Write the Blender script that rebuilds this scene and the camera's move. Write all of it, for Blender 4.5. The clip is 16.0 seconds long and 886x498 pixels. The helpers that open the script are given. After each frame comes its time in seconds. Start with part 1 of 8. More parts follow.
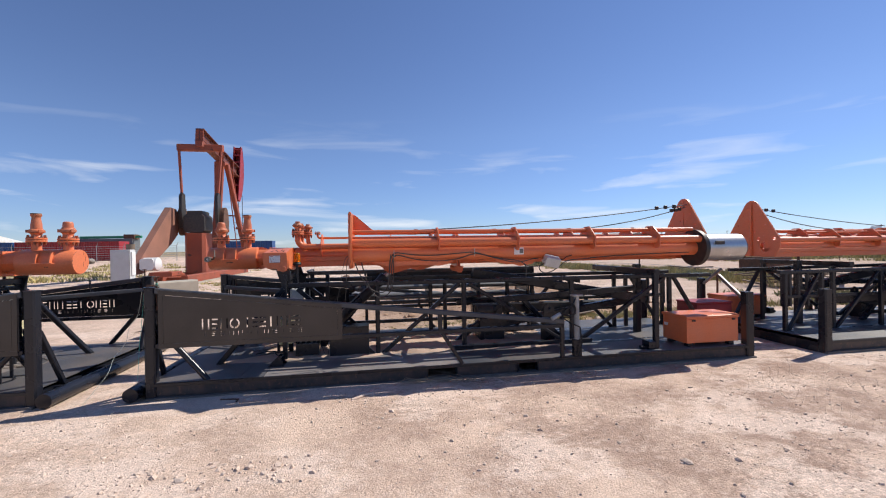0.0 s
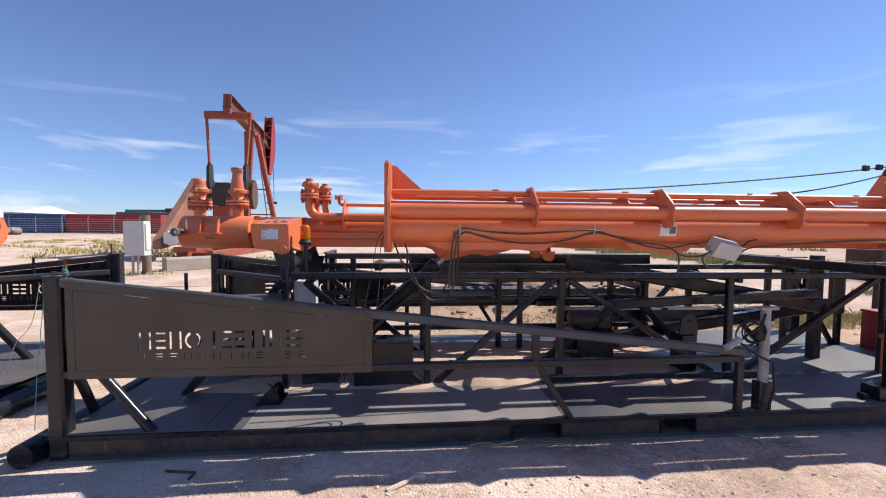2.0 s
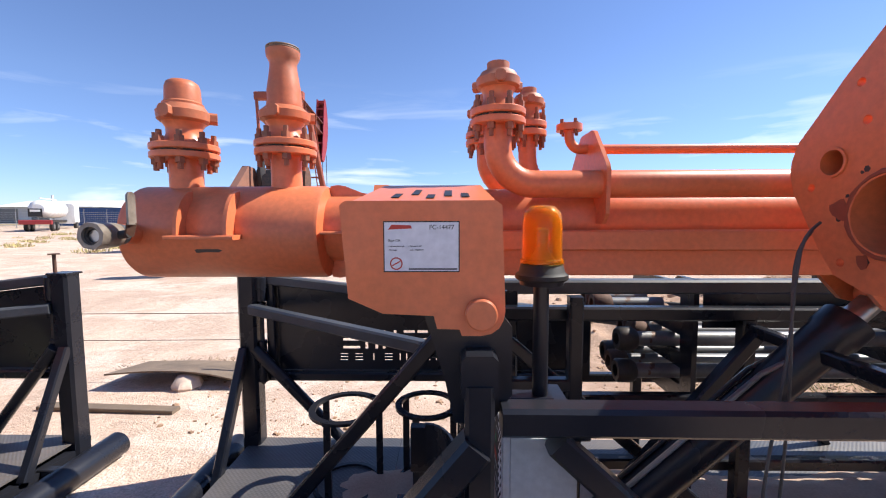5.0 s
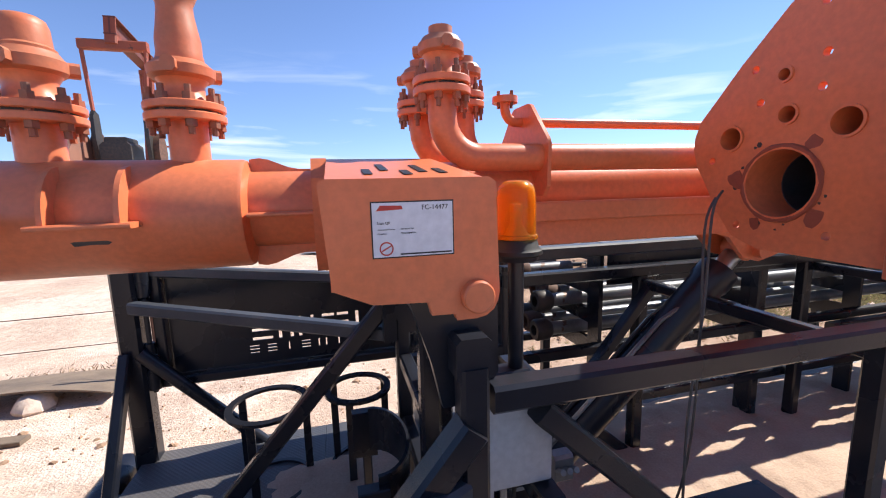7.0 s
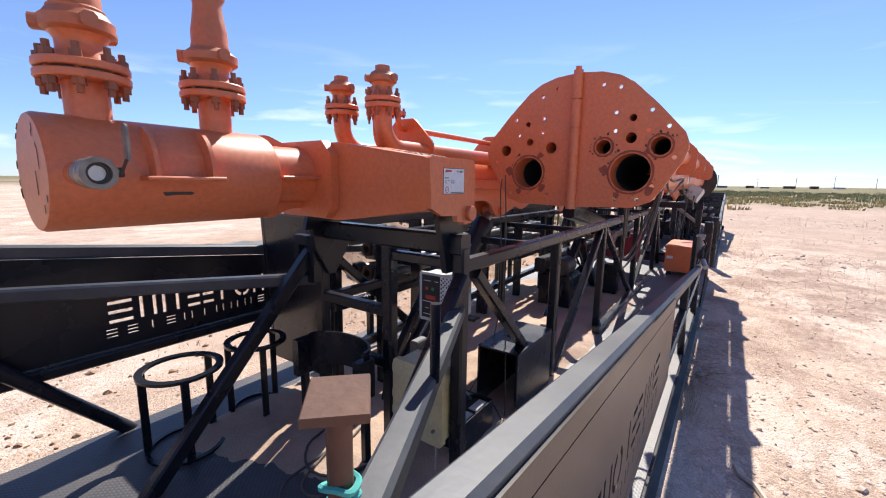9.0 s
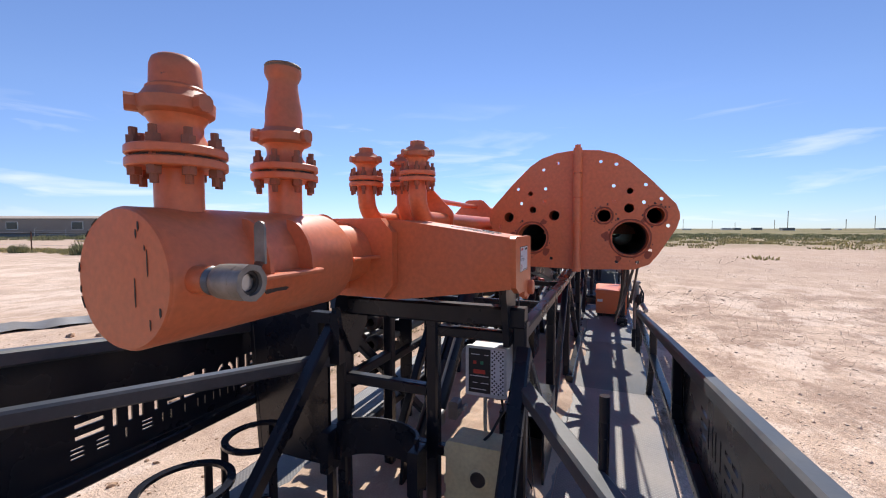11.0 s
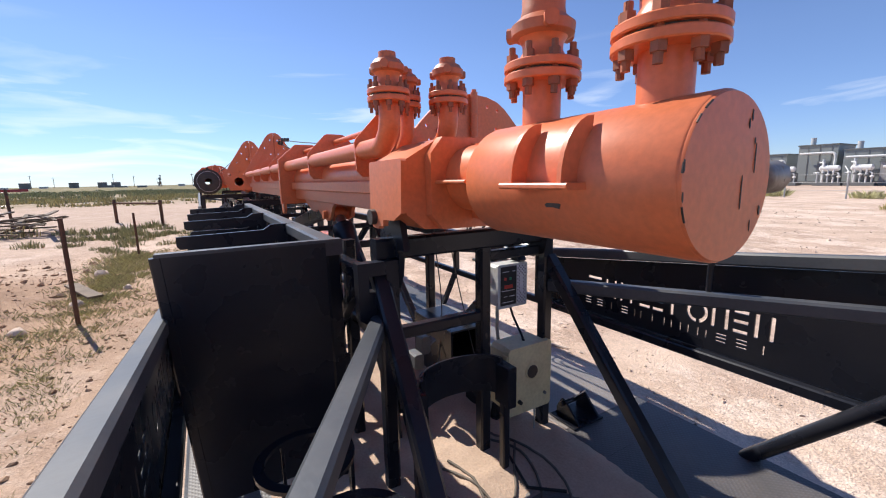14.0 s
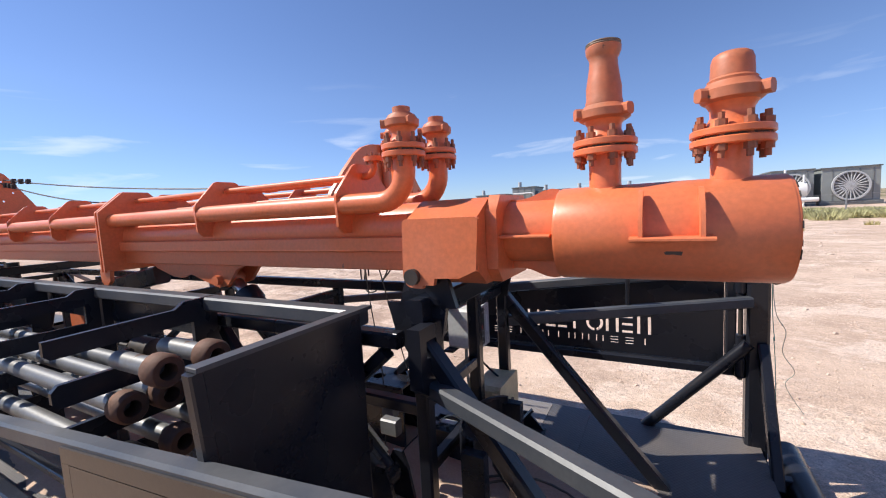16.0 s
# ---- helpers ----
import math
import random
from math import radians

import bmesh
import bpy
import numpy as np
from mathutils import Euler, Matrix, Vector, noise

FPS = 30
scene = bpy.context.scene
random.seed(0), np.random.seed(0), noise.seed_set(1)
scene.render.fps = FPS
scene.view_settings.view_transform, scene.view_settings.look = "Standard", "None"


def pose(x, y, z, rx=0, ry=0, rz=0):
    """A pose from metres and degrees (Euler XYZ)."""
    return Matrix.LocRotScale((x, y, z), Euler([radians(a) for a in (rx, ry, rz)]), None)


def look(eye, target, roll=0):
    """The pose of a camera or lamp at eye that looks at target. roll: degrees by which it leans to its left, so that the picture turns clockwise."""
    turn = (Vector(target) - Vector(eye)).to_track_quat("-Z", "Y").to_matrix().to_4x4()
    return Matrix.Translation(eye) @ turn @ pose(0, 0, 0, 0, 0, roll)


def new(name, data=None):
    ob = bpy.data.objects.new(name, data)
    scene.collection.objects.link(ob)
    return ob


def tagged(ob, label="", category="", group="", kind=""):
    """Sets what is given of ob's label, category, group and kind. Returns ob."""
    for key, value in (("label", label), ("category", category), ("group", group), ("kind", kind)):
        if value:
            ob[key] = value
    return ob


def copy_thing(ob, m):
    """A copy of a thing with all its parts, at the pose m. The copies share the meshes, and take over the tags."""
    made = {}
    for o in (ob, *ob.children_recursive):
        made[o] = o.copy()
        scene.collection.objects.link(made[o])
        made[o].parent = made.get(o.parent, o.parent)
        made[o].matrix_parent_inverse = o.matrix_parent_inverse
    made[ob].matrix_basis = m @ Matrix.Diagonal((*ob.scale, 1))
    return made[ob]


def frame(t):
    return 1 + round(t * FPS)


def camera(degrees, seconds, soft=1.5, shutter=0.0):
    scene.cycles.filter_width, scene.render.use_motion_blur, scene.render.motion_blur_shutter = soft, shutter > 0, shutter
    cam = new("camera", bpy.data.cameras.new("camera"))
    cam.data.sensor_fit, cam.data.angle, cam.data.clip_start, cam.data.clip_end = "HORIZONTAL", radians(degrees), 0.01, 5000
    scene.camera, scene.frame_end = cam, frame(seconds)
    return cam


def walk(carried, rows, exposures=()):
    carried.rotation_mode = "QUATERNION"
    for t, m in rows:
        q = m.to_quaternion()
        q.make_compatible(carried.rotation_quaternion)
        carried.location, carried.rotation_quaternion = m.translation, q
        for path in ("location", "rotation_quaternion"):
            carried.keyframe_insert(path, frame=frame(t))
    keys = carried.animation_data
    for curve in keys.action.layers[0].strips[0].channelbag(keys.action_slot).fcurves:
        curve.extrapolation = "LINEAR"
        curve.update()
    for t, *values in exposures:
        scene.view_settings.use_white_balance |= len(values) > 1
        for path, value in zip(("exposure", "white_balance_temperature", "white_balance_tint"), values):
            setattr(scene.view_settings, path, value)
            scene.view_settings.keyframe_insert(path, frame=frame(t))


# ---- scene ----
cam = camera(94.9, 16.0, 1.1)
PATH = [
    (0, (0.502, 0.493, 1.476), (0.841, 2.464, 1.469), -0.9),
    (0.5, (0.527, 1.030, 1.463), (0.872, 2.999, 1.416), -0.3),
    (1, (0.530, 1.507, 1.436), (0.848, 3.480, 1.363), 0.1),
    (1.5, (0.475, 1.999, 1.451), (0.727, 3.981, 1.359), 0.4),
    (2, (0.365, 2.536, 1.418), (0.547, 4.525, 1.317), 0.4),
    (2.5, (0.147, 3.037, 1.380), (0.258, 5.031, 1.275), 0.4),
    (3, (-0.084, 3.440, 1.396), (-0.028, 5.436, 1.282), 0.2),
    (3.5, (-0.272, 3.914, 1.399), (-0.251, 5.910, 1.272), -0.3),
    (4, (-0.479, 4.411, 1.373), (-0.499, 6.407, 1.252), -0.2),
    (4.2, (-0.540, 4.589, 1.395), (-0.588, 6.584, 1.269), -0.1),
    (6.3, (-0.733, 5.696, 1.430), (-0.598, 7.679, 1.210), -1.3),
    (6.5, (-0.744, 5.618, 1.436), (-0.533, 7.593, 1.198), -1.2),
    (7, (-0.854, 5.288, 1.428), (-0.352, 7.201, 1.130), -1.4),
    (7.5, (-1.050, 5.116, 1.364), (-0.120, 6.851, 1.011), -0.3),
    (8, (-1.365, 5.030, 1.363), (-0.094, 6.533, 1.010), 0.8),
    (8.2, (-1.532, 4.990, 1.357), (-0.163, 6.405, 1.008), 1.0),
    (10.3, (-2.208, 5.513, 1.412), (-0.403, 6.349, 1.207), 0.2),
    (10.5, (-2.232, 5.551, 1.442), (-0.407, 6.352, 1.277), 0.2),
    (11, (-2.248, 5.656, 1.473), (-0.395, 6.402, 1.374), -0.1),
    (11.5, (-2.175, 5.911, 1.462), (-0.308, 6.625, 1.391), -0.7),
    (12, (-2.139, 6.125, 1.475), (-0.261, 6.807, 1.401), -1.5),
    (12.5, (-2.215, 6.448, 1.448), (-0.302, 7.010, 1.289), -3.5),
    (13, (-2.175, 6.779, 1.416), (-0.201, 6.982, 1.168), -4.5),
    (13.5, (-2.083, 7.087, 1.435), (-0.138, 6.695, 1.180), -3.3),
    (14, (-2.087, 7.409, 1.376), (-0.382, 6.420, 1.039), -1.1),
    (14.5, (-2.038, 7.696, 1.425), (-0.595, 6.358, 1.070), 0.8),
    (15, (-1.809, 7.823, 1.458), (-0.500, 6.327, 1.238), 0.1),
    (15.5, (-1.589, 7.929, 1.436), (-0.473, 6.280, 1.253), -1.3),
    (16, (-1.401, 8.062, 1.468), (-0.453, 6.311, 1.282), -3.0),
]
EXPOSURES = [(0.0, 0.16), (1.5, 0.34), (2.5, 0.48), (3.5, 0.64), (4.2, 0.74), (6.3, 0.76), (7.0, 0.8), (8.2, 0.82), (10.3, 0.39), (12.0, 0.43), (13.3, 0.50), (14.0, 0.47), (16.0, 0.45)]
walk(cam, [(t, look(eye, target, roll)) for t, eye, target, roll in PATH], EXPOSURES)
# ---- world and light ----
SUN_AZ, SUN_EL = 18.6, 46.8
world = bpy.data.worlds.new("sky")
scene.world = world
world.use_nodes = True
wn, wl = world.node_tree.nodes, world.node_tree.links
wbg = wn["Background"]
sky = wn.new("ShaderNodeTexSky")
sky.sky_type, sky.sun_disc = "NISHITA", False
sky.sun_elevation, sky.sun_rotation = radians(SUN_EL), radians(90 - SUN_AZ)
sky.altitude, sky.air_density, sky.dust_density, sky.ozone_density = 900.0, 1.0, 0.0, 1.6
wtc = wn.new("ShaderNodeTexCoord")
wmap = wn.new("ShaderNodeMapping")
wmap.inputs["Scale"].default_value = (2.2, 2.2, 15.0)
wl.new(wtc.outputs["Generated"], wmap.inputs["Vector"])
wnoise = wn.new("ShaderNodeTexNoise")
wnoise.inputs["Scale"].default_value, wnoise.inputs["Detail"].default_value = 1.6, 7.0
wnoise.inputs["Distortion"].default_value = 0.5
wl.new(wmap.outputs["Vector"], wnoise.inputs["Vector"])
wramp = wn.new("ShaderNodeValToRGB")
wramp.color_ramp.elements[0].position, wramp.color_ramp.elements[1].position = 0.575, 0.79
wsep = wn.new("ShaderNodeSeparateXYZ")
wl.new(wtc.outputs["Generated"], wsep.inputs["Vector"])
# the cloud bank stands over the north, thinning out to the south
wbank = wn.new("ShaderNodeMath")
wbank.operation = "MULTIPLY_ADD"
wbank.inputs[1].default_value = 0.032
wl.new(wsep.outputs["Y"], wbank.inputs[0])
wl.new(wnoise.outputs["Fac"], wbank.inputs[2])
wl.new(wbank.outputs["Value"], wramp.inputs["Fac"])
wlow = wn.new("ShaderNodeMapRange")
for key, val in (("From Min", 0.02), ("From Max", 0.30), ("To Min", 1.0), ("To Max", 0.0)):
    wlow.inputs[key].default_value = val
wl.new(wsep.outputs["Z"], wlow.inputs["Value"])
wmul = wn.new("ShaderNodeMath")
wmul.operation = "MULTIPLY"
wl.new(wramp.outputs["Color"], wmul.inputs[0])
wl.new(wlow.outputs["Result"], wmul.inputs[1])
wmix = wn.new("ShaderNodeMixRGB")
wmix.inputs["Color2"].default_value = (9.0, 9.3, 9.8, 1)
wl.new(wmul.outputs["Value"], wmix.inputs["Fac"])
wtint = wn.new("ShaderNodeMixRGB")
wtint.blend_type = "MULTIPLY"
wtint.inputs["Fac"].default_value, wtint.inputs["Color2"].default_value = 1.0, (0.86, 0.92, 1.16, 1)
wlow2 = wn.new("ShaderNodeMapRange")
for key, val in (("From Min", 0.0), ("From Max", 0.26), ("To Min", 1.0), ("To Max", 0.0)):
    wlow2.inputs[key].default_value = val
wl.new(wsep.outputs["Z"], wlow2.inputs["Value"])
whaze = wn.new("ShaderNodeMixRGB")
whaze.blend_type = "MULTIPLY"
whaze.inputs["Color2"].default_value = (0.70, 0.80, 0.94, 1)
wl.new(wlow2.outputs["Result"], whaze.inputs["Fac"])
wl.new(sky.outputs["Color"], whaze.inputs["Color1"])
wl.new(whaze.outputs["Color"], wtint.inputs["Color1"])
wl.new(wtint.outputs["Color"], wmix.inputs["Color1"])
wl.new(wmix.outputs["Color"], wbg.inputs["Color"])
wbg.inputs["Strength"].default_value = 0.094

sun_data = bpy.data.lights.new("sun", "SUN")
sun_data.energy, sun_data.angle, sun_data.color = 4.7, radians(0.53), (1.0, 0.95, 0.87)
sun = new("sun", sun_data)
_a, _e = radians(SUN_AZ), radians(SUN_EL)
sun.matrix_world = look((60 * math.cos(_a) * math.cos(_e), 60 * math.sin(_a) * math.cos(_e), 60 * math.sin(_e)), (0, 0, 0))


# ---- materials ----
def material(name, base, rough=0.5, metal=0.0, tint=None, amount=0.35, size=6.0, chips=None, chip_at=0.7, bump=0.1, fine=60.0,
             random_part=0.0, island=0.0, spec=0.5):
    """A painted, dusty or worn surface: broad stains towards tint, fine grain, chipped spots, grain relief."""
    m = bpy.data.materials.new(name)
    m.use_nodes = True
    n, l = m.node_tree.nodes, m.node_tree.links
    b = n["Principled BSDF"]
    tc = n.new("ShaderNodeTexCoord")
    src = tc.outputs["Object"]
    broad = n.new("ShaderNodeTexNoise")
    broad.inputs["Scale"].default_value, broad.inputs["Detail"].default_value = size, 5.0
    grain = n.new("ShaderNodeTexNoise")
    grain.inputs["Scale"].default_value, grain.inputs["Detail"].default_value = fine, 3.0
    l.new(src, broad.inputs["Vector"]), l.new(src, grain.inputs["Vector"])
    tint = tint or tuple(min(1.0, c * 0.6) for c in base)
    ramp = n.new("ShaderNodeMapRange")
    for key, val in (("From Min", 0.35), ("From Max", 0.7), ("To Min", 0.0), ("To Max", amount)):
        ramp.inputs[key].default_value = val
    l.new(broad.outputs["Fac"], ramp.inputs["Value"])
    mix = n.new("ShaderNodeMixRGB")
    mix.inputs["Color1"].default_value, mix.inputs["Color2"].default_value = (*base, 1), (*tint, 1)
    l.new(ramp.outputs["Result"], mix.inputs["Fac"])
    out = mix.outputs["Color"]
    g = n.new("ShaderNodeMixRGB")
    g.blend_type = "MULTIPLY"
    g.inputs["Fac"].default_value = 0.35
    gr = n.new("ShaderNodeMapRange")
    for key, val in (("From Min", 0.3), ("From Max", 0.7), ("To Min", 0.72), ("To Max", 1.15)):
        gr.inputs[key].default_value = val
    l.new(grain.outputs["Fac"], gr.inputs["Value"])
    l.new(out, g.inputs["Color1"]), l.new(gr.outputs["Result"], g.inputs["Color2"])
    out = g.outputs["Color"]
    if chips:
        ch = n.new("ShaderNodeTexNoise")
        ch.inputs["Scale"].default_value, ch.inputs["Detail"].default_value = size * 2.3, 6.0
        l.new(src, ch.inputs["Vector"])
        cr = n.new("ShaderNodeMapRange")
        for key, val in (("From Min", chip_at), ("From Max", chip_at + 0.02), ("To Min", 0.0), ("To Max", 1.0)):
            cr.inputs[key].default_value = val
        l.new(ch.outputs["Fac"], cr.inputs["Value"])
        cm = n.new("ShaderNodeMixRGB")
        cm.inputs["Color2"].default_value = (*chips, 1)
        l.new(cr.outputs["Result"], cm.inputs["Fac"]), l.new(out, cm.inputs["Color1"])
        out = cm.outputs["Color"]
    if random_part or island:
        ob = n.new("ShaderNodeObjectInfo") if random_part else n.new("ShaderNodeNewGeometry")
        hs = n.new("ShaderNodeHueSaturation")
        rr = n.new("ShaderNodeMapRange")
        k = random_part or island
        for key, val in (("To Min", 1 - k), ("To Max", 1 + k)):
            rr.inputs[key].default_value = val
        l.new(ob.outputs["Random" if random_part else "Random Per Island"], rr.inputs["Value"])
        l.new(rr.outputs["Result"], hs.inputs["Value"]), l.new(out, hs.inputs["Color"])
        out = hs.outputs["Color"]
    l.new(out, b.inputs["Base Color"])
    rg = n.new("ShaderNodeMapRange")
    for key, val in (("To Min", max(0.05, rough - 0.1)), ("To Max", min(1.0, rough + 0.12))):
        rg.inputs[key].default_value = val
    l.new(broad.outputs["Fac"], rg.inputs["Value"]), l.new(rg.outputs["Result"], b.inputs["Roughness"])
    b.inputs["Metallic"].default_value = metal
    b.inputs["Specular IOR Level"].default_value = spec
    if bump:
        bp = n.new("ShaderNodeBump")
        bp.inputs["Strength"].default_value, bp.inputs["Distance"].default_value = bump, 0.004
        l.new(grain.outputs["Fac"], bp.inputs["Height"]), l.new(bp.outputs["Normal"], b.inputs["Normal"])
    return m


ORANGE = material("orange_paint", (0.74, 0.182, 0.062), 0.38, tint=(0.68, 0.235, 0.13), amount=0.5, size=3.0, chips=(0.09, 0.06, 0.045), chip_at=0.735, bump=0.08)
ORANGE_DULL = material("weathered_orange_paint", (0.36, 0.075, 0.032), 0.6, tint=(0.18, 0.06, 0.04), amount=0.7, size=1.2, chips=(0.1, 0.04, 0.025), chip_at=0.66)
BLACK = material("black_paint", (0.011, 0.0125, 0.019), 0.27, tint=(0.027, 0.027, 0.032), amount=0.5, size=3.0, chips=(0.06, 0.05, 0.045), chip_at=0.74, bump=0.08, spec=0.4)
# dust, plus bounce light off the ground put into the warm tone
BLACK_DUST_BOUNCE = material("dusty_bounce_warm_black_paint", (0.047, 0.039, 0.033), 0.30, tint=(0.095, 0.076, 0.060), amount=0.6, size=2.0, bump=0.05, spec=0.42)
# dust, plus the sky reflected on the rails put into the blue-grey
RAIL_SKY_DUST = material("dusty_sky_toned_black_paint", (0.045, 0.051, 0.062), 0.44, tint=(0.12, 0.115, 0.11), amount=0.6, size=4.0, chips=(0.10, 0.085, 0.07), chip_at=0.72, bump=0.08)
GUARD_PAINT = material("faded_pink_paint", (0.33, 0.15, 0.10), 0.6, tint=(0.22, 0.11, 0.08), amount=0.7, size=1.0)
# paler than RUBBER: sunlight on the boom cables is put into the colour
CABLE_SKIN = material("sunlit_cable_sheath", (0.045, 0.042, 0.04), 0.55, tint=(0.12, 0.10, 0.085), amount=0.7, size=6.0)
WEB_RUST = material("rust_streaked_black_paint", (0.035, 0.032, 0.034), 0.55, tint=(0.105, 0.07, 0.055), amount=0.9, size=11.0, chips=(0.14, 0.08, 0.055), chip_at=0.62, bump=0.3)
DUSTY_STEEL = material("dust_covered_steel", (0.13, 0.115, 0.105), 0.7, tint=(0.24, 0.20, 0.17), amount=0.8, size=5.0, bump=0.3)
BORE = material("dark_pipe_bore", (0.045, 0.050, 0.062), 0.5, tint=(0.08, 0.075, 0.075), amount=0.7, size=9.0, bump=0.3)
HOSE_SKIN = material("sandy_hose_rubber", (0.085, 0.070, 0.058), 0.7, tint=(0.22, 0.17, 0.13), amount=0.8, size=8.0)
RUBBER = material("black_rubber", (0.012, 0.012, 0.012), 0.6, bump=0.1)
STEEL = material("bare_steel_pipe", (0.22, 0.22, 0.22), 0.42, 0.35, tint=(0.11, 0.10, 0.09), amount=0.6, size=4.0, chips=(0.12, 0.07, 0.045), chip_at=0.7)
STAINLESS = material("stainless_steel", (0.55, 0.55, 0.55), 0.3, 0.9, tint=(0.35, 0.34, 0.33), amount=0.5, size=4.0)
RUST = material("rusty_iron", (0.16, 0.075, 0.045), 0.75, 0.2, tint=(0.07, 0.045, 0.035), amount=0.8, size=9.0, bump=0.4)
THREAD = material("greasy_brown_thread", (0.30, 0.215, 0.155), 0.55, 0.1, tint=(0.13, 0.09, 0.065), amount=0.7, size=20.0, bump=0.3)
VALVE_IRON = material("greasy_grey_iron", (0.33, 0.285, 0.235), 0.4, 0.2, tint=(0.13, 0.10, 0.075), amount=0.8, size=22.0, bump=0.4)
DARK_IRON = material("dark_oily_iron", (0.045, 0.042, 0.04), 0.5, 0.4, tint=(0.11, 0.08, 0.06), amount=0.6, size=12.0, bump=0.3)
BOLT_IRON = material("bolt_iron", (0.24, 0.105, 0.065), 0.6, 0.2, tint=(0.52, 0.14, 0.055), amount=0.75, size=20.0)
ORANGE_WORN = material("worn_orange_paint", (0.60, 0.155, 0.06), 0.5, tint=(0.36, 0.17, 0.10), amount=0.7, size=9.0, chips=(0.12, 0.07, 0.05), chip_at=0.70, bump=0.15)
GREY_CASE = material("grey_enamel", (0.58, 0.59, 0.58), 0.45, tint=(0.48, 0.47, 0.45), amount=0.5, size=5.0)
BEIGE_CASE = material("beige_plastic", (0.66, 0.61, 0.36), 0.45, tint=(0.50, 0.44, 0.26), amount=0.6, size=9.0)
WHITE = material("white_paint", (0.78, 0.78, 0.76), 0.4, tint=(0.6, 0.56, 0.5), amount=0.5, size=2.0)
STICKER = material("white_vinyl", (0.74, 0.75, 0.78), 0.35, bump=0.0, amount=0.1)
INK = material("black_ink", (0.012, 0.012, 0.014), 0.5, bump=0.0)
RED_INK = material("red_ink", (0.55, 0.05, 0.03), 0.5, bump=0.0)
GREEN_INK = material("green_lamp_cover", (0.03, 0.25, 0.12), 0.4, bump=0.0)
PVC = material("grey_pvc", (0.42, 0.42, 0.40), 0.5, tint=(0.25, 0.22, 0.18), amount=0.7, size=10.0)
CONCRETE = material("concrete", (0.42, 0.37, 0.30), 0.9, tint=(0.3, 0.26, 0.2), amount=0.6, size=3.0, bump=0.5)
WOOD = material("weathered_wood", (0.22, 0.16, 0.11), 0.85, tint=(0.12, 0.09, 0.07), amount=0.7, size=5.0, bump=0.4)
BEAM_PAINT = material("faded_red_brown_paint", (0.17, 0.045, 0.03), 0.55, tint=(0.10, 0.04, 0.03), amount=0.7, size=1.2)
RED_STEEL = material("red_container_paint", (0.33, 0.02, 0.025), 0.5, tint=(0.22, 0.03, 0.03), amount=0.6, size=0.5)
BLUE_STEEL = material("blue_container_paint", (0.02, 0.07, 0.22), 0.5, tint=(0.03, 0.09, 0.2), amount=0.6, size=0.5)
GREY_STEEL = material("light_grey_cladding", (0.50, 0.51, 0.51), 0.5, tint=(0.4, 0.4, 0.4), amount=0.6, size=0.6)
COOLER_GREY = material("grey_green_cladding", (0.27, 0.29, 0.28), 0.6, tint=(0.22, 0.235, 0.225), amount=0.6, size=0.6)
PANEL_GREY = material("dusty_grey_cladding", (0.34, 0.335, 0.34), 0.6, tint=(0.27, 0.25, 0.25), amount=0.7, size=0.9)
DARK_STEEL = material("dark_grey_cladding", (0.13, 0.14, 0.14), 0.55, tint=(0.2, 0.2, 0.2), amount=0.6, size=0.6)
TAN_SIDING = material("tan_siding", (0.34, 0.28, 0.235), 0.8, tint=(0.28, 0.225, 0.19), amount=0.6, size=0.5)
GALV = material("galvanised_wire", (0.42, 0.42, 0.42), 0.45, 0.7)
WIRE_ROPE = material("steel_wire_rope", (0.10, 0.10, 0.11), 0.5, 0.6, bump=0.5, fine=200)
ROPE = material("pale_string", (0.55, 0.58, 0.5), 0.8)
TEAL_ROPE = material("teal_string", (0.08, 0.42, 0.36), 0.8)
SAND = material("drifted_sand", (0.56, 0.41, 0.31), 0.95, tint=(0.38, 0.265, 0.195), amount=0.8, size=2.5, bump=0.9, fine=90.0, spec=0.15)
ROCK = material("pale_caliche_rock", (0.66, 0.52, 0.42), 0.95, tint=(0.56, 0.42, 0.33), amount=0.8, size=14.0, island=0.15, bump=0.6)
EARTH = material("reddish_earth_clods", (0.44, 0.28, 0.175), 0.95, tint=(0.30, 0.185, 0.115), amount=0.8, size=12.0, island=0.2, bump=0.6)
PLASTIC_SHEET = material("pale_plastic_sheet", (0.30, 0.30, 0.30), 0.5, tint=(0.24, 0.21, 0.18), amount=0.7, size=3.0)
GLASS_DARK = material("dark_window_glass", (0.03, 0.035, 0.04), 0.08, bump=0.0)
GRASS = material("dry_grass", (0.46, 0.40, 0.17), 0.9, tint=(0.55, 0.44, 0.24), amount=0.7, size=1.0, island=0.35, bump=0.0, spec=0.1)
GREEN_BRUSH = material("green_brush", (0.31, 0.315, 0.16), 0.9, tint=(0.42, 0.38, 0.22), amount=0.7, size=1.0, island=0.35, bump=0.0, spec=0.1)
PALE_BRUSH = material("pale_olive_brush", (0.50, 0.46, 0.25), 0.9, tint=(0.40, 0.40, 0.20), amount=0.7, size=1.0, island=0.35, bump=0.0, spec=0.1)
DEAD_BRUSH = material("dead_brush", (0.42, 0.32, 0.23), 0.9, tint=(0.3, 0.22, 0.15), amount=0.7, size=2.0, island=0.3, bump=0.0, spec=0.1)


def amber_material():
    m = bpy.data.materials.new("amber_lens")
    m.use_nodes = True
    b = m.node_tree.nodes["Principled BSDF"]
    b.inputs["Base Color"].default_value = (1.0, 0.40, 0.02, 1)
    b.inputs["Roughness"].default_value = 0.12
    b.inputs["Transmission Weight"].default_value = 0.75
    b.inputs["IOR"].default_value = 1.3
    return m


AMBER = amber_material()


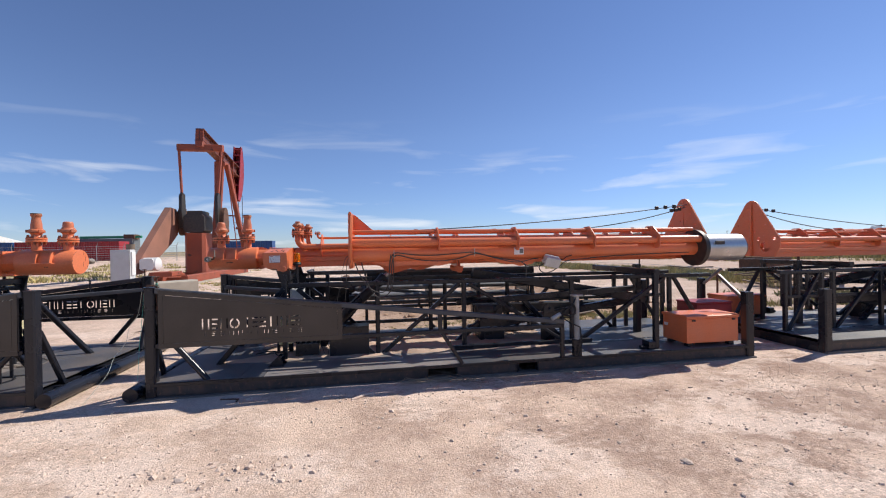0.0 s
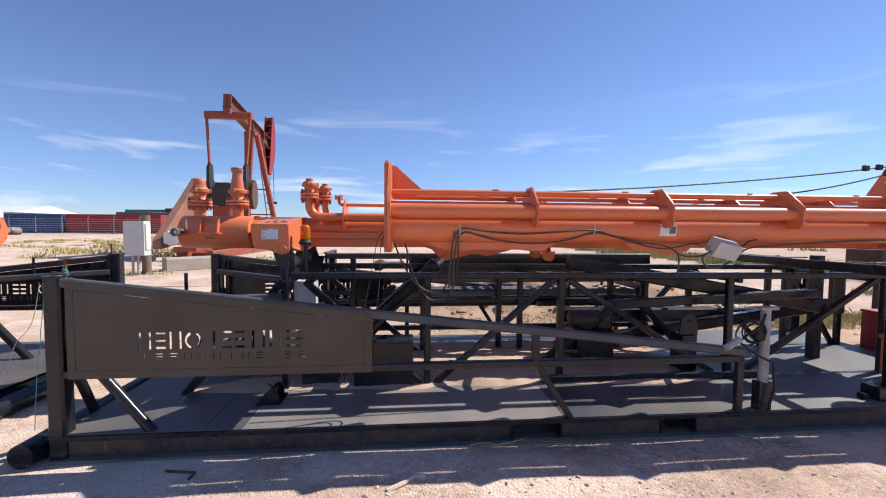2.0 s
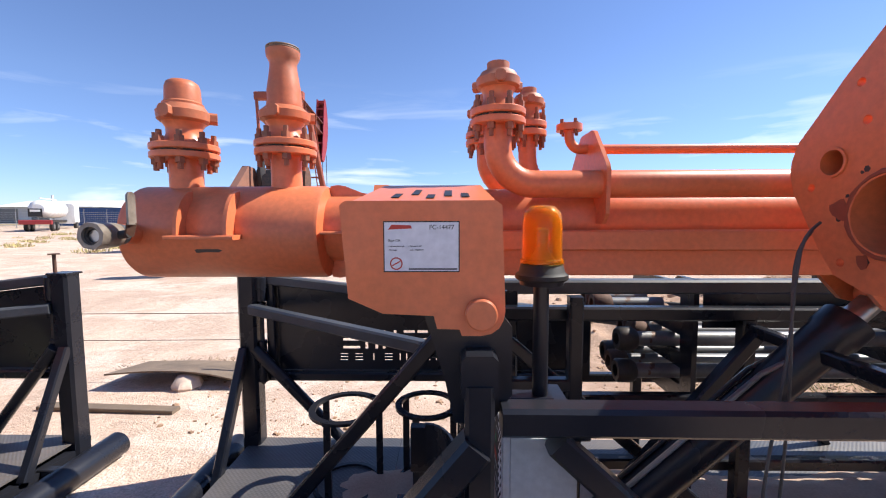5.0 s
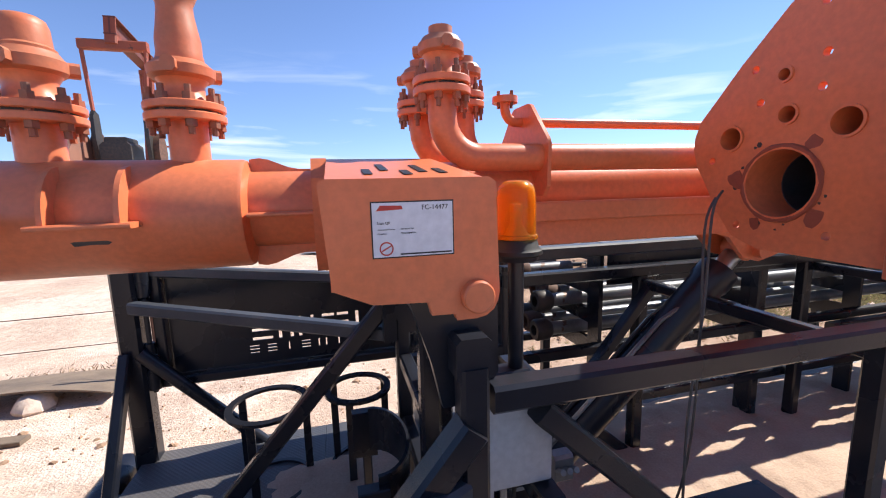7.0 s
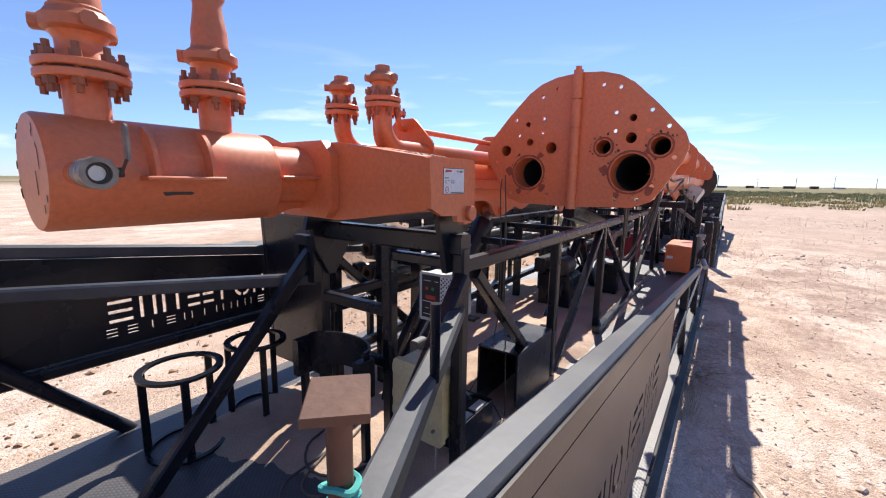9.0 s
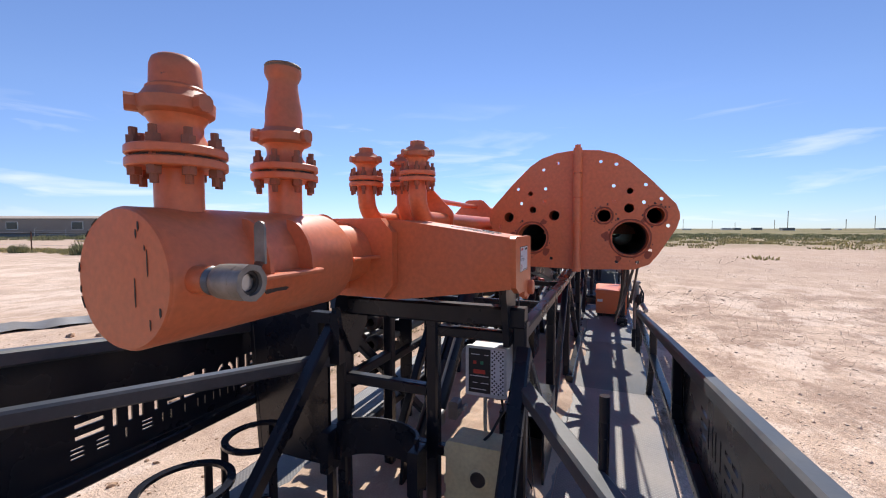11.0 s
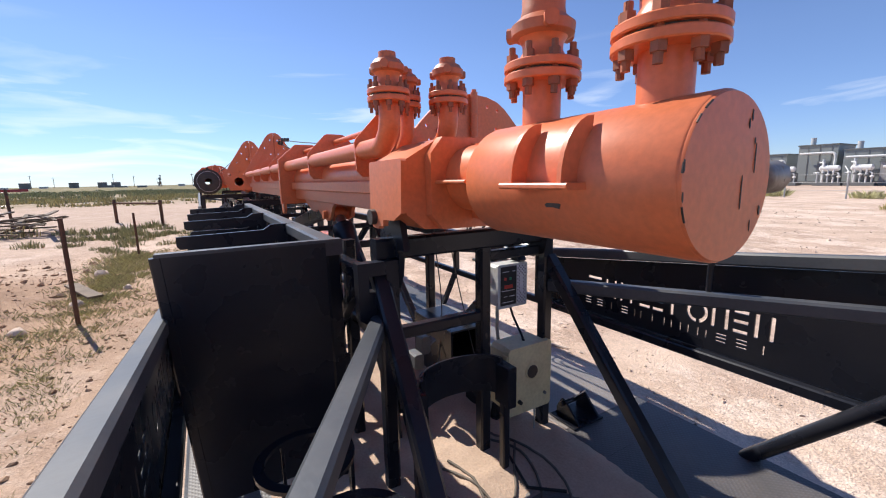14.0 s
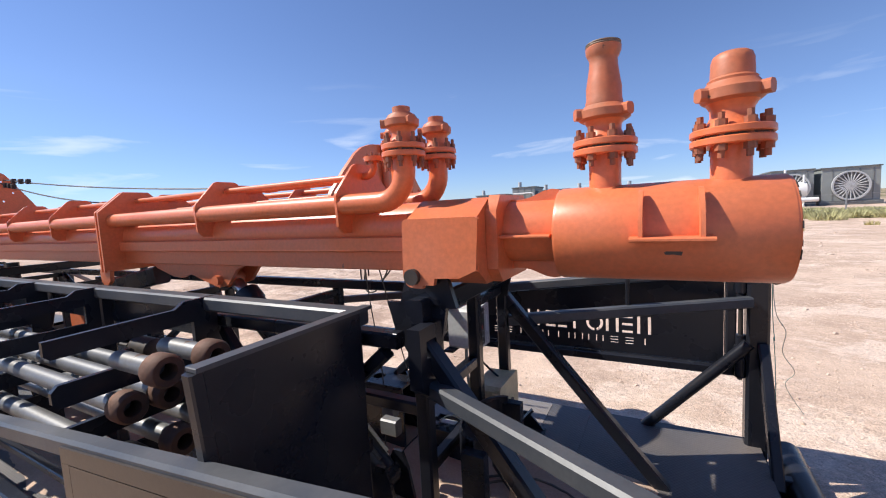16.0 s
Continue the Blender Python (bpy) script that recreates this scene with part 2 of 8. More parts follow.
def ground_material():
    m = bpy.data.materials.new("caliche_ground")
    m.use_nodes = True
    n, l = m.node_tree.nodes, m.node_tree.links
    b = n["Principled BSDF"]
    tc = n.new("ShaderNodeTexCoord")

    def noise(scale, detail, stretch=None, rough=0.55):
        t = n.new("ShaderNodeTexNoise")
        t.inputs["Scale"].default_value, t.inputs["Detail"].default_value, t.inputs["Roughness"].default_value = scale, detail, rough
        v = tc.outputs["Object"]
        if stretch:
            mp = n.new("ShaderNodeMapping")
            mp.inputs["Scale"].default_value = stretch
            mp.inputs["Rotation"].default_value = (0, 0, radians(12))
            l.new(v, mp.inputs["Vector"])
            v = mp.outputs["Vector"]
        l.new(v, t.inputs["Vector"])
        return t.outputs["Fac"]

    def ramp(f, a, z, lo=0.0, hi=1.0):
        r = n.new("ShaderNodeMapRange")
        for key, val in (("From Min", a), ("From Max", z), ("To Min", lo), ("To Max", hi)):
            r.inputs[key].default_value = val
        l.new(f, r.inputs["Value"])
        return r.outputs["Result"]

    def blend(fac, c1, c2, mode="MIX"):
        x = n.new("ShaderNodeMixRGB")
        x.blend_type = mode
        for socket, c in (("Fac", fac), ("Color1", c1), ("Color2", c2)):
            if isinstance(c, tuple):
                x.inputs[socket].default_value = (*c, 1)
            elif isinstance(c, float):
                x.inputs[socket].default_value = c
            else:
                l.new(c, x.inputs[socket])
        return x.outputs["Color"]

    big, mid, tracks, fine, grit = noise(0.16, 6, None, 0.62), noise(1.3, 8, None, 0.72), noise(0.7, 8, (0.75, 1.1, 1), 0.76), noise(14, 5), noise(95, 3)
    c = blend(ramp(big, 0.38, 0.62), (0.72, 0.54, 0.42), (0.60, 0.435, 0.33))
    path = n.new("ShaderNodeVectorMath")
    path.operation = "DISTANCE"
    l.new(tc.outputs["Object"], path.inputs[0])
    path.inputs[1].default_value = (6.0, 1.2, 0)
    packed = n.new("ShaderNodeMath")
    packed.operation = "MULTIPLY"
    l.new(ramp(mid, 0.39, 0.58), packed.inputs[0]), l.new(ramp(path.outputs["Value"], 3.0, 8.0, 0.9, 0.4), packed.inputs[1])
    c = blend(packed.outputs["Value"], c, (0.35, 0.235, 0.178))
    # pale crust left in torn patches along the wheel tracks
    c = blend(ramp(tracks, 0.505, 0.565, 0, 0.7), c, (0.80, 0.635, 0.525))
    c = blend(ramp(fine, 0.5, 0.68, 0, 0.35), c, (0.74, 0.58, 0.48))
    # gravel: every pebble its own shade, mostly where the ground is torn up
    peb = []
    for scale in (42.0, 90.0):
        vo = n.new("ShaderNodeTexVoronoi")
        vo.inputs["Scale"].default_value = scale
        wob = n.new("ShaderNodeMixRGB")
        wob.inputs["Fac"].default_value = 0.06
        l.new(tc.outputs["Object"], wob.inputs["Color1"])
        wn2 = n.new("ShaderNodeTexNoise")
        wn2.inputs["Scale"].default_value = scale * 0.6
        l.new(tc.outputs["Object"], wn2.inputs["Vector"]), l.new(wn2.outputs["Color"], wob.inputs["Color2"])
        l.new(wob.outputs["Color"], vo.inputs["Vector"])
        sp = n.new("ShaderNodeSeparateXYZ")
        l.new(vo.outputs["Color"], sp.inputs["Vector"])
        peb.append((sp.outputs["X"], vo.outputs["Distance"]))
    stony = ramp(noise(0.6, 7, None, 0.7), 0.44, 0.60, 0.05, 0.75)
    c = blend(stony, c, blend(1.0, c, ramp(peb[0][0], 0, 1, 0.66, 1.24), "MULTIPLY"))
    c = blend(0.4, c, ramp(peb[1][0], 0, 1, 0.74, 1.2), "MULTIPLY")
    c = blend(0.5, c, ramp(grit, 0.3, 0.7, 0.6, 1.3), "MULTIPLY")
    # reddish loose earth where the spoil heap lies, scrub land far out
    sep = n.new("ShaderNodeSeparateXYZ")
    l.new(tc.outputs["Object"], sep.inputs["Vector"])
    dist = n.new("ShaderNodeVectorMath")
    dist.operation = "DISTANCE"
    l.new(tc.outputs["Object"], dist.inputs[0])
    dist.inputs[1].default_value = (4.0, 10.5, 0)
    heap = ramp(dist.outputs["Value"], 2.0, 6.0, 0.8, 0.0)
    c = blend(ramp(sep.outputs["X"], 7.0, 15.0, 0.0, 0.68), c, (0.46, 0.33, 0.255))
    c = blend(heap, c, blend(ramp(mid, 0.4, 0.6), (0.45, 0.285, 0.18), (0.31, 0.19, 0.12)))
    dist2 = n.new("ShaderNodeVectorMath")
    dist2.operation = "DISTANCE"
    l.new(tc.outputs["Object"], dist2.inputs[0])
    dist2.inputs[1].default_value = (5.0, 8.0, 0)
    scrub = n.new("ShaderNodeMath")
    scrub.operation = "MULTIPLY"
    l.new(ramp(dist2.outputs["Value"], 60, 110), scrub.inputs[0])
    l.new(ramp(noise(0.05, 6, (1, 1, 1), 0.7), 0.36, 0.56, 0.1, 0.95), scrub.inputs[1])
    east = n.new("ShaderNodeMath")
    east.operation = "MULTIPLY"
    l.new(ramp(sep.outputs["X"], 30, 46), east.inputs[0])
    l.new(ramp(noise(0.09, 6, (1, 1, 1), 0.7), 0.34, 0.60, 0.35, 0.9), east.inputs[1])
    c = blend(east.outputs["Value"], c, (0.25, 0.205, 0.115))
    c = blend(scrub.outputs["Value"], c, (0.165, 0.15, 0.065))
    l.new(c, b.inputs["Base Color"])
    b.inputs["Roughness"].default_value = 0.95
    b.inputs["Specular IOR Level"].default_value = 0.15
    add = n.new("ShaderNodeMath")
    add.operation = "ADD"
    low = n.new("ShaderNodeMath")
    low.operation = "SUBTRACT"
    l.new(fine, low.inputs[0]), l.new(ramp(peb[0][1], 0.0, 0.8, 0.0, 0.5), low.inputs[1])
    l.new(low.outputs["Value"], add.inputs[0]), l.new(grit, add.inputs[1])
    bp = n.new("ShaderNodeBump")
    bp.inputs["Strength"].default_value, bp.inputs["Distance"].default_value = 0.55, 0.02
    l.new(add.outputs["Value"], bp.inputs["Height"]), l.new(bp.outputs["Normal"], b.inputs["Normal"])
    return m


GROUND = ground_material()


def deck_material(name, base, dust, amount, worn):
    """Black painted tread plate: raised lozenges, worn and dusty."""
    m = material(name, base, 0.5, tint=dust, amount=amount, size=1.3)
    n, l = m.node_tree.nodes, m.node_tree.links
    b = n["Principled BSDF"]
    tc = n.new("ShaderNodeTexCoord")
    waves = []
    for turn in (45, -45):
        mp = n.new("ShaderNodeMapping")
        mp.inputs["Rotation"].default_value = (0, 0, radians(turn))
        l.new(tc.outputs["Object"], mp.inputs["Vector"])
        w = n.new("ShaderNodeTexWave")
        w.inputs["Scale"].default_value, w.inputs["Distortion"].default_value = 19.0, 0.0
        l.new(mp.outputs["Vector"], w.inputs["Vector"])
        waves.append(w.outputs["Fac"])
    mul = n.new("ShaderNodeMath")
    mul.operation = "MULTIPLY"
    l.new(waves[0], mul.inputs[0]), l.new(waves[1], mul.inputs[1])
    bp = n.new("ShaderNodeBump")
    bp.inputs["Strength"].default_value, bp.inputs["Distance"].default_value = 0.28, 0.004
    l.new(mul.outputs["Value"], bp.inputs["Height"]), l.new(bp.outputs["Normal"], b.inputs["Normal"])
    # tops of the lozenges are rubbed pale, more so in patches
    patch = n.new("ShaderNodeTexNoise")
    patch.inputs["Scale"].default_value = 2.2
    l.new(tc.outputs["Object"], patch.inputs["Vector"])
    span = n.new("ShaderNodeMapRange")
    span.inputs["From Min"].default_value, span.inputs["From Max"].default_value = 0.42, 0.62
    l.new(patch.outputs["Fac"], span.inputs["Value"])
    tops = n.new("ShaderNodeMapRange")
    tops.inputs["From Min"].default_value, tops.inputs["From Max"].default_value = 0.45, 0.8
    l.new(mul.outputs["Value"], tops.inputs["Value"])
    both = n.new("ShaderNodeMath")
    both.operation = "MULTIPLY"
    l.new(span.outputs["Result"], both.inputs[0]), l.new(tops.outputs["Result"], both.inputs[1])
    mix = n.new("ShaderNodeMix")
    mix.data_type = "RGBA"
    under = b.inputs["Base Color"].links[0].from_socket
    l.new(both.outputs["Value"], mix.inputs[0]), l.new(under, mix.inputs[6])
    mix.inputs[7].default_value = (*worn, 1)
    l.new(mix.outputs[2], b.inputs["Base Color"])
    return m


DECK = deck_material("tread_plate", (0.046, 0.052, 0.064), (0.19, 0.155, 0.13), 0.7, (0.13, 0.12, 0.115))
WALK_DECK = deck_material("grey_tread_plate", (0.095, 0.10, 0.115), (0.22, 0.20, 0.185), 0.7, (0.22, 0.21, 0.205))
DUSTY_DECK = deck_material("sandy_tread_plate", (0.17, 0.16, 0.16), (0.33, 0.275, 0.235), 0.9, (0.27, 0.25, 0.235))


# ---- mesh building ----
def frame_of(axis):
    """Two unit vectors square to axis, the second as upright as can be."""
    a = Vector(axis).normalized()
    up = Vector((0, 0, 1)) if abs(a.z) < 0.95 else Vector((0, 1, 0))
    u = up.cross(a).normalized()
    return a, u, a.cross(u).normalized()


class Shape:
    """Gathers faces of one mesh, in world metres."""

    def __init__(self):
        self.v, self.f = [], []

    def add(self, verts, faces):
        k = len(self.v)
        self.v.extend(tuple(p) for p in verts)
        self.f.extend(tuple(i + k for i in f) for f in faces)
        return self

    def loft(self, rings, caps=True, closed=True):
        n = len(rings[0])
        faces = [(r * n + i, r * n + (i + 1) % n, (r + 1) * n + (i + 1) % n, (r + 1) * n + i) for r in range(len(rings) - 1) for i in range(n)]
        if caps:
            faces += [tuple(range(n - 1, -1, -1)), tuple((len(rings) - 1) * n + i for i in range(n))]
        return self.add([p for ring in rings for p in ring], faces)

    def bar(self, p, q, w, h=None, c=None):
        """A square tube from p to q with rounded corners."""
        p, q, h = Vector(p), Vector(q), h or w
        a, u, v = frame_of(q - p)
        c = min(w, h) * 0.14 if c is None else c
        x, y = w / 2, h / 2
        sec = [(x - c, -y), (x, -y + c), (x, y - c), (x - c, y), (-x + c, y), (-x, y - c), (-x, -y + c), (-x + c, -y)]
        return self.loft([[e + u * s + v * t for s, t in sec] for e in (p, q)])

    def box(self, lo, hi, c=0.004):
        (x0, y0, z0), (x1, y1, z1) = lo, hi
        return self.bar((x0, (y0 + y1) / 2, (z0 + z1) / 2), (x1, (y0 + y1) / 2, (z0 + z1) / 2), abs(y1 - y0), abs(z1 - z0), c)

    def rod(self, p, q, r, n=12, r2=None):
        return self.turn(p, Vector(q) - Vector(p), [(0, r), (1, r if r2 is None else r2)], n, unit=(Vector(q) - Vector(p)).length)

    def turn(self, base, axis, profile, n=24, unit=1.0, caps=True):
        """A body of revolution: profile rows are (way along the axis, radius)."""
        base = Vector(base)
        a, u, v = frame_of(axis)
        rings = []
        for d, r in profile:
            o = base + a * (d * unit)
            rings.append([o + (u * math.cos(2 * math.pi * i / n) + v * math.sin(2 * math.pi * i / n)) * r for i in range(n)])
        return self.loft(rings, caps)

    def tube(self, pts, r, n=10, caps=True):
        """A round bar or hose along a line of points."""
        pts = [Vector(p) for p in pts]
        rings, u = [], None
        for i, p in enumerate(pts):
            d = (pts[min(i + 1, len(pts) - 1)] - pts[max(i - 1, 0)]).normalized()
            if u is None:
                u = frame_of(d)[1]
            u = (u - d * u.dot(d)).normalized()
            v = d.cross(u)
            rings.append([p + (u * math.cos(2 * math.pi * k / n) + v * math.sin(2 * math.pi * k / n)) * r for k in range(n)])
        return self.loft(rings, caps)

    def torus(self, centre, axis, R, r, n=24, m=6):
        """A closed ring, as a weld bead."""
        c = Vector(centre)
        a, u, v = frame_of(axis)
        rings = []
        for i in range(n):
            d = u * math.cos(2 * math.pi * i / n) + v * math.sin(2 * math.pi * i / n)
            rr = r * (0.8 + 0.4 * (i % 3) / 2)
            rings.append([c + d * (R + rr * math.cos(2 * math.pi * k / m)) + a * rr * math.sin(2 * math.pi * k / m) for k in range(m)])
        return self.loft(rings + rings[:1], False)

    def plate(self, outline, holes, place, thick):
        """A flat plate: 2D outline and holes, place(a, b, depth) gives the point."""
        from_2d = [[Vector((a, b, 0)) for a, b in loop] for loop in (outline, *holes)]
        flat = [p for loop in from_2d for p in loop]
        tris = geometry.tessellate_polygon(from_2d)
        k = len(flat)
        faces = [tuple(t) for t in tris] + [tuple(i + k for i in reversed(t)) for t in tris]
        s = 0
        for loop in from_2d:
            m = len(loop)
            faces += [(s + i, s + (i + 1) % m, k + s + (i + 1) % m, k + s + i) for i in range(m)]
            s += m
        return self.add([place(p.x, p.y, 0) for p in flat] + [place(p.x, p.y, thick) for p in flat], faces)


from mathutils import geometry


def circle(a, b, r, n=20):
    return [(a + r * math.cos(2 * math.pi * i / n), b + r * math.sin(2 * math.pi * i / n)) for i in range(n)]


def rect(a0, b0, a1, b1):
    return [(a0, b0), (a1, b0), (a1, b1), (a0, b1)]


def on_x(x):
    return lambda a, b, d: (x + d, a, b)


def on_y(y):
    return lambda a, b, d: (a, y + d, b)


def arc(p, q, s, n=8):
    """A quarter bend from p by the corner q to s."""
    p, q, s = Vector(p), Vector(q), Vector(s)
    c = p + s - q
    return [c + (p - c) * math.cos(k * math.pi / 2 / n) + (s - c) * math.sin(k * math.pi / 2 / n) for k in range(n + 1)]


def sag(p, q, drop, n=14):
    p, q = Vector(p), Vector(q)
    return [p.lerp(q, i / n) + Vector((0, 0, -drop * 4 * (i / n) * (1 - i / n))) for i in range(n + 1)]


def origin(ob):
    return ob.location + (origin(ob.parent) if ob.parent else Vector((0, 0, 0)))


def mesh_of(name, shape, mat, base=(0, 0, 0), smooth=40):
    me = bpy.data.meshes.new(name)
    b = Vector(base)
    me.from_pydata([tuple(Vector(p) - b) for p in shape.v], [], shape.f)
    me.materials.append(mat)
    bm = bmesh.new()
    bm.from_mesh(me)
    bmesh.ops.recalc_face_normals(bm, faces=bm.faces)
    bm.to_mesh(me)
    bm.free()
    me.polygons.foreach_set("use_smooth", [True] * len(me.polygons))
    me.set_sharp_from_angle(angle=radians(smooth))
    return me


def part(name, shape, mat, parent, label=""):
    ob = new(name, mesh_of(name, shape, mat, origin(parent)))
    ob.parent = parent
    return tagged(ob, label)


def thing(name, at, label, category, group="", kind=""):
    ob = new(name)
    ob.location = at
    ob.empty_display_size = 0.1
    return tagged(ob, label, category, group, kind)


def solid(name, shape, mat, at, label, category, group="", kind=""):
    """A thing of one mesh."""
    ob = new(name, mesh_of(name, shape, mat, at))
    ob.location = at
    return tagged(ob, label, category, group, kind)


def writing(text, size, mat, parent, name, m):
    """Raised letters from the built-in font, set by the matrix m (world)."""
    cu = bpy.data.curves.new(name, "FONT")
    cu.body, cu.size, cu.extrude = text, size, 0.0006
    tmp = new(name, cu)
    bpy.context.view_layer.update()
    me = bpy.data.meshes.new_from_object(tmp.evaluated_get(bpy.context.evaluated_depsgraph_get()))
    bpy.data.objects.remove(tmp)
    me.transform(Matrix.Translation(-origin(parent)) @ m)
    me.materials.clear()
    me.materials.append(mat)
    ob = new(name, me)
    ob.parent = parent
    return ob


# ---- ground ----
def hash_noise(x, y, seed):
    """Smooth value noise on arrays."""
    xi, yi = np.floor(x), np.floor(y)
    fx, fy = x - xi, y - yi
    fx, fy = fx * fx * (3 - 2 * fx), fy * fy * (3 - 2 * fy)

    def h(a, b):
        s = np.sin(a * 127.1 + b * 311.7 + seed * 74.7) * 43758.5453
        return s - np.floor(s)
    return (h(xi, yi) * (1 - fx) + h(xi + 1, yi) * fx) * (1 - fy) + (h(xi, yi + 1) * (1 - fx) + h(xi + 1, yi + 1) * fx) * fy


def step01(t):
    t = np.clip(t, 0, 1)
    return t * t * (3 - 2 * t)


def land(x, y):
    """Height of the ground."""
    x, y = np.asarray(x, float), np.asarray(y, float)
    z = 0.03 * (hash_noise(x * 0.35, y * 0.35, 1) - 0.5) + 0.014 * (hash_noise(x * 1.7, y * 1.7, 2) - 0.5) + 0.008 * (hash_noise(x * 5, y * 5, 3) - 0.5)
    far = np.hypot(x - 2, y - 6)
    z = z * (1 - step01((far - 60) / 60))
    # spoil heap and loose rubble behind the skid
    heap = 0.62 * np.exp(-(((x - 4.6) / 1.6) ** 2 + ((y - 11.2) / 1.1) ** 2)) + 0.34 * np.exp(-(((x - 2.8) / 1.3) ** 2 + ((y - 10.2) / 0.8) ** 2)) + 0.2 * np.exp(-(((x - 1.0) / 1.2) ** 2 + ((y - 10.6) / 0.7) ** 2))
    z = z + heap * (0.75 + 0.5 * hash_noise(x * 2.2, y * 2.2, 5)) + step01(heap * 6) * (0.13 * (hash_noise(x * 4, y * 4, 6) - 0.5) + 0.10 * (hash_noise(x * 8, y * 8, 16) - 0.5))
    # the skids stand in a shallow dip of the pad
    d = np.hypot(np.maximum(np.abs(x - 2) - 14, 0), np.maximum(np.abs(y - 4) - 6, 0))
    z = z - 0.085 * (1 - step01(d / 3))
    z = z - 0.015
    # the land climbs gently to the yard beyond the pump
    z = z + 0.55 * step01((y - 34) / 40) * step01((20 - x) / 30)
    return z


def land_at(x, y):
    return float(land(np.array([x]), np.array([y]))[0])


def spread(lo, hi, fine, reach):
    mid = np.arange(lo, hi + fine / 2, fine)
    out = fine * np.cumsum(1.16 ** np.arange(1, 90))
    out = out[out < reach]
    return np.concatenate([lo - out[::-1], mid, hi + out])


def build_ground():
    xs, ys = spread(-9, 11, 0.11, 2600), spread(-1.5, 14.5, 0.11, 2600)
    X, Y = np.meshgrid(xs, ys)
    Z = land(X, Y)
    nx, ny = len(xs), len(ys)
    me = bpy.data.meshes.new("ground")
    i = np.arange(nx * ny).reshape(ny, nx)
    quads = np.stack([i[:-1, :-1], i[:-1, 1:], i[1:, 1:], i[1:, :-1]], -1).reshape(-1, 4)
    me.from_pydata(np.stack([X, Y, Z], -1).reshape(-1, 3).tolist(), [], quads.tolist())
    me.materials.append(GROUND)
    me.polygons.foreach_set("use_smooth", [True] * len(me.polygons))
    tagged(new("ground", me), "pale pinkish caliche gravel yard with tyre tracks and scrub", "ground", kind="structure")


build_ground()
MAIN = []          # the things of the middle skid, which its two neighbours repeat

# ---- the skid: base, deck, posts, trusses ----
Y0, Y1, X0, X1, DK = 5.28, 7.61, -1.90, 5.66, 0.07
BEAM_IN = 0.11


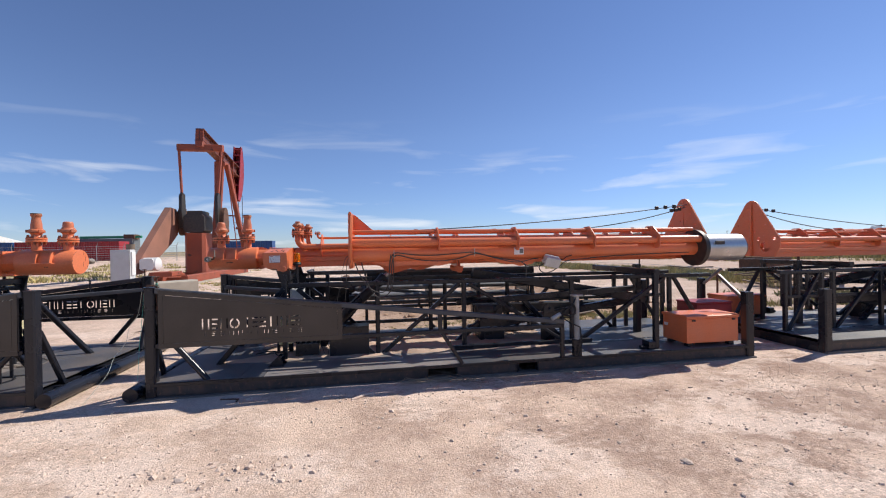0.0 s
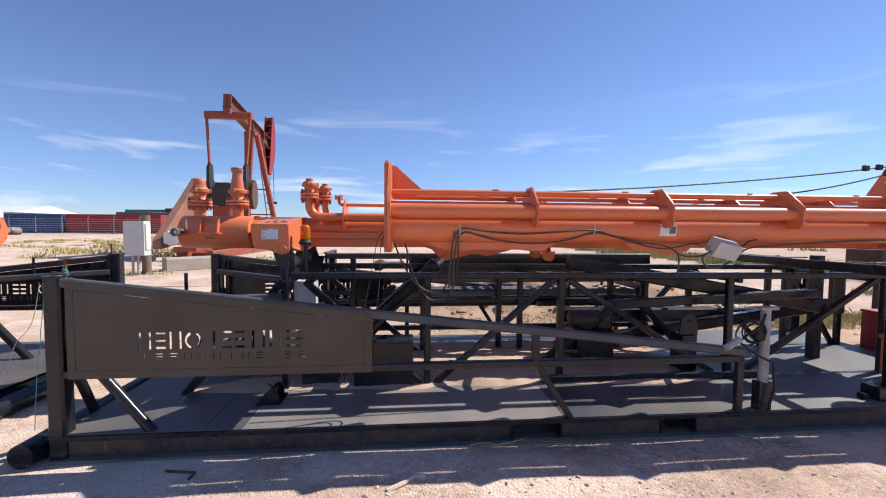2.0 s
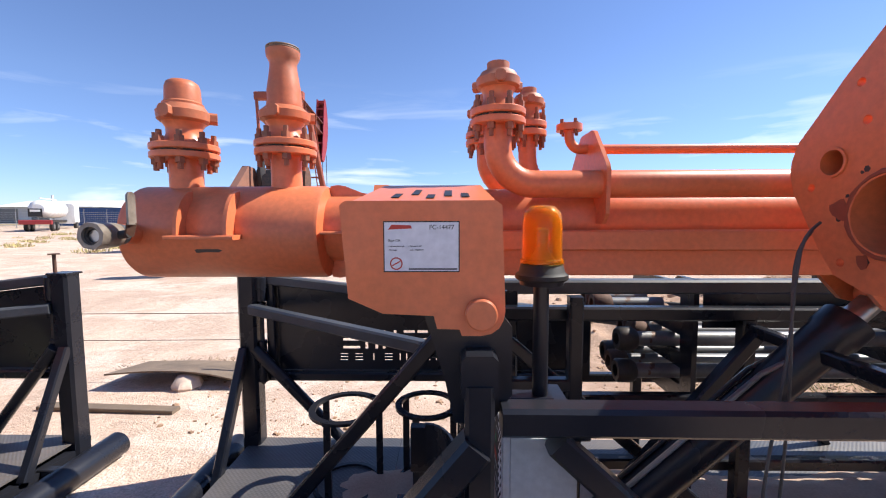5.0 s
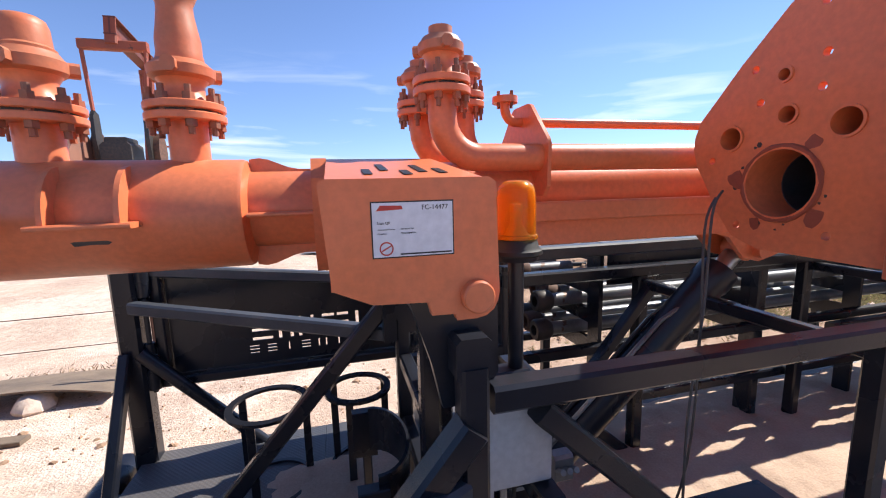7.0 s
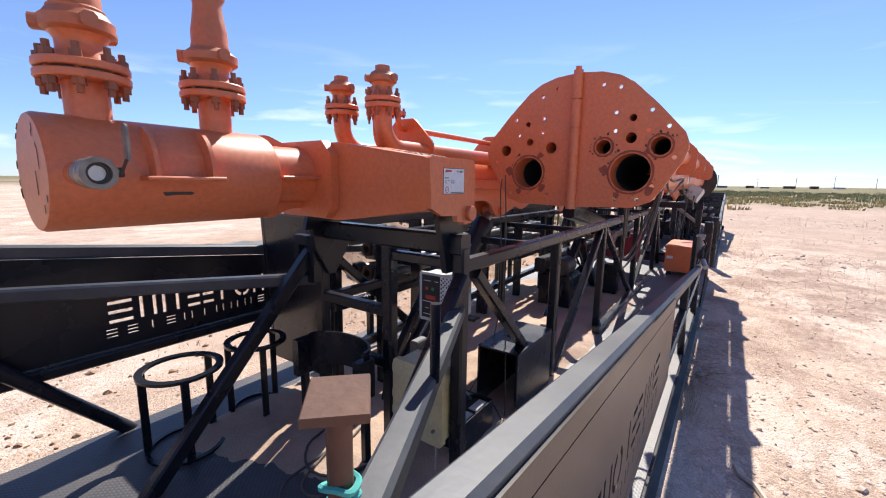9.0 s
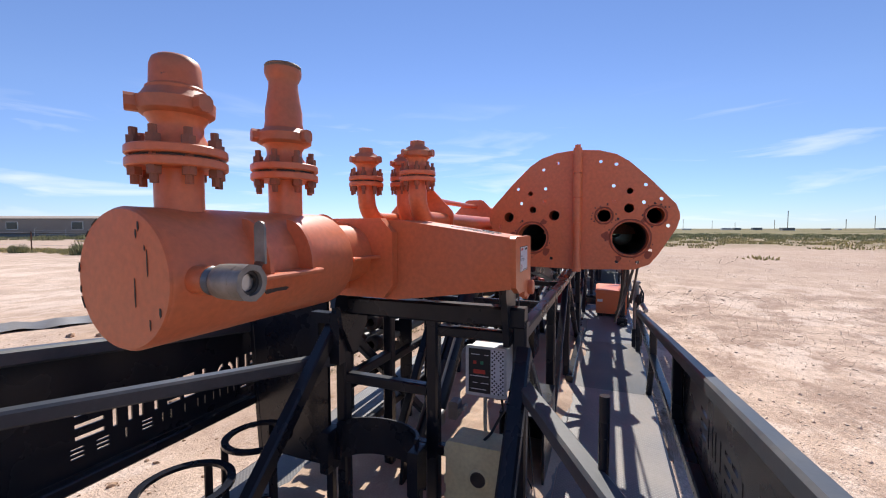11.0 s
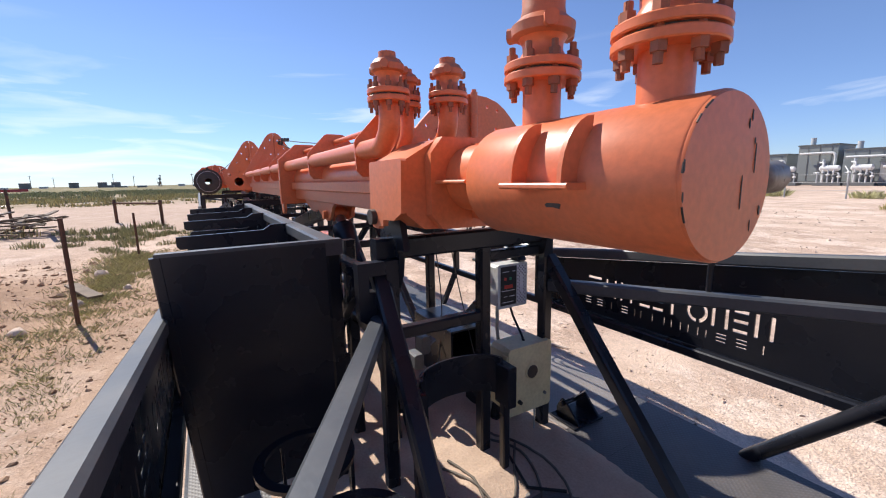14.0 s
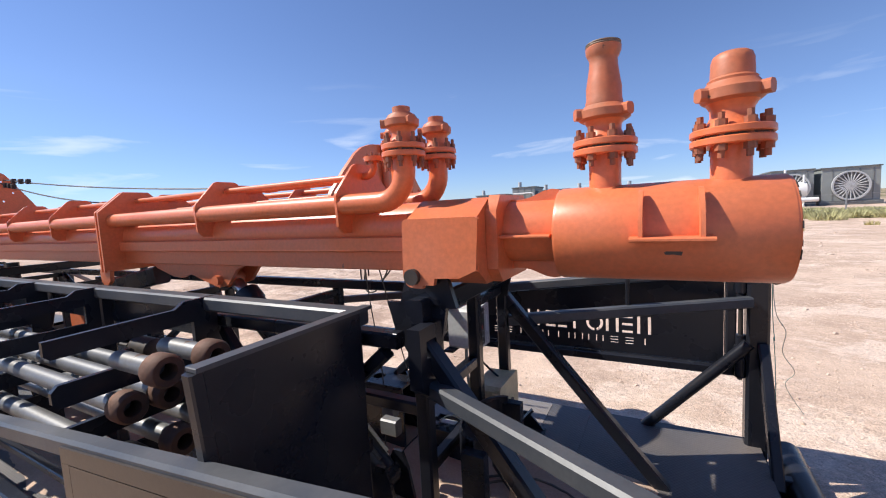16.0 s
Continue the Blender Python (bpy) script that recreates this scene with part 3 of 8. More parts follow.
def build_skid():
    t = thing("flare_skid", ((X0 + X1) / 2, 6.45, 0), "black painted steel skid with tread plate deck and trusses", "skid", "flare skids")
    for o, b in ((Y0, 1), (Y1, -1)):
        lip = [(o, 0.035), (o + b * BEAM_IN, 0.035), (o + b * BEAM_IN, 0.066), (o, 0.066)]
        part("top_flange", Shape().plate(lip, [], on_x(X0), X1 - X0), BLACK, t)
        foot = [(o - b * 0.025, -0.13), (o + b * BEAM_IN, -0.13), (o + b * BEAM_IN, -0.080), (o - b * 0.025, -0.080)]
        part("bottom_flange", Shape().plate(foot, [], on_x(X0), X1 - X0), DUSTY_STEEL, t, "dusty bottom flange")
        # the web is pierced by fork pockets
        for xa, xb in ((X0, 1.12), (1.48, 2.24), (2.51, X1)):
            web = Shape().box((xa, min(o + b * 0.028, o + b * 0.04), -0.079), (xb, max(o + b * 0.028, o + b * 0.04), 0.034), 0.002)
            part("web", web, WEB_RUST, t, "rust-streaked beam web")
        for x in (1.12, 1.48, 2.24, 2.51):
            part("pocket_cheek", Shape().box((x - 0.006, min(o + b * 0.015, o + b * 0.10), -0.078), (x + 0.006, max(o + b * 0.015, o + b * 0.10), 0.033), 0.001), BLACK, t)
    for x in (X0, 0.4, 2.2, 4.0, X1 - 0.1):
        part("cross_beam", Shape().box((x, Y0 + BEAM_IN, -0.11), (x + 0.1, Y1 - BEAM_IN, 0.03)), BLACK, t)
    part("deck_plate", Shape().box((X0 + 0.02, Y0 + 0.012, DK - 0.003), (-0.98, Y1 - 0.012, DK + 0.004), 0.002), DECK, t, "dusty black tread plate end deck")
    part("deck_plate", Shape().box((-0.72, Y0 + 0.012, DK - 0.003), (1.5, 5.90, DK + 0.003), 0.002), DUSTY_DECK, t, "tread plate walkway under sandy dust")
    part("deck_plate", Shape().box((-0.978, Y0 + 0.012, DK - 0.003), (-0.723, 5.90, DK + 0.003), 0.002), DECK, t)
    part("deck_plate", Shape().box((1.503, Y0 + 0.012, DK - 0.003), (3.1, 5.90, DK + 0.003), 0.002), DECK, t, "dark tread plate walkway")
    part("deck_plate", Shape().box((-0.978, 7.02, DK - 0.003), (X1 - 0.02, Y1 - 0.012, DK + 0.003), 0.002), DECK, t)
    part("deck_plate", Shape().box((-0.978, 5.903, DK - 0.003), (3.2, 7.017, DK + 0.003), 0.002), DUSTY_DECK, t)
    part("deck_plate", Shape().box((3.103, Y0 + 0.012, DK - 0.003), (X1 - 0.02, 5.90, DK + 0.003), 0.002), WALK_DECK, t, "grey tread plate walkway")
    part("deck_plate", Shape().box((3.203, 5.903, DK - 0.003), (X1 - 0.02, 7.017, DK + 0.003), 0.002), DECK, t)
    part("bumper_pipe", Shape().rod((X0 - 0.12, 5.22, -0.02), (X0 - 0.12, Y1 + 0.06, -0.02), 0.075, 20), BLACK, t)
    for y in (5.55, 7.3):
        part("bumper_bracket", Shape().box((X0 - 0.1, y, -0.08), (X0 + 0.02, y + 0.05, 0.04)), BLACK, t)
    # corner posts with their braces
    for y, s in ((5.335, 1), (7.555, -1)):
        part("corner_post", Shape().bar((-1.86, y, -0.10), (-1.86, y, 1.09), 0.105), BLACK, t)
        part("post_cap", Shape().box((-1.92, y - 0.055, 1.088), (-1.80, y + 0.055, 1.10)), BLACK, t)
        part("post_brace", Shape().rod((-1.82, y + s * 0.05, 0.66), (-1.305, y + s * 0.0, 0.06), 0.032, 16), BLACK, t)
        part("post_brace", Shape().bar((-1.88, y + s * 0.05, 0.66), (-1.90, y + s * 0.35, 0.03), 0.05), BLACK, t)
        part("tie_rail", Shape().bar((-1.82, y + s * 0.06, 0.895), (-0.65, 5.965 if s > 0 else 6.86, 0.85), 0.058, 0.058, 0.009), RAIL_SKY_DUST, t)
        part("column_brace", Shape().bar((-0.63, 5.958 if s > 0 else 6.86, 0.985 if s > 0 else 1.04), (-1.41 if s > 0 else -1.46, 5.945 if s > 0 else 6.93, 0.06), 0.062), BLACK, t)
        part("end_post", Shape().bar((5.60, y, -0.10), (5.60, y, 0.80), 0.12), BLACK, t)
    # the pivot column
    for x in (-0.62, -0.18):
        for y in (5.985, 6.355, 6.83):
            if x > -0.5 and y < 6.5:
                continue
            if y < 6:
                x, y = x - 0.005, y - 0.013
            part("column_post", Shape().bar((x, y, 0.02), (x, y, 1.10), 0.056), BLACK, t)
        if x < -0.5:
            part("column_beam", Shape().bar((x, 5.95, 1.115), (x, 6.87, 1.115), 0.07, 0.085), BLACK, t)
    part("column_beam", Shape().bar((-0.62, 6.0, 1.032), (-0.62, 6.35, 1.032), 0.045), BLACK, t)
    part("column_beam", Shape().bar((-0.62, 6.36, 0.76), (-0.62, 6.82, 0.76), 0.05), BLACK, t)
    part("column_beam", Shape().bar((-0.62, 5.99, 0.50), (-0.62, 6.82, 0.50), 0.045), BLACK, t)
    part("column_beam", Shape().bar((-0.62, 6.83, 0.74), (-0.18, 6.83, 0.74), 0.05), BLACK, t)
    for y in (6.02, 6.79):
        # pivot ears below the yoke
        s = Shape()
        if y > 6.5:
            s.plate([(-0.72, 1.13), (-0.46, 1.13), (-0.50, 1.00), (-0.58, 0.88), (-0.62, 0.88), (-0.70, 1.02)], [], on_y(y - 0.012), 0.024)
        else:
            s.plate([(-0.733, 1.225), (-0.71, 1.29), (-0.64, 1.32), (-0.60, 1.29), (-0.588, 1.237), (-0.557, 1.197), (-0.556, 1.06), (-0.60, 1.0), (-0.672, 1.0), (-0.692, 1.093)], [], on_y(y - 0.012), 0.024)
        if y > 6.5:
            s.plate([(-0.76, 1.12), (-0.52, 1.12), (-0.57, 1.29), (-0.64, 1.32), (-0.71, 1.29)], [], on_y(y - 0.012), 0.024)
        part("pivot_ear", s, BLACK, t)
    s = Shape().plate([(6.80, 1.08), (6.96, 1.08), (6.96, 0.87), (6.92, 0.84), (6.80, 0.84)], [rect(6.85, 0.97, 6.92, 1.03)], on_x(-0.70), 0.05)
    part("slotted_bracket", s, BLACK, t)
    # two trusses along the middle
    fronts, rears = (0.55, 1.73, 3.33, 4.92), (0.55, 1.62, 2.66, 3.60, 4.58, 4.80, 5.50)
    for y, xa, posts in ((5.995, -0.58, fronts), (6.90, -0.58, rears)):
        part("truss_chord", Shape().bar((xa, y, 1.018), (5.62, y, 0.995), 0.058), BLACK, t)
        part("truss_chord", Shape().bar((xa, y, 0.045), (5.45, y, 0.045), 0.06), BLACK, t)
        for x in posts:
            part("truss_post", Shape().bar((x, y, 0.05), (x, y, 0.99), 0.058), BLACK, t)
    for a, b in ((-0.47, 0.49), (1.66, 0.62), (1.80, 3.24), (4.84, 3.42), (5.0, 5.56)):
        part("truss_diagonal", Shape().bar((a, 5.998, 0.97), (b, 5.998, 0.08), 0.052), BLACK, t)
    for a, b in ((-0.52, 0.50), (3.54, 2.72), (3.66, 4.52), (4.86, 5.44)):
        part("truss_diagonal", Shape().bar((a, 6.903, 0.97), (b, 6.903, 0.08), 0.05), BLACK, t)
    for x in (0.55, 1.67, 3.46, 4.86):
        part("truss_tie", Shape().bar((x, 6.02, 0.955), (x, 6.88, 0.955), 0.045), BLACK, t)
    part("low_rail", Shape().bar((1.8, 6.86, 0.60), (5.45, 6.86, 0.60), 0.05), BLACK, t)
    part("pivot_post", Shape().bar((4.70, 6.45, 0.04), (4.70, 6.45, 1.16), 0.10), BLACK, t)
    part("foot_rail", Shape().bar((1.55, 5.95, 0.105), (3.6, 5.95, 0.105), 0.06), BLACK, t)
    part("knee_brace", Shape().bar((0.55, 6.83, 0.95), (-0.15, 6.83, 0.1), 0.05), BLACK, t)
    for a, b in ((1.7, 2.55), (3.35, 2.7)):
        part("cross_strut", Shape().bar((a, 6.45, 0.06), (b, 6.45, 0.72), 0.075), BLACK, t)
    part("boom_rest", Shape().bar((4.25, 5.38, 1.10), (4.25, 6.95, 1.10), 0.08), BLACK, t)
    part("rest_post", Shape().bar((4.25, 5.42, 0.06), (4.25, 5.42, 1.07), 0.068), BLACK, t)
    part("rest_foot", Shape().box((4.10, 5.36, 0.073), (4.20, 5.50, 0.18), 0.012), BLACK, t)
    part("rest_foot", Shape().box((4.02, 5.40, 0.073), (4.098, 5.46, 0.12), 0.012), BLACK, t)
    # short fence of uprights behind the tip end
    for x in (5.02, 5.2, 5.36, 5.5):
        part("fence_bar", Shape().bar((x, 6.86, 0.45), (x, 6.86, 0.98), 0.045), BLACK, t)
    # this rail is paler than the black members around it
    part("sloped_rail", Shape().bar((5.585, 5.79, 1.0), (5.60, 5.40, 0.70), 0.045), STEEL, t, "pale grey sloped rail")
    # folded support arms lying between the trusses
    for (xa, za), (xb, zb), y, w in (((1.95, 1.10), (4.72, 0.62), 6.38, 0.11), ((1.9, 0.24), (4.72, 0.60), 6.50, 0.09), ((2.3, 0.70), (4.5, 0.80), 6.24, 0.07), ((2.0, 0.52), (4.4, 0.50), 6.66, 0.12)):
        part("support_arm", Shape().bar((xa, y, za), (xb, y, zb), w, w * 1.25), BLACK, t)
    part("arm_pivot", Shape().rod((4.70, 6.30, 0.61), (4.70, 6.60, 0.61), 0.05, 16), DARK_IRON, t)
    part("arm_lug", Shape().plate([(2.95, 0.42), (3.13, 0.42), (3.12, 0.58), (3.04, 0.63), (2.96, 0.58)], [circle(3.04, 0.56, 0.02, 14)], on_y(6.12), 0.02), BLACK, t)
    part("arm_foot", Shape().box((2.97, 6.1, 0.06), (3.11, 6.28, 0.43), 0.01), BLACK, t)
    MAIN.append(t)


build_skid()


def sand_height(u, v):
    """Drifted sand on the middle deck: deepest between the trusses, torn at its edges."""
    bed = step01((u + 1.38 + 0.45 * hash_noise(v * 3, u * 2, 21)) / 0.75) * step01((3.9 - u) / 1.4)
    bed = bed * step01((v - 5.70 - 0.10 * hash_noise(u * 2.5, v, 23)) / 0.26) * step01((7.50 - v - 0.1 * hash_noise(u * 3, v, 27)) / 0.3)
    rough = 0.45 * hash_noise(u * 1.9, v * 2.6, 9) + 0.28 * hash_noise(u * 6, v * 6, 8) + 0.2 * hash_noise(u * 15, v * 15, 4) + 0.16 * hash_noise(u * 31, v * 31, 3)
    return DK - 0.032 + bed * (0.028 + 0.058 * rough)


def build_sand():
    us, vs = np.arange(-1.5, 3.9, 0.024), np.arange(5.30, 7.56, 0.024)
    U, V = np.meshgrid(us, vs)
    Z = sand_height(U, V)
    nx, ny = len(us), len(vs)
    i = np.arange(nx * ny).reshape(ny, nx)
    quads = np.stack([i[:-1, :-1], i[:-1, 1:], i[1:, 1:], i[1:, :-1]], -1).reshape(-1, 4)
    quads = quads[Z.reshape(-1)[quads].max(1) > DK - 0.004]
    me = bpy.data.meshes.new("sand_drift")
    me.from_pydata(np.stack([U, V, Z], -1).reshape(-1, 3).tolist(), [], quads.tolist())
    me.materials.append(SAND)
    me.polygons.foreach_set("use_smooth", [True] * len(me.polygons))
    tagged(new("sand_drift", me), "tan windblown sand lying over the skid deck", "sand", kind="stuff")


build_sand()


def slits(x0, width, z_low, z_high, cells, stroke, flip):
    """Cut-outs where a trade name stands: plain strokes, one small group to a cell; cells are (start, width, kind) in parts of the width."""
    out, mid = [], (z_low + z_high) / 2

    def bar(a0, b0, a1, b1):
        if flip:
            a0, a1 = 2 * x0 + width - a1, 2 * x0 + width - a0
        out.append(rect(a0, b0, a1, b1))
    for start, wide, kind in cells:
        a, z = x0 + start * width, x0 + (start + wide) * width
        if kind == "gap":
            continue
        if kind == "post":
            bar((a + z - stroke) / 2, z_low, (a + z + stroke) / 2, z_high)
        elif kind == "twin":
            bar(a, z_low, a + stroke, z_high)
            bar(z - stroke, z_low, z, z_high)
        elif kind == "stack":
            for b in (z_low, mid - stroke / 2, z_high - stroke):
                bar(a, b, z, b + stroke)
    return out


NAME_ROW = [(0.0, 0.075, "twin"), (0.10, 0.06, "stack"), (0.18, 0.075, "twin"), (0.275, 0.095, "gap"), (0.415, 0.065, "post"), (0.495, 0.06, "stack"), (0.57, 0.065, "stack"), (0.65, 0.07, "post"), (0.735, 0.03, "post"), (0.785, 0.075, "twin"), (0.89, 0.10, "stack")]
LINE_ROW = [(0.01 + 0.0865 * k, 0.045, ("post", "stack", "stack", "twin", "twin", "twin", "post", "twin", "stack", "post", "stack", "stack")[k]) for k in range(12)]


def build_gate(y, face):
    """Long tapered swing gate with a sheet panel at its tall end."""
    t = thing("swing_gate", (-1.78, y, 0.45), "black steel swing gate with tapered sheet panel and cut-out slots", "gate", "swing gates")

    def top(x):
        return 1.083 - (x + 1.78) * 0.1175

    def low(x):
        return 0.455
    part("top_rail", Shape().bar((-1.80, y, 1.06), (2.86, y, top(2.86) - 0.02), 0.055, 0.06, 0.009), RAIL_SKY_DUST, t)
    part("bottom_rail", Shape().bar((-1.80, y, 0.47), (2.86, y, 0.47), 0.05), BLACK, t)
    for x in (-1.745, 0.115, 1.28, 2.84):
        part("upright", Shape().bar((x, y, 0.48), (x, y, top(x) - 0.03), 0.05), BLACK, t)
    flip = face < 0
    holes = slits(-1.34, 1.035, 0.628, 0.742, NAME_ROW, 0.017, flip) + slits(-1.34, 1.035, 0.557, 0.600, LINE_ROW, 0.0065, flip)
    ring_x = -1.34 + 1.035 * (0.678 if flip else 0.322)
    holes += [[(ring_x + r * math.cos(q), 0.682 + r * math.sin(q) * 1.08) for r, q in [(0.053, a0 + k * w0 / 9) for k in range(10)] + [(0.036, a0 + k * w0 / 9) for k in range(9, -1, -1)]] for a0, w0 in ((1.9, 2.55), (4.75, 2.65))]
    outline = [(-1.7155, 0.4985), (0.0865, 0.4985), (0.0865, top(0.0865) - 0.063), (-1.7155, top(-1.7155) - 0.063)]
    rim = [[(-1.765, 0.445), (0.14, 0.445), (0.14, 0.496), (-1.765, 0.496)], [(-1.765, top(-1.765) - 0.060), (0.14, top(0.14) - 0.060), (0.14, top(0.14) - 0.012), (-1.765, top(-1.765) - 0.012)]]
    rim += [[(xa, 0.497), (xb, 0.497), (xb, top(xb) - 0.061), (xa, top(xa) - 0.061)] for xa, xb in ((-1.765, -1.718), (0.089, 0.14))]
    for strap in rim:
        part("rim_strap", Shape().plate(strap, [], on_y(y - 0.031 * face - 0.003), 0.006), BLACK_DUST_BOUNCE, t, "dusty flat frame round the sheet, toned by ground bounce")
    part("sheet", Shape().plate(outline, holes, on_y(y - 0.031 * face - 0.003), 0.006), BLACK_DUST_BOUNCE, t, "dusty black sheet toned by ground bounce, with cut-out slots")
    part("sheet_back", Shape().plate(outline, holes, on_y(y - 0.031 * face + (0.0035 if face > 0 else -0.0065)), 0.003), BLACK, t, "black back of the sheet")
    for za, zb, r in ((0.455, 0.565, 0.030), (0.570, 0.635, 0.030), (0.638, 0.70, 0.024), (0.85, 0.93, 0.024), (0.933, 1.075, 0.030)):
        part("hinge_barrel", Shape().turn((-1.785, y + face * 0.045, za), (0, 0, 1), [(0, r - 0.003), (0.003, r), (zb - za - 0.003, r), (zb - za, r - 0.003)], 18), BLACK, t)
    part("hinge_pin", Shape().rod((-1.785, y + face * 0.045, 0.44), (-1.785, y + face * 0.045, 1.085), 0.012, 10), DARK_IRON, t)
    part("drop_leg", Shape().bar((2.84, y, DK), (2.84, y, 0.47), 0.05), BLACK, t)
    part("knee_brace", Shape().bar((1.29, y, 0.47), (1.545, y, DK), 0.045), BLACK, t)
    MAIN.append(t)


build_gate(5.305, 1)
build_gate(7.582, -1)

# ---- flare boom, folded in three ----
CY, CZ = 6.600, 1.368        # axis of the header


def nozzle(t, x, y, z0, flange_z, r_pipe, r_flange, kind):
    """Upright pipe stub, bolted flange pair and hammer union."""
    part("riser", Shape().rod((x, y, z0), (x, y, flange_z + 0.005), r_pipe, 24), ORANGE, t)
    th = 0.021
    for z in (flange_z, flange_z + th + 0.007):
        part("flange", Shape().turn((x, y, z), (0, 0, 1), [(0, r_flange - 0.003), (0.003, r_flange), (th - 0.003, r_flange), (th, r_flange - 0.003)], 32), ORANGE, t)
    part("gasket", Shape().rod((x, y, flange_z + th), (x, y, flange_z + th + 0.007), r_flange * 0.86, 28), DARK_IRON, t)
    for k in range(8):
        a = math.pi / 8 + k * math.pi / 4
        bx, by, rb = x + math.cos(a) * r_flange * 0.82, y + math.sin(a) * r_flange * 0.82, r_flange * 0.085
        s = Shape().rod((bx, by, flange_z - 0.038), (bx, by, flange_z + 2 * th + 0.045), rb, 8)
        s.rod((bx, by, flange_z - 0.018), (bx, by, flange_z), rb * 1.75, 6).rod((bx, by, flange_z + 2 * th + 0.007), (bx, by, flange_z + 2 * th + 0.026), rb * 1.75, 6)
        part("stud_bolt", s, BOLT_IRON, t)
    top = flange_z + 2 * th + 0.007
    k = r_pipe / 0.05
    q = k * {"cap": 0.98, "swage": 0.87}.get(kind, 1.0)
    wide = k * (1.06 if kind == "swage" else 1.0)
    part("weld_neck", Shape().turn((x, y, top), (0, 0, 1), [(0, 0.068 * k), (0.014 * q, 0.062 * k), (0.034 * q, 0.052 * k), (0.055 * q, 0.053 * k), (0.07 * q, 0.062 * k), (0.078 * q, 0.068 * k)], 24), ORANGE, t)
    u = top + 0.072 * q
    wing = Shape().turn((x, y, u), (0, 0, 1), [(0, 0.066 * wide), (0.008 * q, 0.076 * wide), (0.034 * q, 0.078 * wide), (0.042 * q, 0.070 * wide), (0.055 * q, 0.062 * k)], 28)
    for j in range(3):
        a = 0.5 + j * 2 * math.pi / 3
        c, sn = math.cos(a), math.sin(a)
        wing.bar((x + c * 0.06 * k, y + sn * 0.06 * k, u + 0.022 * k), (x + c * 0.096 * k, y + sn * 0.096 * k, u + 0.022 * k), 0.034 * k, 0.036 * k, 0.008 * k)
    part("wing_nut", wing, ORANGE_WORN, t)
    v = u + 0.05 * q
    if kind == "cap":
        prof = [(0, 0.058), (0.012, 0.060), (0.018, 0.053), (0.062, 0.051), (0.077, 0.046), (0.084, 0.036)]
        name = "union_cap"
    elif kind == "swage":
        prof = [(0, 0.056), (0.013, 0.058), (0.026, 0.055), (0.06, 0.055), (0.095, 0.049), (0.13, 0.044), (0.15, 0.043), (0.159, 0.048), (0.172, 0.054), (0.186, 0.055), (0.189, 0.052)]
        rings = [(0.188 + 0.003 * j, 0.0545 if j % 2 else 0.0525) for j in range(5)] + [(0.201, 0.048), (0.201, 0.042), (0.175, 0.040)]
        part("threaded_end", Shape().turn((x, y, v), (0, 0, 1), [(d * k, r * k) for d, r in rings], 28), THREAD, t, "greasy dark threaded pipe end")
        name = "swage_nipple"
    else:
        prof = [(0, 0.054), (0.012, 0.050), (0.014, 0.040), (0.04, 0.040), (0.043, 0.030)]
        name = "union_plug"
    part(name, Shape().turn((x, y, v), (0, 0, 1), [(d * k, r * k) for d, r in prof], 24), ORANGE_WORN, t)
    return v


def gusset(cy, cz=0.0, narrow=1.0):
    w = narrow
    pts = [(-0.17, -0.175), (-0.20, -0.145), (-0.205, -0.02), (-0.195, 0.0), (-0.075, 0.115), (-0.055, 0.122), (0.055, 0.122), (0.075, 0.115), (0.195, 0.0), (0.205, -0.02), (0.20, -0.145), (0.17, -0.175)]
    return [(cy + a * w, 1.575 + cz + b) for a, b in pts]


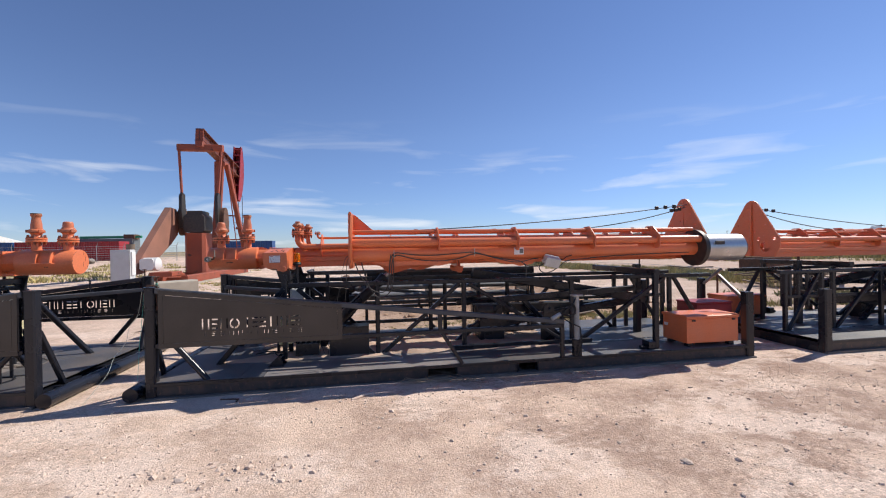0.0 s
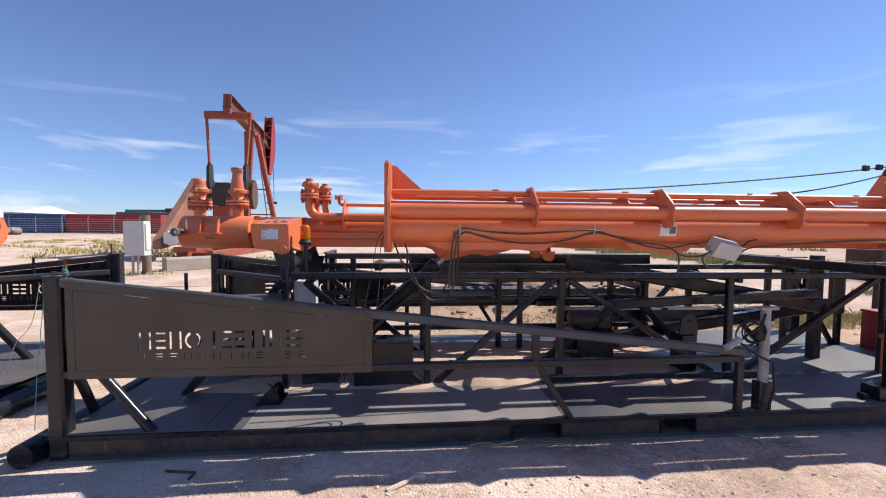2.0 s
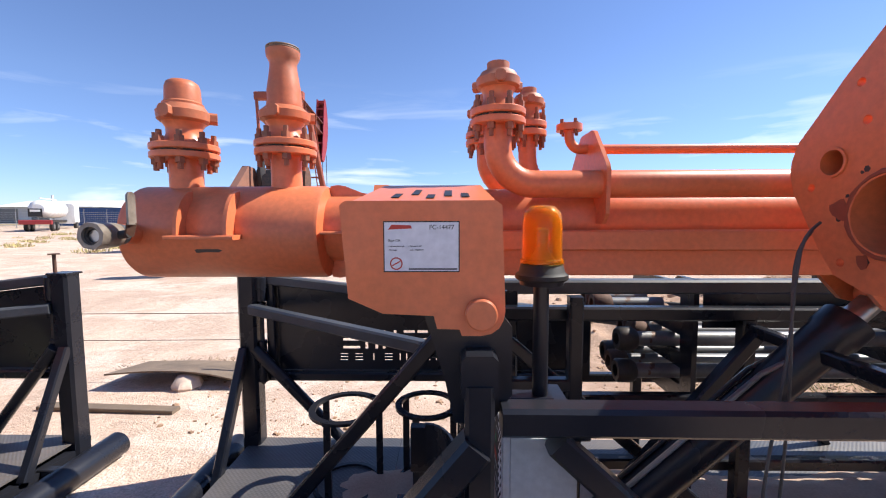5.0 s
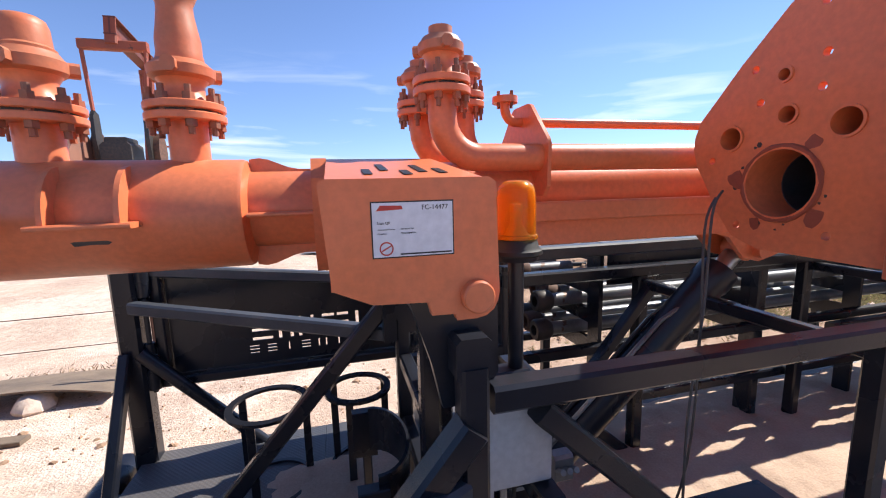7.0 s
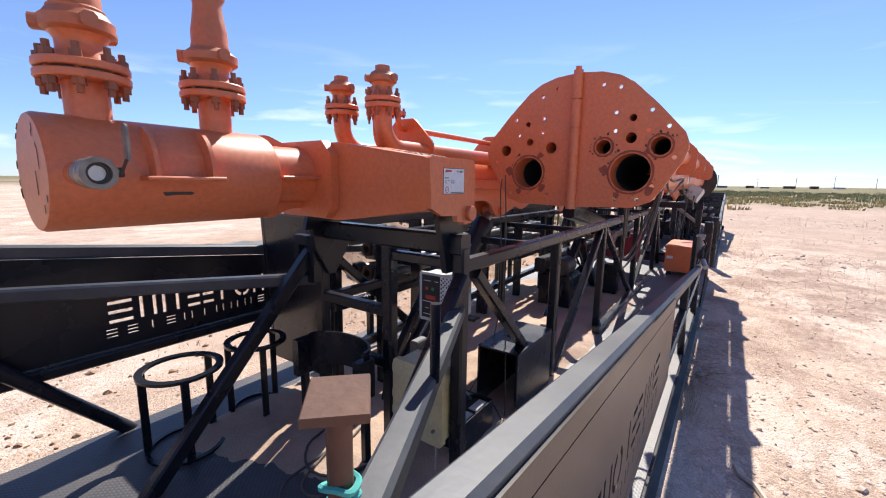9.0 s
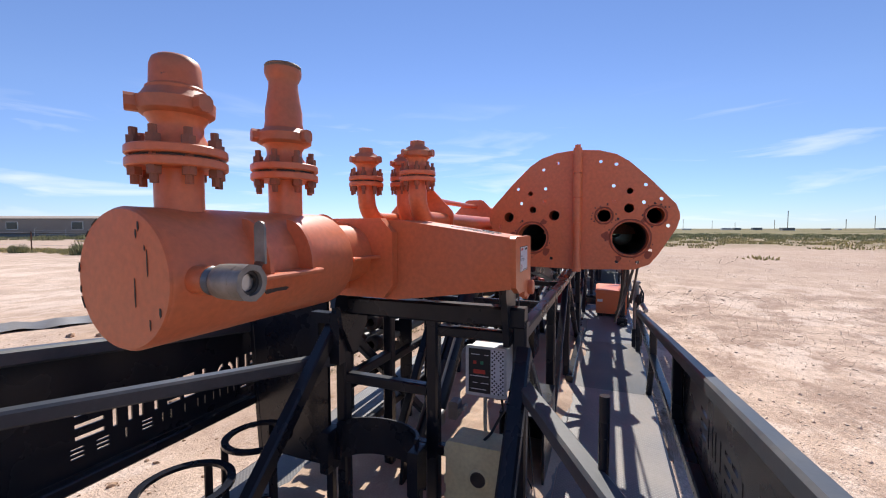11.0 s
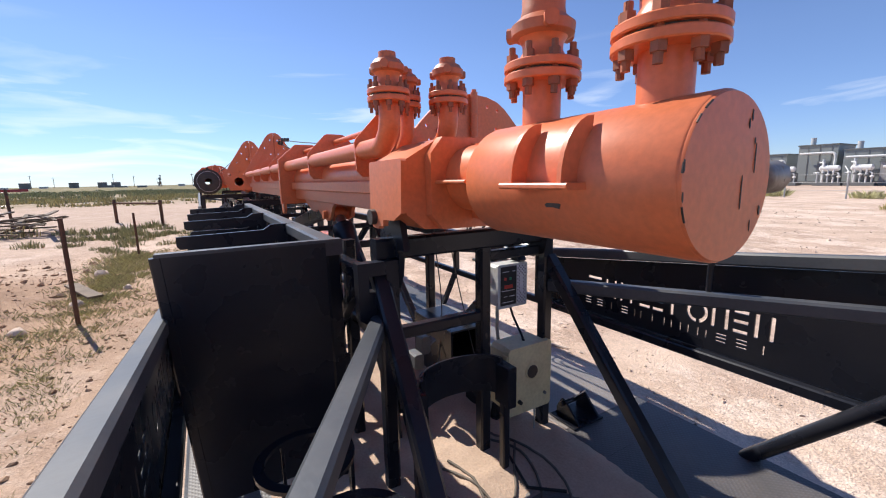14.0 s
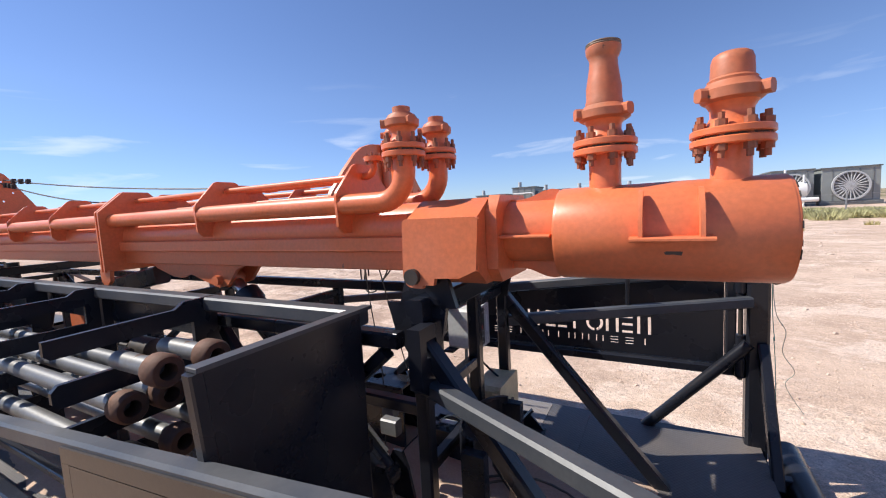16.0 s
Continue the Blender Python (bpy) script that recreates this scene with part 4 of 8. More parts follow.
def build_boom():
    t = thing("flare_boom", (-0.64, CY, 1.1), "orange flare boom with header drum and unions on black skid", "flare boom", "flare booms")
    # header drum
    part("header", Shape().turn((-1.705, CY, CZ), (1, 0, 0), [(0, 0.1515), (0.004, 0.1545), (0.605, 0.1545), (0.615, 0.150), (0.624, 0.118), (0.625, 0.10)], 48), ORANGE, t)
    part("end_cap", Shape().turn((-1.711, CY, CZ), (1, 0, 0), [(0, 0.1485), (0.004, 0.151), (0.008, 0.151)], 48), ORANGE, t, "flat orange end plate with scraped marks")
    for y, z, h, w in ((6.531, 1.337, 0.062, 0.006), (6.487, 1.273, 0.022, 0.005), (6.523, 1.46, 0.018, 0.007), (6.49, 1.40, 0.055, 0.005), (6.515, 1.475, 0.02, 0.008), (6.497, 1.43, 0.012, 0.005), (6.720, 1.385, 0.022, 0.008), (6.718, 1.335, 0.018, 0.007), (6.455, 1.30, 0.02, 0.01)):
        w, y, z = w * 0.65, y + 0.026, z + 0.005
        marks = Shape().plate([(y - w / 2, z - h / 2 + 0.004), (y, z - h / 2), (y + w / 2, z - h * 0.1), (y + w * 0.3, z + h / 2), (y - w * 0.3, z + h * 0.42)], [], on_x(-1.7126), 0.001)
        part("scrape_mark", marks, DARK_IRON, t, "dark scrape on the paint")
    for a0, a1 in ((37, 44), (50, 59), (4, 11), (-28, -17)):
        rim = [(-1.7112, CY + 0.1492 * math.cos(radians(a0 + (a1 - a0) * k / 8)), CZ + 0.1492 * math.sin(radians(a0 + (a1 - a0) * k / 8))) for k in range(9)]
        part("rim_scuff", Shape().tube(rim, 0.0019, 6), DARK_IRON, t, "paint knocked off the plate's rim")
    part("neck", Shape().rod((-1.085, CY, CZ + 0.01), (-0.864, CY, CZ + 0.01), 0.110, 36), ORANGE, t)
    for s in (-1, 1):
        # saddle lugs on the drum's flanks
        for x in (-1.347, -1.497):
            lug = [(-0.01, -0.03), (0.065, -0.03)] + [(-0.025 + 0.09 * math.cos(radians(a)), -0.025 + 0.132 * math.sin(radians(a))) for a in range(12, 91, 13)]
            part("lug", Shape().plate([(CY + s * (0.135 + a), CZ + 0.025 + b) for a, b in lug], [], on_x(x - 0.006), 0.012), ORANGE, t)
        slot = [(-1.472, -0.050), (-1.455, -0.046), (-1.40, -0.047), (-1.386, -0.052), (-1.395, -0.058), (-1.43, -0.057), (-1.465, -0.060)]
        part("scrape_mark", Shape().plate([(-1.43 + (a + 1.43) * (1.0 if s < 0 else 0.55), CZ + b) for a, b in slot], [], on_y(CY + s * 0.1445 - (0.002 if s < 0 else 0)), 0.002), DARK_IRON, t, "dark scuffed slot under the lug")
        part("lug_plate", Shape().box((-1.526, CY + s * 0.14, CZ - 0.017), (-1.318, CY + s * 0.21, CZ - 0.003)), ORANGE, t)
        part("neck_rib", Shape().box((-1.08, CY + s * 0.09, CZ - 0.006), (-0.90, CY + s * 0.15, CZ + 0.006)), ORANGE, t)
    for s in (-1, 1):
        part("neck_rib", Shape().plate([(-1.09, CZ + s * 0.10), (-0.89, CZ + s * 0.10), (-0.89, CZ + s * 0.132), (-0.92, CZ + s * 0.126), (-0.95, CZ + s * 0.126), (-0.98, CZ + s * 0.132), (-1.01, CZ + s * 0.144), (-1.035, CZ + s * 0.154), (-1.06, CZ + s * 0.158), (-1.085, CZ + s * 0.154)], [], on_y(CY - 0.006), 0.012), ORANGE, t)
    nozzle(t, -1.579, CY, CZ + 0.13, 1.612, 0.052, 0.105, "cap")
    nozzle(t, -1.235, CY, CZ + 0.13, 1.622, 0.050, 0.100, "swage")
    # the yoke
    yo = [(5.962, 1.442), (6.40, 1.508), (6.72, 1.508), (6.837, 1.442), (6.837, 1.262), (6.77, 1.21), (6.41, 1.20), (6.29, 1.215), (5.962, 1.262)]
    part("collar", Shape().plate([(6.44, 1.21), (6.40, 1.26), (6.40, 1.46), (6.45, 1.514), (6.72, 1.514), (6.765, 1.46), (6.765, 1.26), (6.72, 1.21)], [], on_x(-0.909), 0.04), ORANGE, t)
    part("yoke", Shape().plate(yo, [], on_x(-0.868), 0.275), ORANGE, t)
    for y0, pin_y in ((5.942, 5.922), (6.837, 6.837)):
        face = [(a - 0.007, b + 0.007 * (b > 1.4)) for a, b in ((-0.872, 1.430), (-0.862, 1.438), (-0.592, 1.438), (-0.580, 1.430), (-0.573, 1.245), (-0.576, 1.228), (-0.584, 1.213), (-0.598, 1.203), (-0.616, 1.199), (-0.652, 1.199), (-0.656, 1.211), (-0.697, 1.212), (-0.703, 1.236), (-0.796, 1.240), (-0.859, 1.268))]
        plate = part("yoke_end", Shape().plate(face, [], on_y(y0), 0.02), ORANGE, t)
        part("pivot_pin", Shape().turn((-0.624, pin_y, 1.241), (0, 1, 0), [(0, 0.026), (0.003, 0.029), (0.04, 0.029)], 24), ORANGE if y0 < 6 else DARK_IRON, plate)
    for k, (y0, y1) in enumerate(((6.04, 6.12), (6.10, 6.22), (6.03, 6.10), (6.07, 6.20), (6.05, 6.13))):
        z0, z1 = 1.4432 + (y0 - 5.962) * 0.1507, 1.4432 + (y1 - 5.962) * 0.1507
        yoke_bars = Shape().plate([(y0, z0), (y1, z1), (y1, z1 + 0.0012), (y0, z0 + 0.0012)], [], on_x(-0.80 + k * 0.036), 0.016)
        part("stencil_bar", yoke_bars, INK, t, "worn black stencilled mark")
    # manifold pipes with their bends
    for x, y, zf in ((-0.536, 6.471, 1.688), (-0.540, 6.745, 1.676), (-0.42, 6.61, 1.682)):
        r = 0.042 if y != 6.61 else 0.03
        zp = 1.515 if y != 6.61 else 1.50
        pts = [(x, y, zf)] + arc((x, y, zp + 0.115), (x, y, zp), (x + 0.115, y, zp)) + [(5.44, y, zp)]
        part("manifold_pipe", Shape().tube(pts, r, 18), ORANGE, t)
        nozzle(t, x, y, zf - 0.02, zf, r if r > 0.035 else 0.034, 0.083 if r > 0.035 else 0.062, "plug")
    part("pilot_pipe", Shape().tube([(-0.285, 6.598, 1.702)] + arc((-0.285, 6.598, 1.685), (-0.285, 6.598, 1.640), (-0.245, 6.598, 1.640)) + [(4.7, 6.598, 1.640)], 0.016, 12), ORANGE, t)
    part("flange", Shape().rod((-0.285, 6.598, 1.700), (-0.285, 6.598, 1.721), 0.042, 18), ORANGE, t)
    for k in range(4):
        a = k * math.pi / 2 + 0.4
        part("stud_bolt", Shape().rod((-0.285 + 0.03 * math.cos(a), 6.598 + 0.03 * math.sin(a), 1.688), (-0.285 + 0.03 * math.cos(a), 6.598 + 0.03 * math.sin(a), 1.736), 0.006, 6), BOLT_IRON, t)
    # core of the lower section
    part("core_pipe", Shape().rod((-0.6, CY, 1.405), (5.44, CY, 1.405), 0.105, 28), ORANGE, t)
    part("core_beam", Shape().box((-0.6, 6.47, 1.235), (5.44, 6.70, 1.315)).box((-0.6, 6.44, 1.315), (5.44, 6.73, 1.375)), ORANGE, t)
    for x in (-0.22, 0.76, 2.57, 3.40, 4.25):
        part("gusset", Shape().plate(gusset(6.60, -0.005, 0.92), [], on_x(x - 0.006), 0.012), ORANGE, t)
    joint = [(CY - 0.225, 1.19), (CY - 0.225, 1.57), (CY - 0.075, 1.70), (CY + 0.075, 1.70), (CY + 0.225, 1.57), (CY + 0.225, 1.19)]
    for x in (1.72, 1.755):
        part("joint_flange", Shape().plate(joint, [], on_x(x), 0.016), ORANGE, t)
    for s in (-1, 1):
        part("clevis", Shape().plate([(1.69, 1.20), (1.82, 1.20), (1.81, 1.13), (1.785, 1.105), (1.74, 1.105), (1.70, 1.13)], [], on_y(CY + s * 0.20 - 0.012), 0.024), ORANGE, t)
    # lift saddle under the boom
    for s in (-1, 1):
        part("saddle_plate", Shape().plate([(0.52, 1.245), (1.46, 1.245), (1.40, 1.205), (1.22, 1.155), (1.14, 1.15), (1.04, 1.175), (0.86, 1.125), (0.78, 1.105), (0.70, 1.125), (0.62, 1.21)], [], on_y(CY + s * 0.07 - 0.01), 0.02), ORANGE, t)
    part("saddle_pin", Shape().rod((0.77, CY - 0.11, 1.15), (0.77, CY + 0.11, 1.15), 0.028, 16), ORANGE, t)
    MAIN.append(t)


def fold_plate(side):
    """Half of the folding joint's face plate."""
    near = [(5.835, 1.237), (5.55, 1.245), (5.475, 1.275), (5.43, 1.335), (5.385, 1.415), (5.35, 1.475), (5.336, 1.525), (5.338, 1.56), (5.355, 1.605), (5.40, 1.655), (5.47, 1.735), (5.53, 1.795), (5.58, 1.845), (5.645, 1.888), (5.73, 1.915), (5.835, 1.925)]
    nh = [(5.565, 1.415, 0.094), (5.701, 1.543, 0.036), (5.573, 1.583, 0.026), (5.44, 1.54, 0.044), (5.57, 1.678, 0.017)]
    small = [(5.722, 1.847), (5.64, 1.827), (5.652, 1.707), (5.65, 1.618), (5.49, 1.707), (5.497, 1.612), (5.378, 1.482), (5.412, 1.628), (5.462, 1.345), (5.63, 1.28), (5.525, 1.28)]
    if side > 0:
        near = [(11.69 - a, b) for a, b in near]
        nh = [(6.105, 1.415, 0.085), (5.975, 1.548, 0.03), (6.10, 1.583, 0.02), (6.245, 1.54, 0.03), (6.115, 1.68, 0.014)]
        small = [(5.958, 1.85), (6.039, 1.817), (6.027, 1.704), (6.03, 1.63), (6.19, 1.707), (6.17, 1.62), (6.30, 1.48), (6.21, 1.30), (5.99, 1.29)]
    near, small = [(5.817 + (a - 5.845) * 1.025, b) for a, b in near], [(a - 0.028, b + 0.006) for a, b in small]
    return near, [(a - 0.029, b + 0.003, r) for a, b, r in nh], small


def build_fold(side, cy, label):
    """A folded boom section: face plate, pipes, ribs."""
    t = thing("boom_section", (0.2, cy, 1.1), label, "flare boom", "folded boom sections")
    rng = random.Random(5)
    outline, big, small = fold_plate(side)
    holes = [circle(a, b, r, 28) for a, b, r in big] + [circle(a, b, 0.0105, 10) for a, b in small]
    part("face_plate", Shape().plate(outline, holes, on_x(0.236), 0.024), ORANGE, t)
    end = 5.44 if side > 0 else 4.93
    for a, b, r in big:
        s = Shape()
        n = 26
        ro = r + 0.006
        rings = []
        for x, rr in ((end, ro), (0.231, ro), (0.231, r), (end, r)):
            rings.append([(x, a + rr * math.cos(2 * math.pi * i / n), b + rr * math.sin(2 * math.pi * i / n)) for i in range(n)])
        s.loft(rings, False)
        part("boom_pipe", s, ORANGE, t)
        # a darker sleeve lines the pipe from x 0.36 inwards
        if r > 0.015:
            sleeve = [[(x, a + q * math.cos(2 * math.pi * i / n), b + q * math.sin(2 * math.pi * i / n)) for i in range(n)] for x, q in ((0.36, r - 0.001), (1.7, r - 0.001), (1.7, r - 0.003), (0.36, r - 0.003), (0.36, r - 0.001))]
            part("bore", Shape().loft(sleeve, False), BORE, t, "dark pipe bore")
        if r > 0.03:
            for j in range(int(9 + r * 60)):
                an = rng.random() * 6.283
                reach, h = r + rng.uniform(0.019, 0.034), rng.uniform(0.003, 0.008)
                ca, cb = a + reach * math.cos(an), b + reach * math.sin(an)
                chip = [(ca + h * rng.uniform(0.6, 1.2) * math.cos(k * 1.047), cb + h * rng.uniform(0.6, 1.2) * math.sin(k * 1.047)) for k in range(6)]
                part("paint_chip", Shape().plate(chip, [], on_x(0.2350), 0.001), DARK_IRON, t)
            part("weld_bead", Shape().torus((0.234, a, b), (1, 0, 0), ro + 0.003, 0.006), ORANGE_DULL, t)
    for a, b, r in big[:1]:
        for an, h in ((0.1, 0.03), (2.2, 0.02), (3.9, 0.028), (5.2, 0.02)):
            ca, cb = a + (r + 0.032) * math.cos(an), b + (r + 0.032) * math.sin(an)
            scuff = Shape().plate([(ca + h * (0.8 + 0.2 * math.sin(2 * q + an)) * math.cos(q), cb + h * (0.8 + 0.2 * math.cos(3 * q + an)) * math.sin(q)) for q in [k * math.pi / 6 for k in range(12)]], [], on_x(0.2348), 0.0012)
            part("scuff", scuff, ORANGE_DULL, t, "dull patch of worn paint")
    for x in (1.29, 2.30, 3.33, 4.26):
        part("gusset", Shape().plate(gusset(cy, 0.03, 1.04), [], on_x(x - 0.006), 0.012), ORANGE, t)
        part("small_lug", Shape().plate([(x - 0.32, 1.66), (x - 0.20, 1.66), (x - 0.24, 1.71), (x - 0.28, 1.71)], [], on_y(cy - 0.006), 0.012), ORANGE, t)
    part("fin", Shape().plate([(0.260, 1.90), (0.286, 1.90), (0.49, 1.72), (0.55, 1.70), (0.260, 1.66)], [], on_y(cy + (0.20 if side < 0 else -0.14)), 0.014), ORANGE, t)
    part("belly_plate", Shape().plate([(0.50, 1.315), (1.50, 1.315), (1.42, 1.265), (1.30, 1.25), (1.22, 1.262), (0.86, 1.262), (0.78, 1.25), (0.62, 1.265)], [], on_y(cy - 0.01), 0.02), ORANGE, t)
    part("belly_plate", Shape().plate([(2.05, 1.31), (2.62, 1.31), (2.55, 1.25), (2.38, 1.22), (2.30, 1.245), (2.12, 1.265)], [], on_y(cy - 0.01), 0.02), ORANGE, t)
    MAIN.append(t)
    return t


build_boom()
mid_boom = build_fold(1, 6.075, "orange folded middle boom section with drilled face plate")
tip_boom = build_fold(-1, 5.535, "orange folded boom section carrying the stainless flare tip")
hinge = Shape()
for k in range(5):
    z = 1.226 + k * 0.1415
    hinge.rod((0.216, 5.817, z), (0.216, 5.817, z + (0.136 if k < 4 else 0.140)), 0.024, 16)
part("hinge_barrel", hinge, ORANGE, tip_boom)
part("hinge_pin", Shape().rod((0.216, 5.817, 1.23), (0.216, 5.817, 1.950), 0.016, 12), ORANGE, tip_boom)


def build_tip():
    n = 36
    for x0, x1, ro, ri, mat, name in ((4.93, 4.99, 0.252, 0.10, DARK_IRON, "wind_ring"), (5.00, 5.63, 0.19, 0.184, STAINLESS, "flare_tip")):
        rings = [[(x, 5.535 + r * math.cos(2 * math.pi * i / n), 1.42 + r * math.sin(2 * math.pi * i / n)) for i in range(n)] for x, r in ((x1, ri), (x0, ri), (x0, ro), (x1, ro), (x1, ri))]
        part(name, Shape().loft(rings, False), mat, tip_boom, "burnt black ring" if name == "wind_ring" else "open stainless steel tube")
    # dark ring added inside the hollow tip to stand for its shade
    rings = [[(x, 5.535 + r * math.cos(2 * math.pi * i / n), 1.42 + r * math.sin(2 * math.pi * i / n)) for i in range(n)] for x, r in ((5.60, 0.06), (5.58, 0.184), (5.645, 0.184), (5.65, 0.06), (5.60, 0.06))]
    part("tip_shade_ring", Shape().loft(rings, False), DARK_IRON, tip_boom, "added dark ring for the shade inside the open tip")
    part("tip_slot", Shape().box((5.12, 5.335, 1.46), (5.26, 5.347, 1.51)), DARK_IRON, tip_boom)


build_tip()
# tall fin plates at the far fold, one half on each section
for side, owner in ((1, None), (-1, mid_boom)):
    ycut = 6.30
    half = [(ycut + side * 0.004, 1.24), (ycut + side * 0.40, 1.24), (ycut + side * 0.50, 1.42), (ycut + side * 0.50, 1.53), (ycut + side * 0.46, 1.60), (ycut + side * 0.13, 2.12), (ycut + side * 0.09, 2.17), (ycut + side * 0.03, 2.20), (ycut + side * 0.004, 2.20)]
    holes = [circle(ycut + side * 0.24, 1.405, 0.085, 20), circle(ycut + side * 0.13, 1.54, 0.03, 12), circle(ycut + side * 0.40, 1.54, 0.03, 12)]
    holes += [circle(ycut + side * a, b, 0.011, 8) for a, b in ((0.06, 2.08), (0.06, 1.85), (0.15, 1.95), (0.06, 1.66), (0.25, 1.78), (0.22, 1.60))]
    owner = owner or MAIN[3]
    part("fin_plate", Shape().plate(half, holes, on_x(5.44), 0.022), ORANGE, owner)
part("fin_hinge", Shape().rod((5.478, 6.30, 1.24), (5.478, 6.30, 2.15), 0.02, 12), ORANGE, mid_boom)


# ---- fittings on the skid ----
def build_bin():
    t = thing("pipe_bin", (-0.46, 7.2, DK), "open black steel bin with comb racks for spare pipes", "pipe rack", "pipe bins")
    part("end_plate", Shape().plate([(7.02, 0.20), (7.50, 0.20), (7.565, 1.142), (7.02, 1.142)], [], on_x(-0.505), 0.022), BLACK, t)
    part("end_lip", Shape().box((-0.508, 6.955, 1.142), (-0.47, 7.57, 1.154), 0.002), RAIL_SKY_DUST, t)
    part("end_edge", Shape().bar((-0.49, 7.502, 0.20), (-0.49, 7.567, 1.142), 0.035), BLACK, t)
    part("wall_beam", Shape().bar((-0.482, 6.985, 1.115), (3.15, 6.985, 1.115), 0.075, 0.06), RAIL_SKY_DUST, t)
    part("wall_sheet", Shape().box((0.4, 6.945, 0.94), (3.15, 6.953, 1.09), 0.002), BLACK, t)
    for z in (0.33, 0.62):
        part("wall_rail", Shape().bar((-0.452, 6.96, z), (3.15, 6.96, z), 0.05), BLACK, t)
    for x in (-0.42, 1.4, 3.12):
        part("leg", Shape().bar((x, 6.975, DK), (x, 6.975, 1.10), 0.06), BLACK, t)
    for x in (0.37, 1.38, 2.2, 3.05):
        comb = [(6.965, DK), (7.05, DK), (7.05, 0.565), (7.51, 0.565), (7.53, 0.585), (7.53, 0.625), (7.51, 0.645), (7.05, 0.645), (7.05, 0.725), (7.53, 0.725), (7.545, 0.745), (7.545, 0.78), (7.53, 0.80), (7.06, 0.80), (7.06, 0.875), (7.53, 0.875), (7.55, 0.895), (7.55, 0.935), (7.53, 0.955), (7.07, 0.955),
                (7.07, 1.05), (7.54, 1.045), (7.555, 1.06), (7.555, 1.11), (7.14, 1.118), (7.10, 1.145), (6.965, 1.145)]
        part("comb_plate", Shape().plate(comb, [], on_x(x), 0.022), BLACK, t)
    part("floor_rail", Shape().bar((0.34, 7.5, 0.57), (3.1, 7.5, 0.57), 0.03), BLACK, t)
    for x in (0.37, 3.05):
        part("leg", Shape().bar((x + 0.01, 7.5, DK), (x + 0.01, 7.5, 0.56), 0.05), BLACK, t)
    MAIN.append(t)
    rows = [(0.990, (7.20, 7.36), 0.043), (0.835, (7.14, 7.26, 7.385), 0.043), (0.680, (7.14, 7.28, 7.43), 0.043)]
    rng = random.Random(4)
    for z, ys, r in rows:
        for y in ys:
            x0 = (0.05 if z > 0.9 else 0.26) - rng.random() * 0.16
            p = thing("flow_pipe", (x0, y, z), "bare steel flow pipe with rusty threaded collar on rack", "pipe", "spare flow pipes")
            part("pipe", Shape().rod((x0 + 0.08, y, z), ((0.34 if z > 0.9 else 3.15) + rng.random() * 0.1, y, z), r - 0.008, 16), STEEL, p)
            n = 18
            ring = [[(x, y + q * math.cos(2 * math.pi * i / n), z + q * math.sin(2 * math.pi * i / n)) for i in range(n)] for x, q in ((x0 + 0.09, r + 0.002), (x0 + 0.07, r + 0.014), (x0 + 0.01, r + 0.014), (x0, r + 0.006), (x0, r - 0.014), (x0 + 0.16, r - 0.014))]
            part("collar", Shape().loft(ring, False), RUST if rng.random() < 0.45 else DARK_IRON, p)
            MAIN.append(p)


def build_rack():
    t = thing("bottle_rack", (-1.0, 7.25, DK), "black steel rack of two round bottle rings on legs", "bottle rack")
    for cx, cy, r in ((-1.20, 7.165, 0.18), (-0.80, 7.205, 0.16)):
        outer, inner = circle(cx, cy, r, 32), circle(cx, cy, r - 0.032, 32)
        part("ring", Shape().plate(outer, [inner], lambda a, b, d: (a, b, 0.465 + d), 0.014), BLACK, t)
        part("floor_ring", Shape().plate(circle(cx, cy, r - 0.01, 28), [circle(cx, cy, r - 0.03, 28)], lambda a, b, d: (a, b, DK + 0.004 + d), 0.012), BLACK, t)
        for a in (0.4, 2.5, 4.4):
            x, y = cx + (r - 0.015) * math.cos(a), cy + (r - 0.015) * math.sin(a)
            part("leg", Shape().bar((x, y, DK), (x, y, 0.465), 0.034, 0.012), BLACK, t)
    MAIN.append(t)
    c = thing("half_round_cradle", (-0.86, 6.6, DK), "black half-round steel cradle on legs in front of column", "cradle")
    n = 20
    r0, r1 = 0.185, 0.2
    pts = [(6.57 + r1 * math.cos(math.pi * k / n), -0.88 + r1 * math.sin(math.pi * k / n)) for k in range(n + 1)] + [(6.57 + r0 * math.cos(math.pi * k / n), -0.88 + r0 * math.sin(math.pi * k / n)) for k in range(n, -1, -1)]
    part("band", Shape().plate(pts, [], lambda a, b, d: (-0.78 + (b + 0.88) * 0.6, a - 0.01, 0.44 + d), 0.17), BLACK, c)
    for y in (6.335, 6.762):
        part("ear", Shape().box((-0.84, y, 0.40), (-0.75, y + 0.045, 0.585)), BLACK, c)
        part("leg", Shape().bar((-0.79, y + 0.022, 0.05), (-0.79, y + 0.022, 0.41), 0.035), BLACK, c)
    MAIN.append(c)


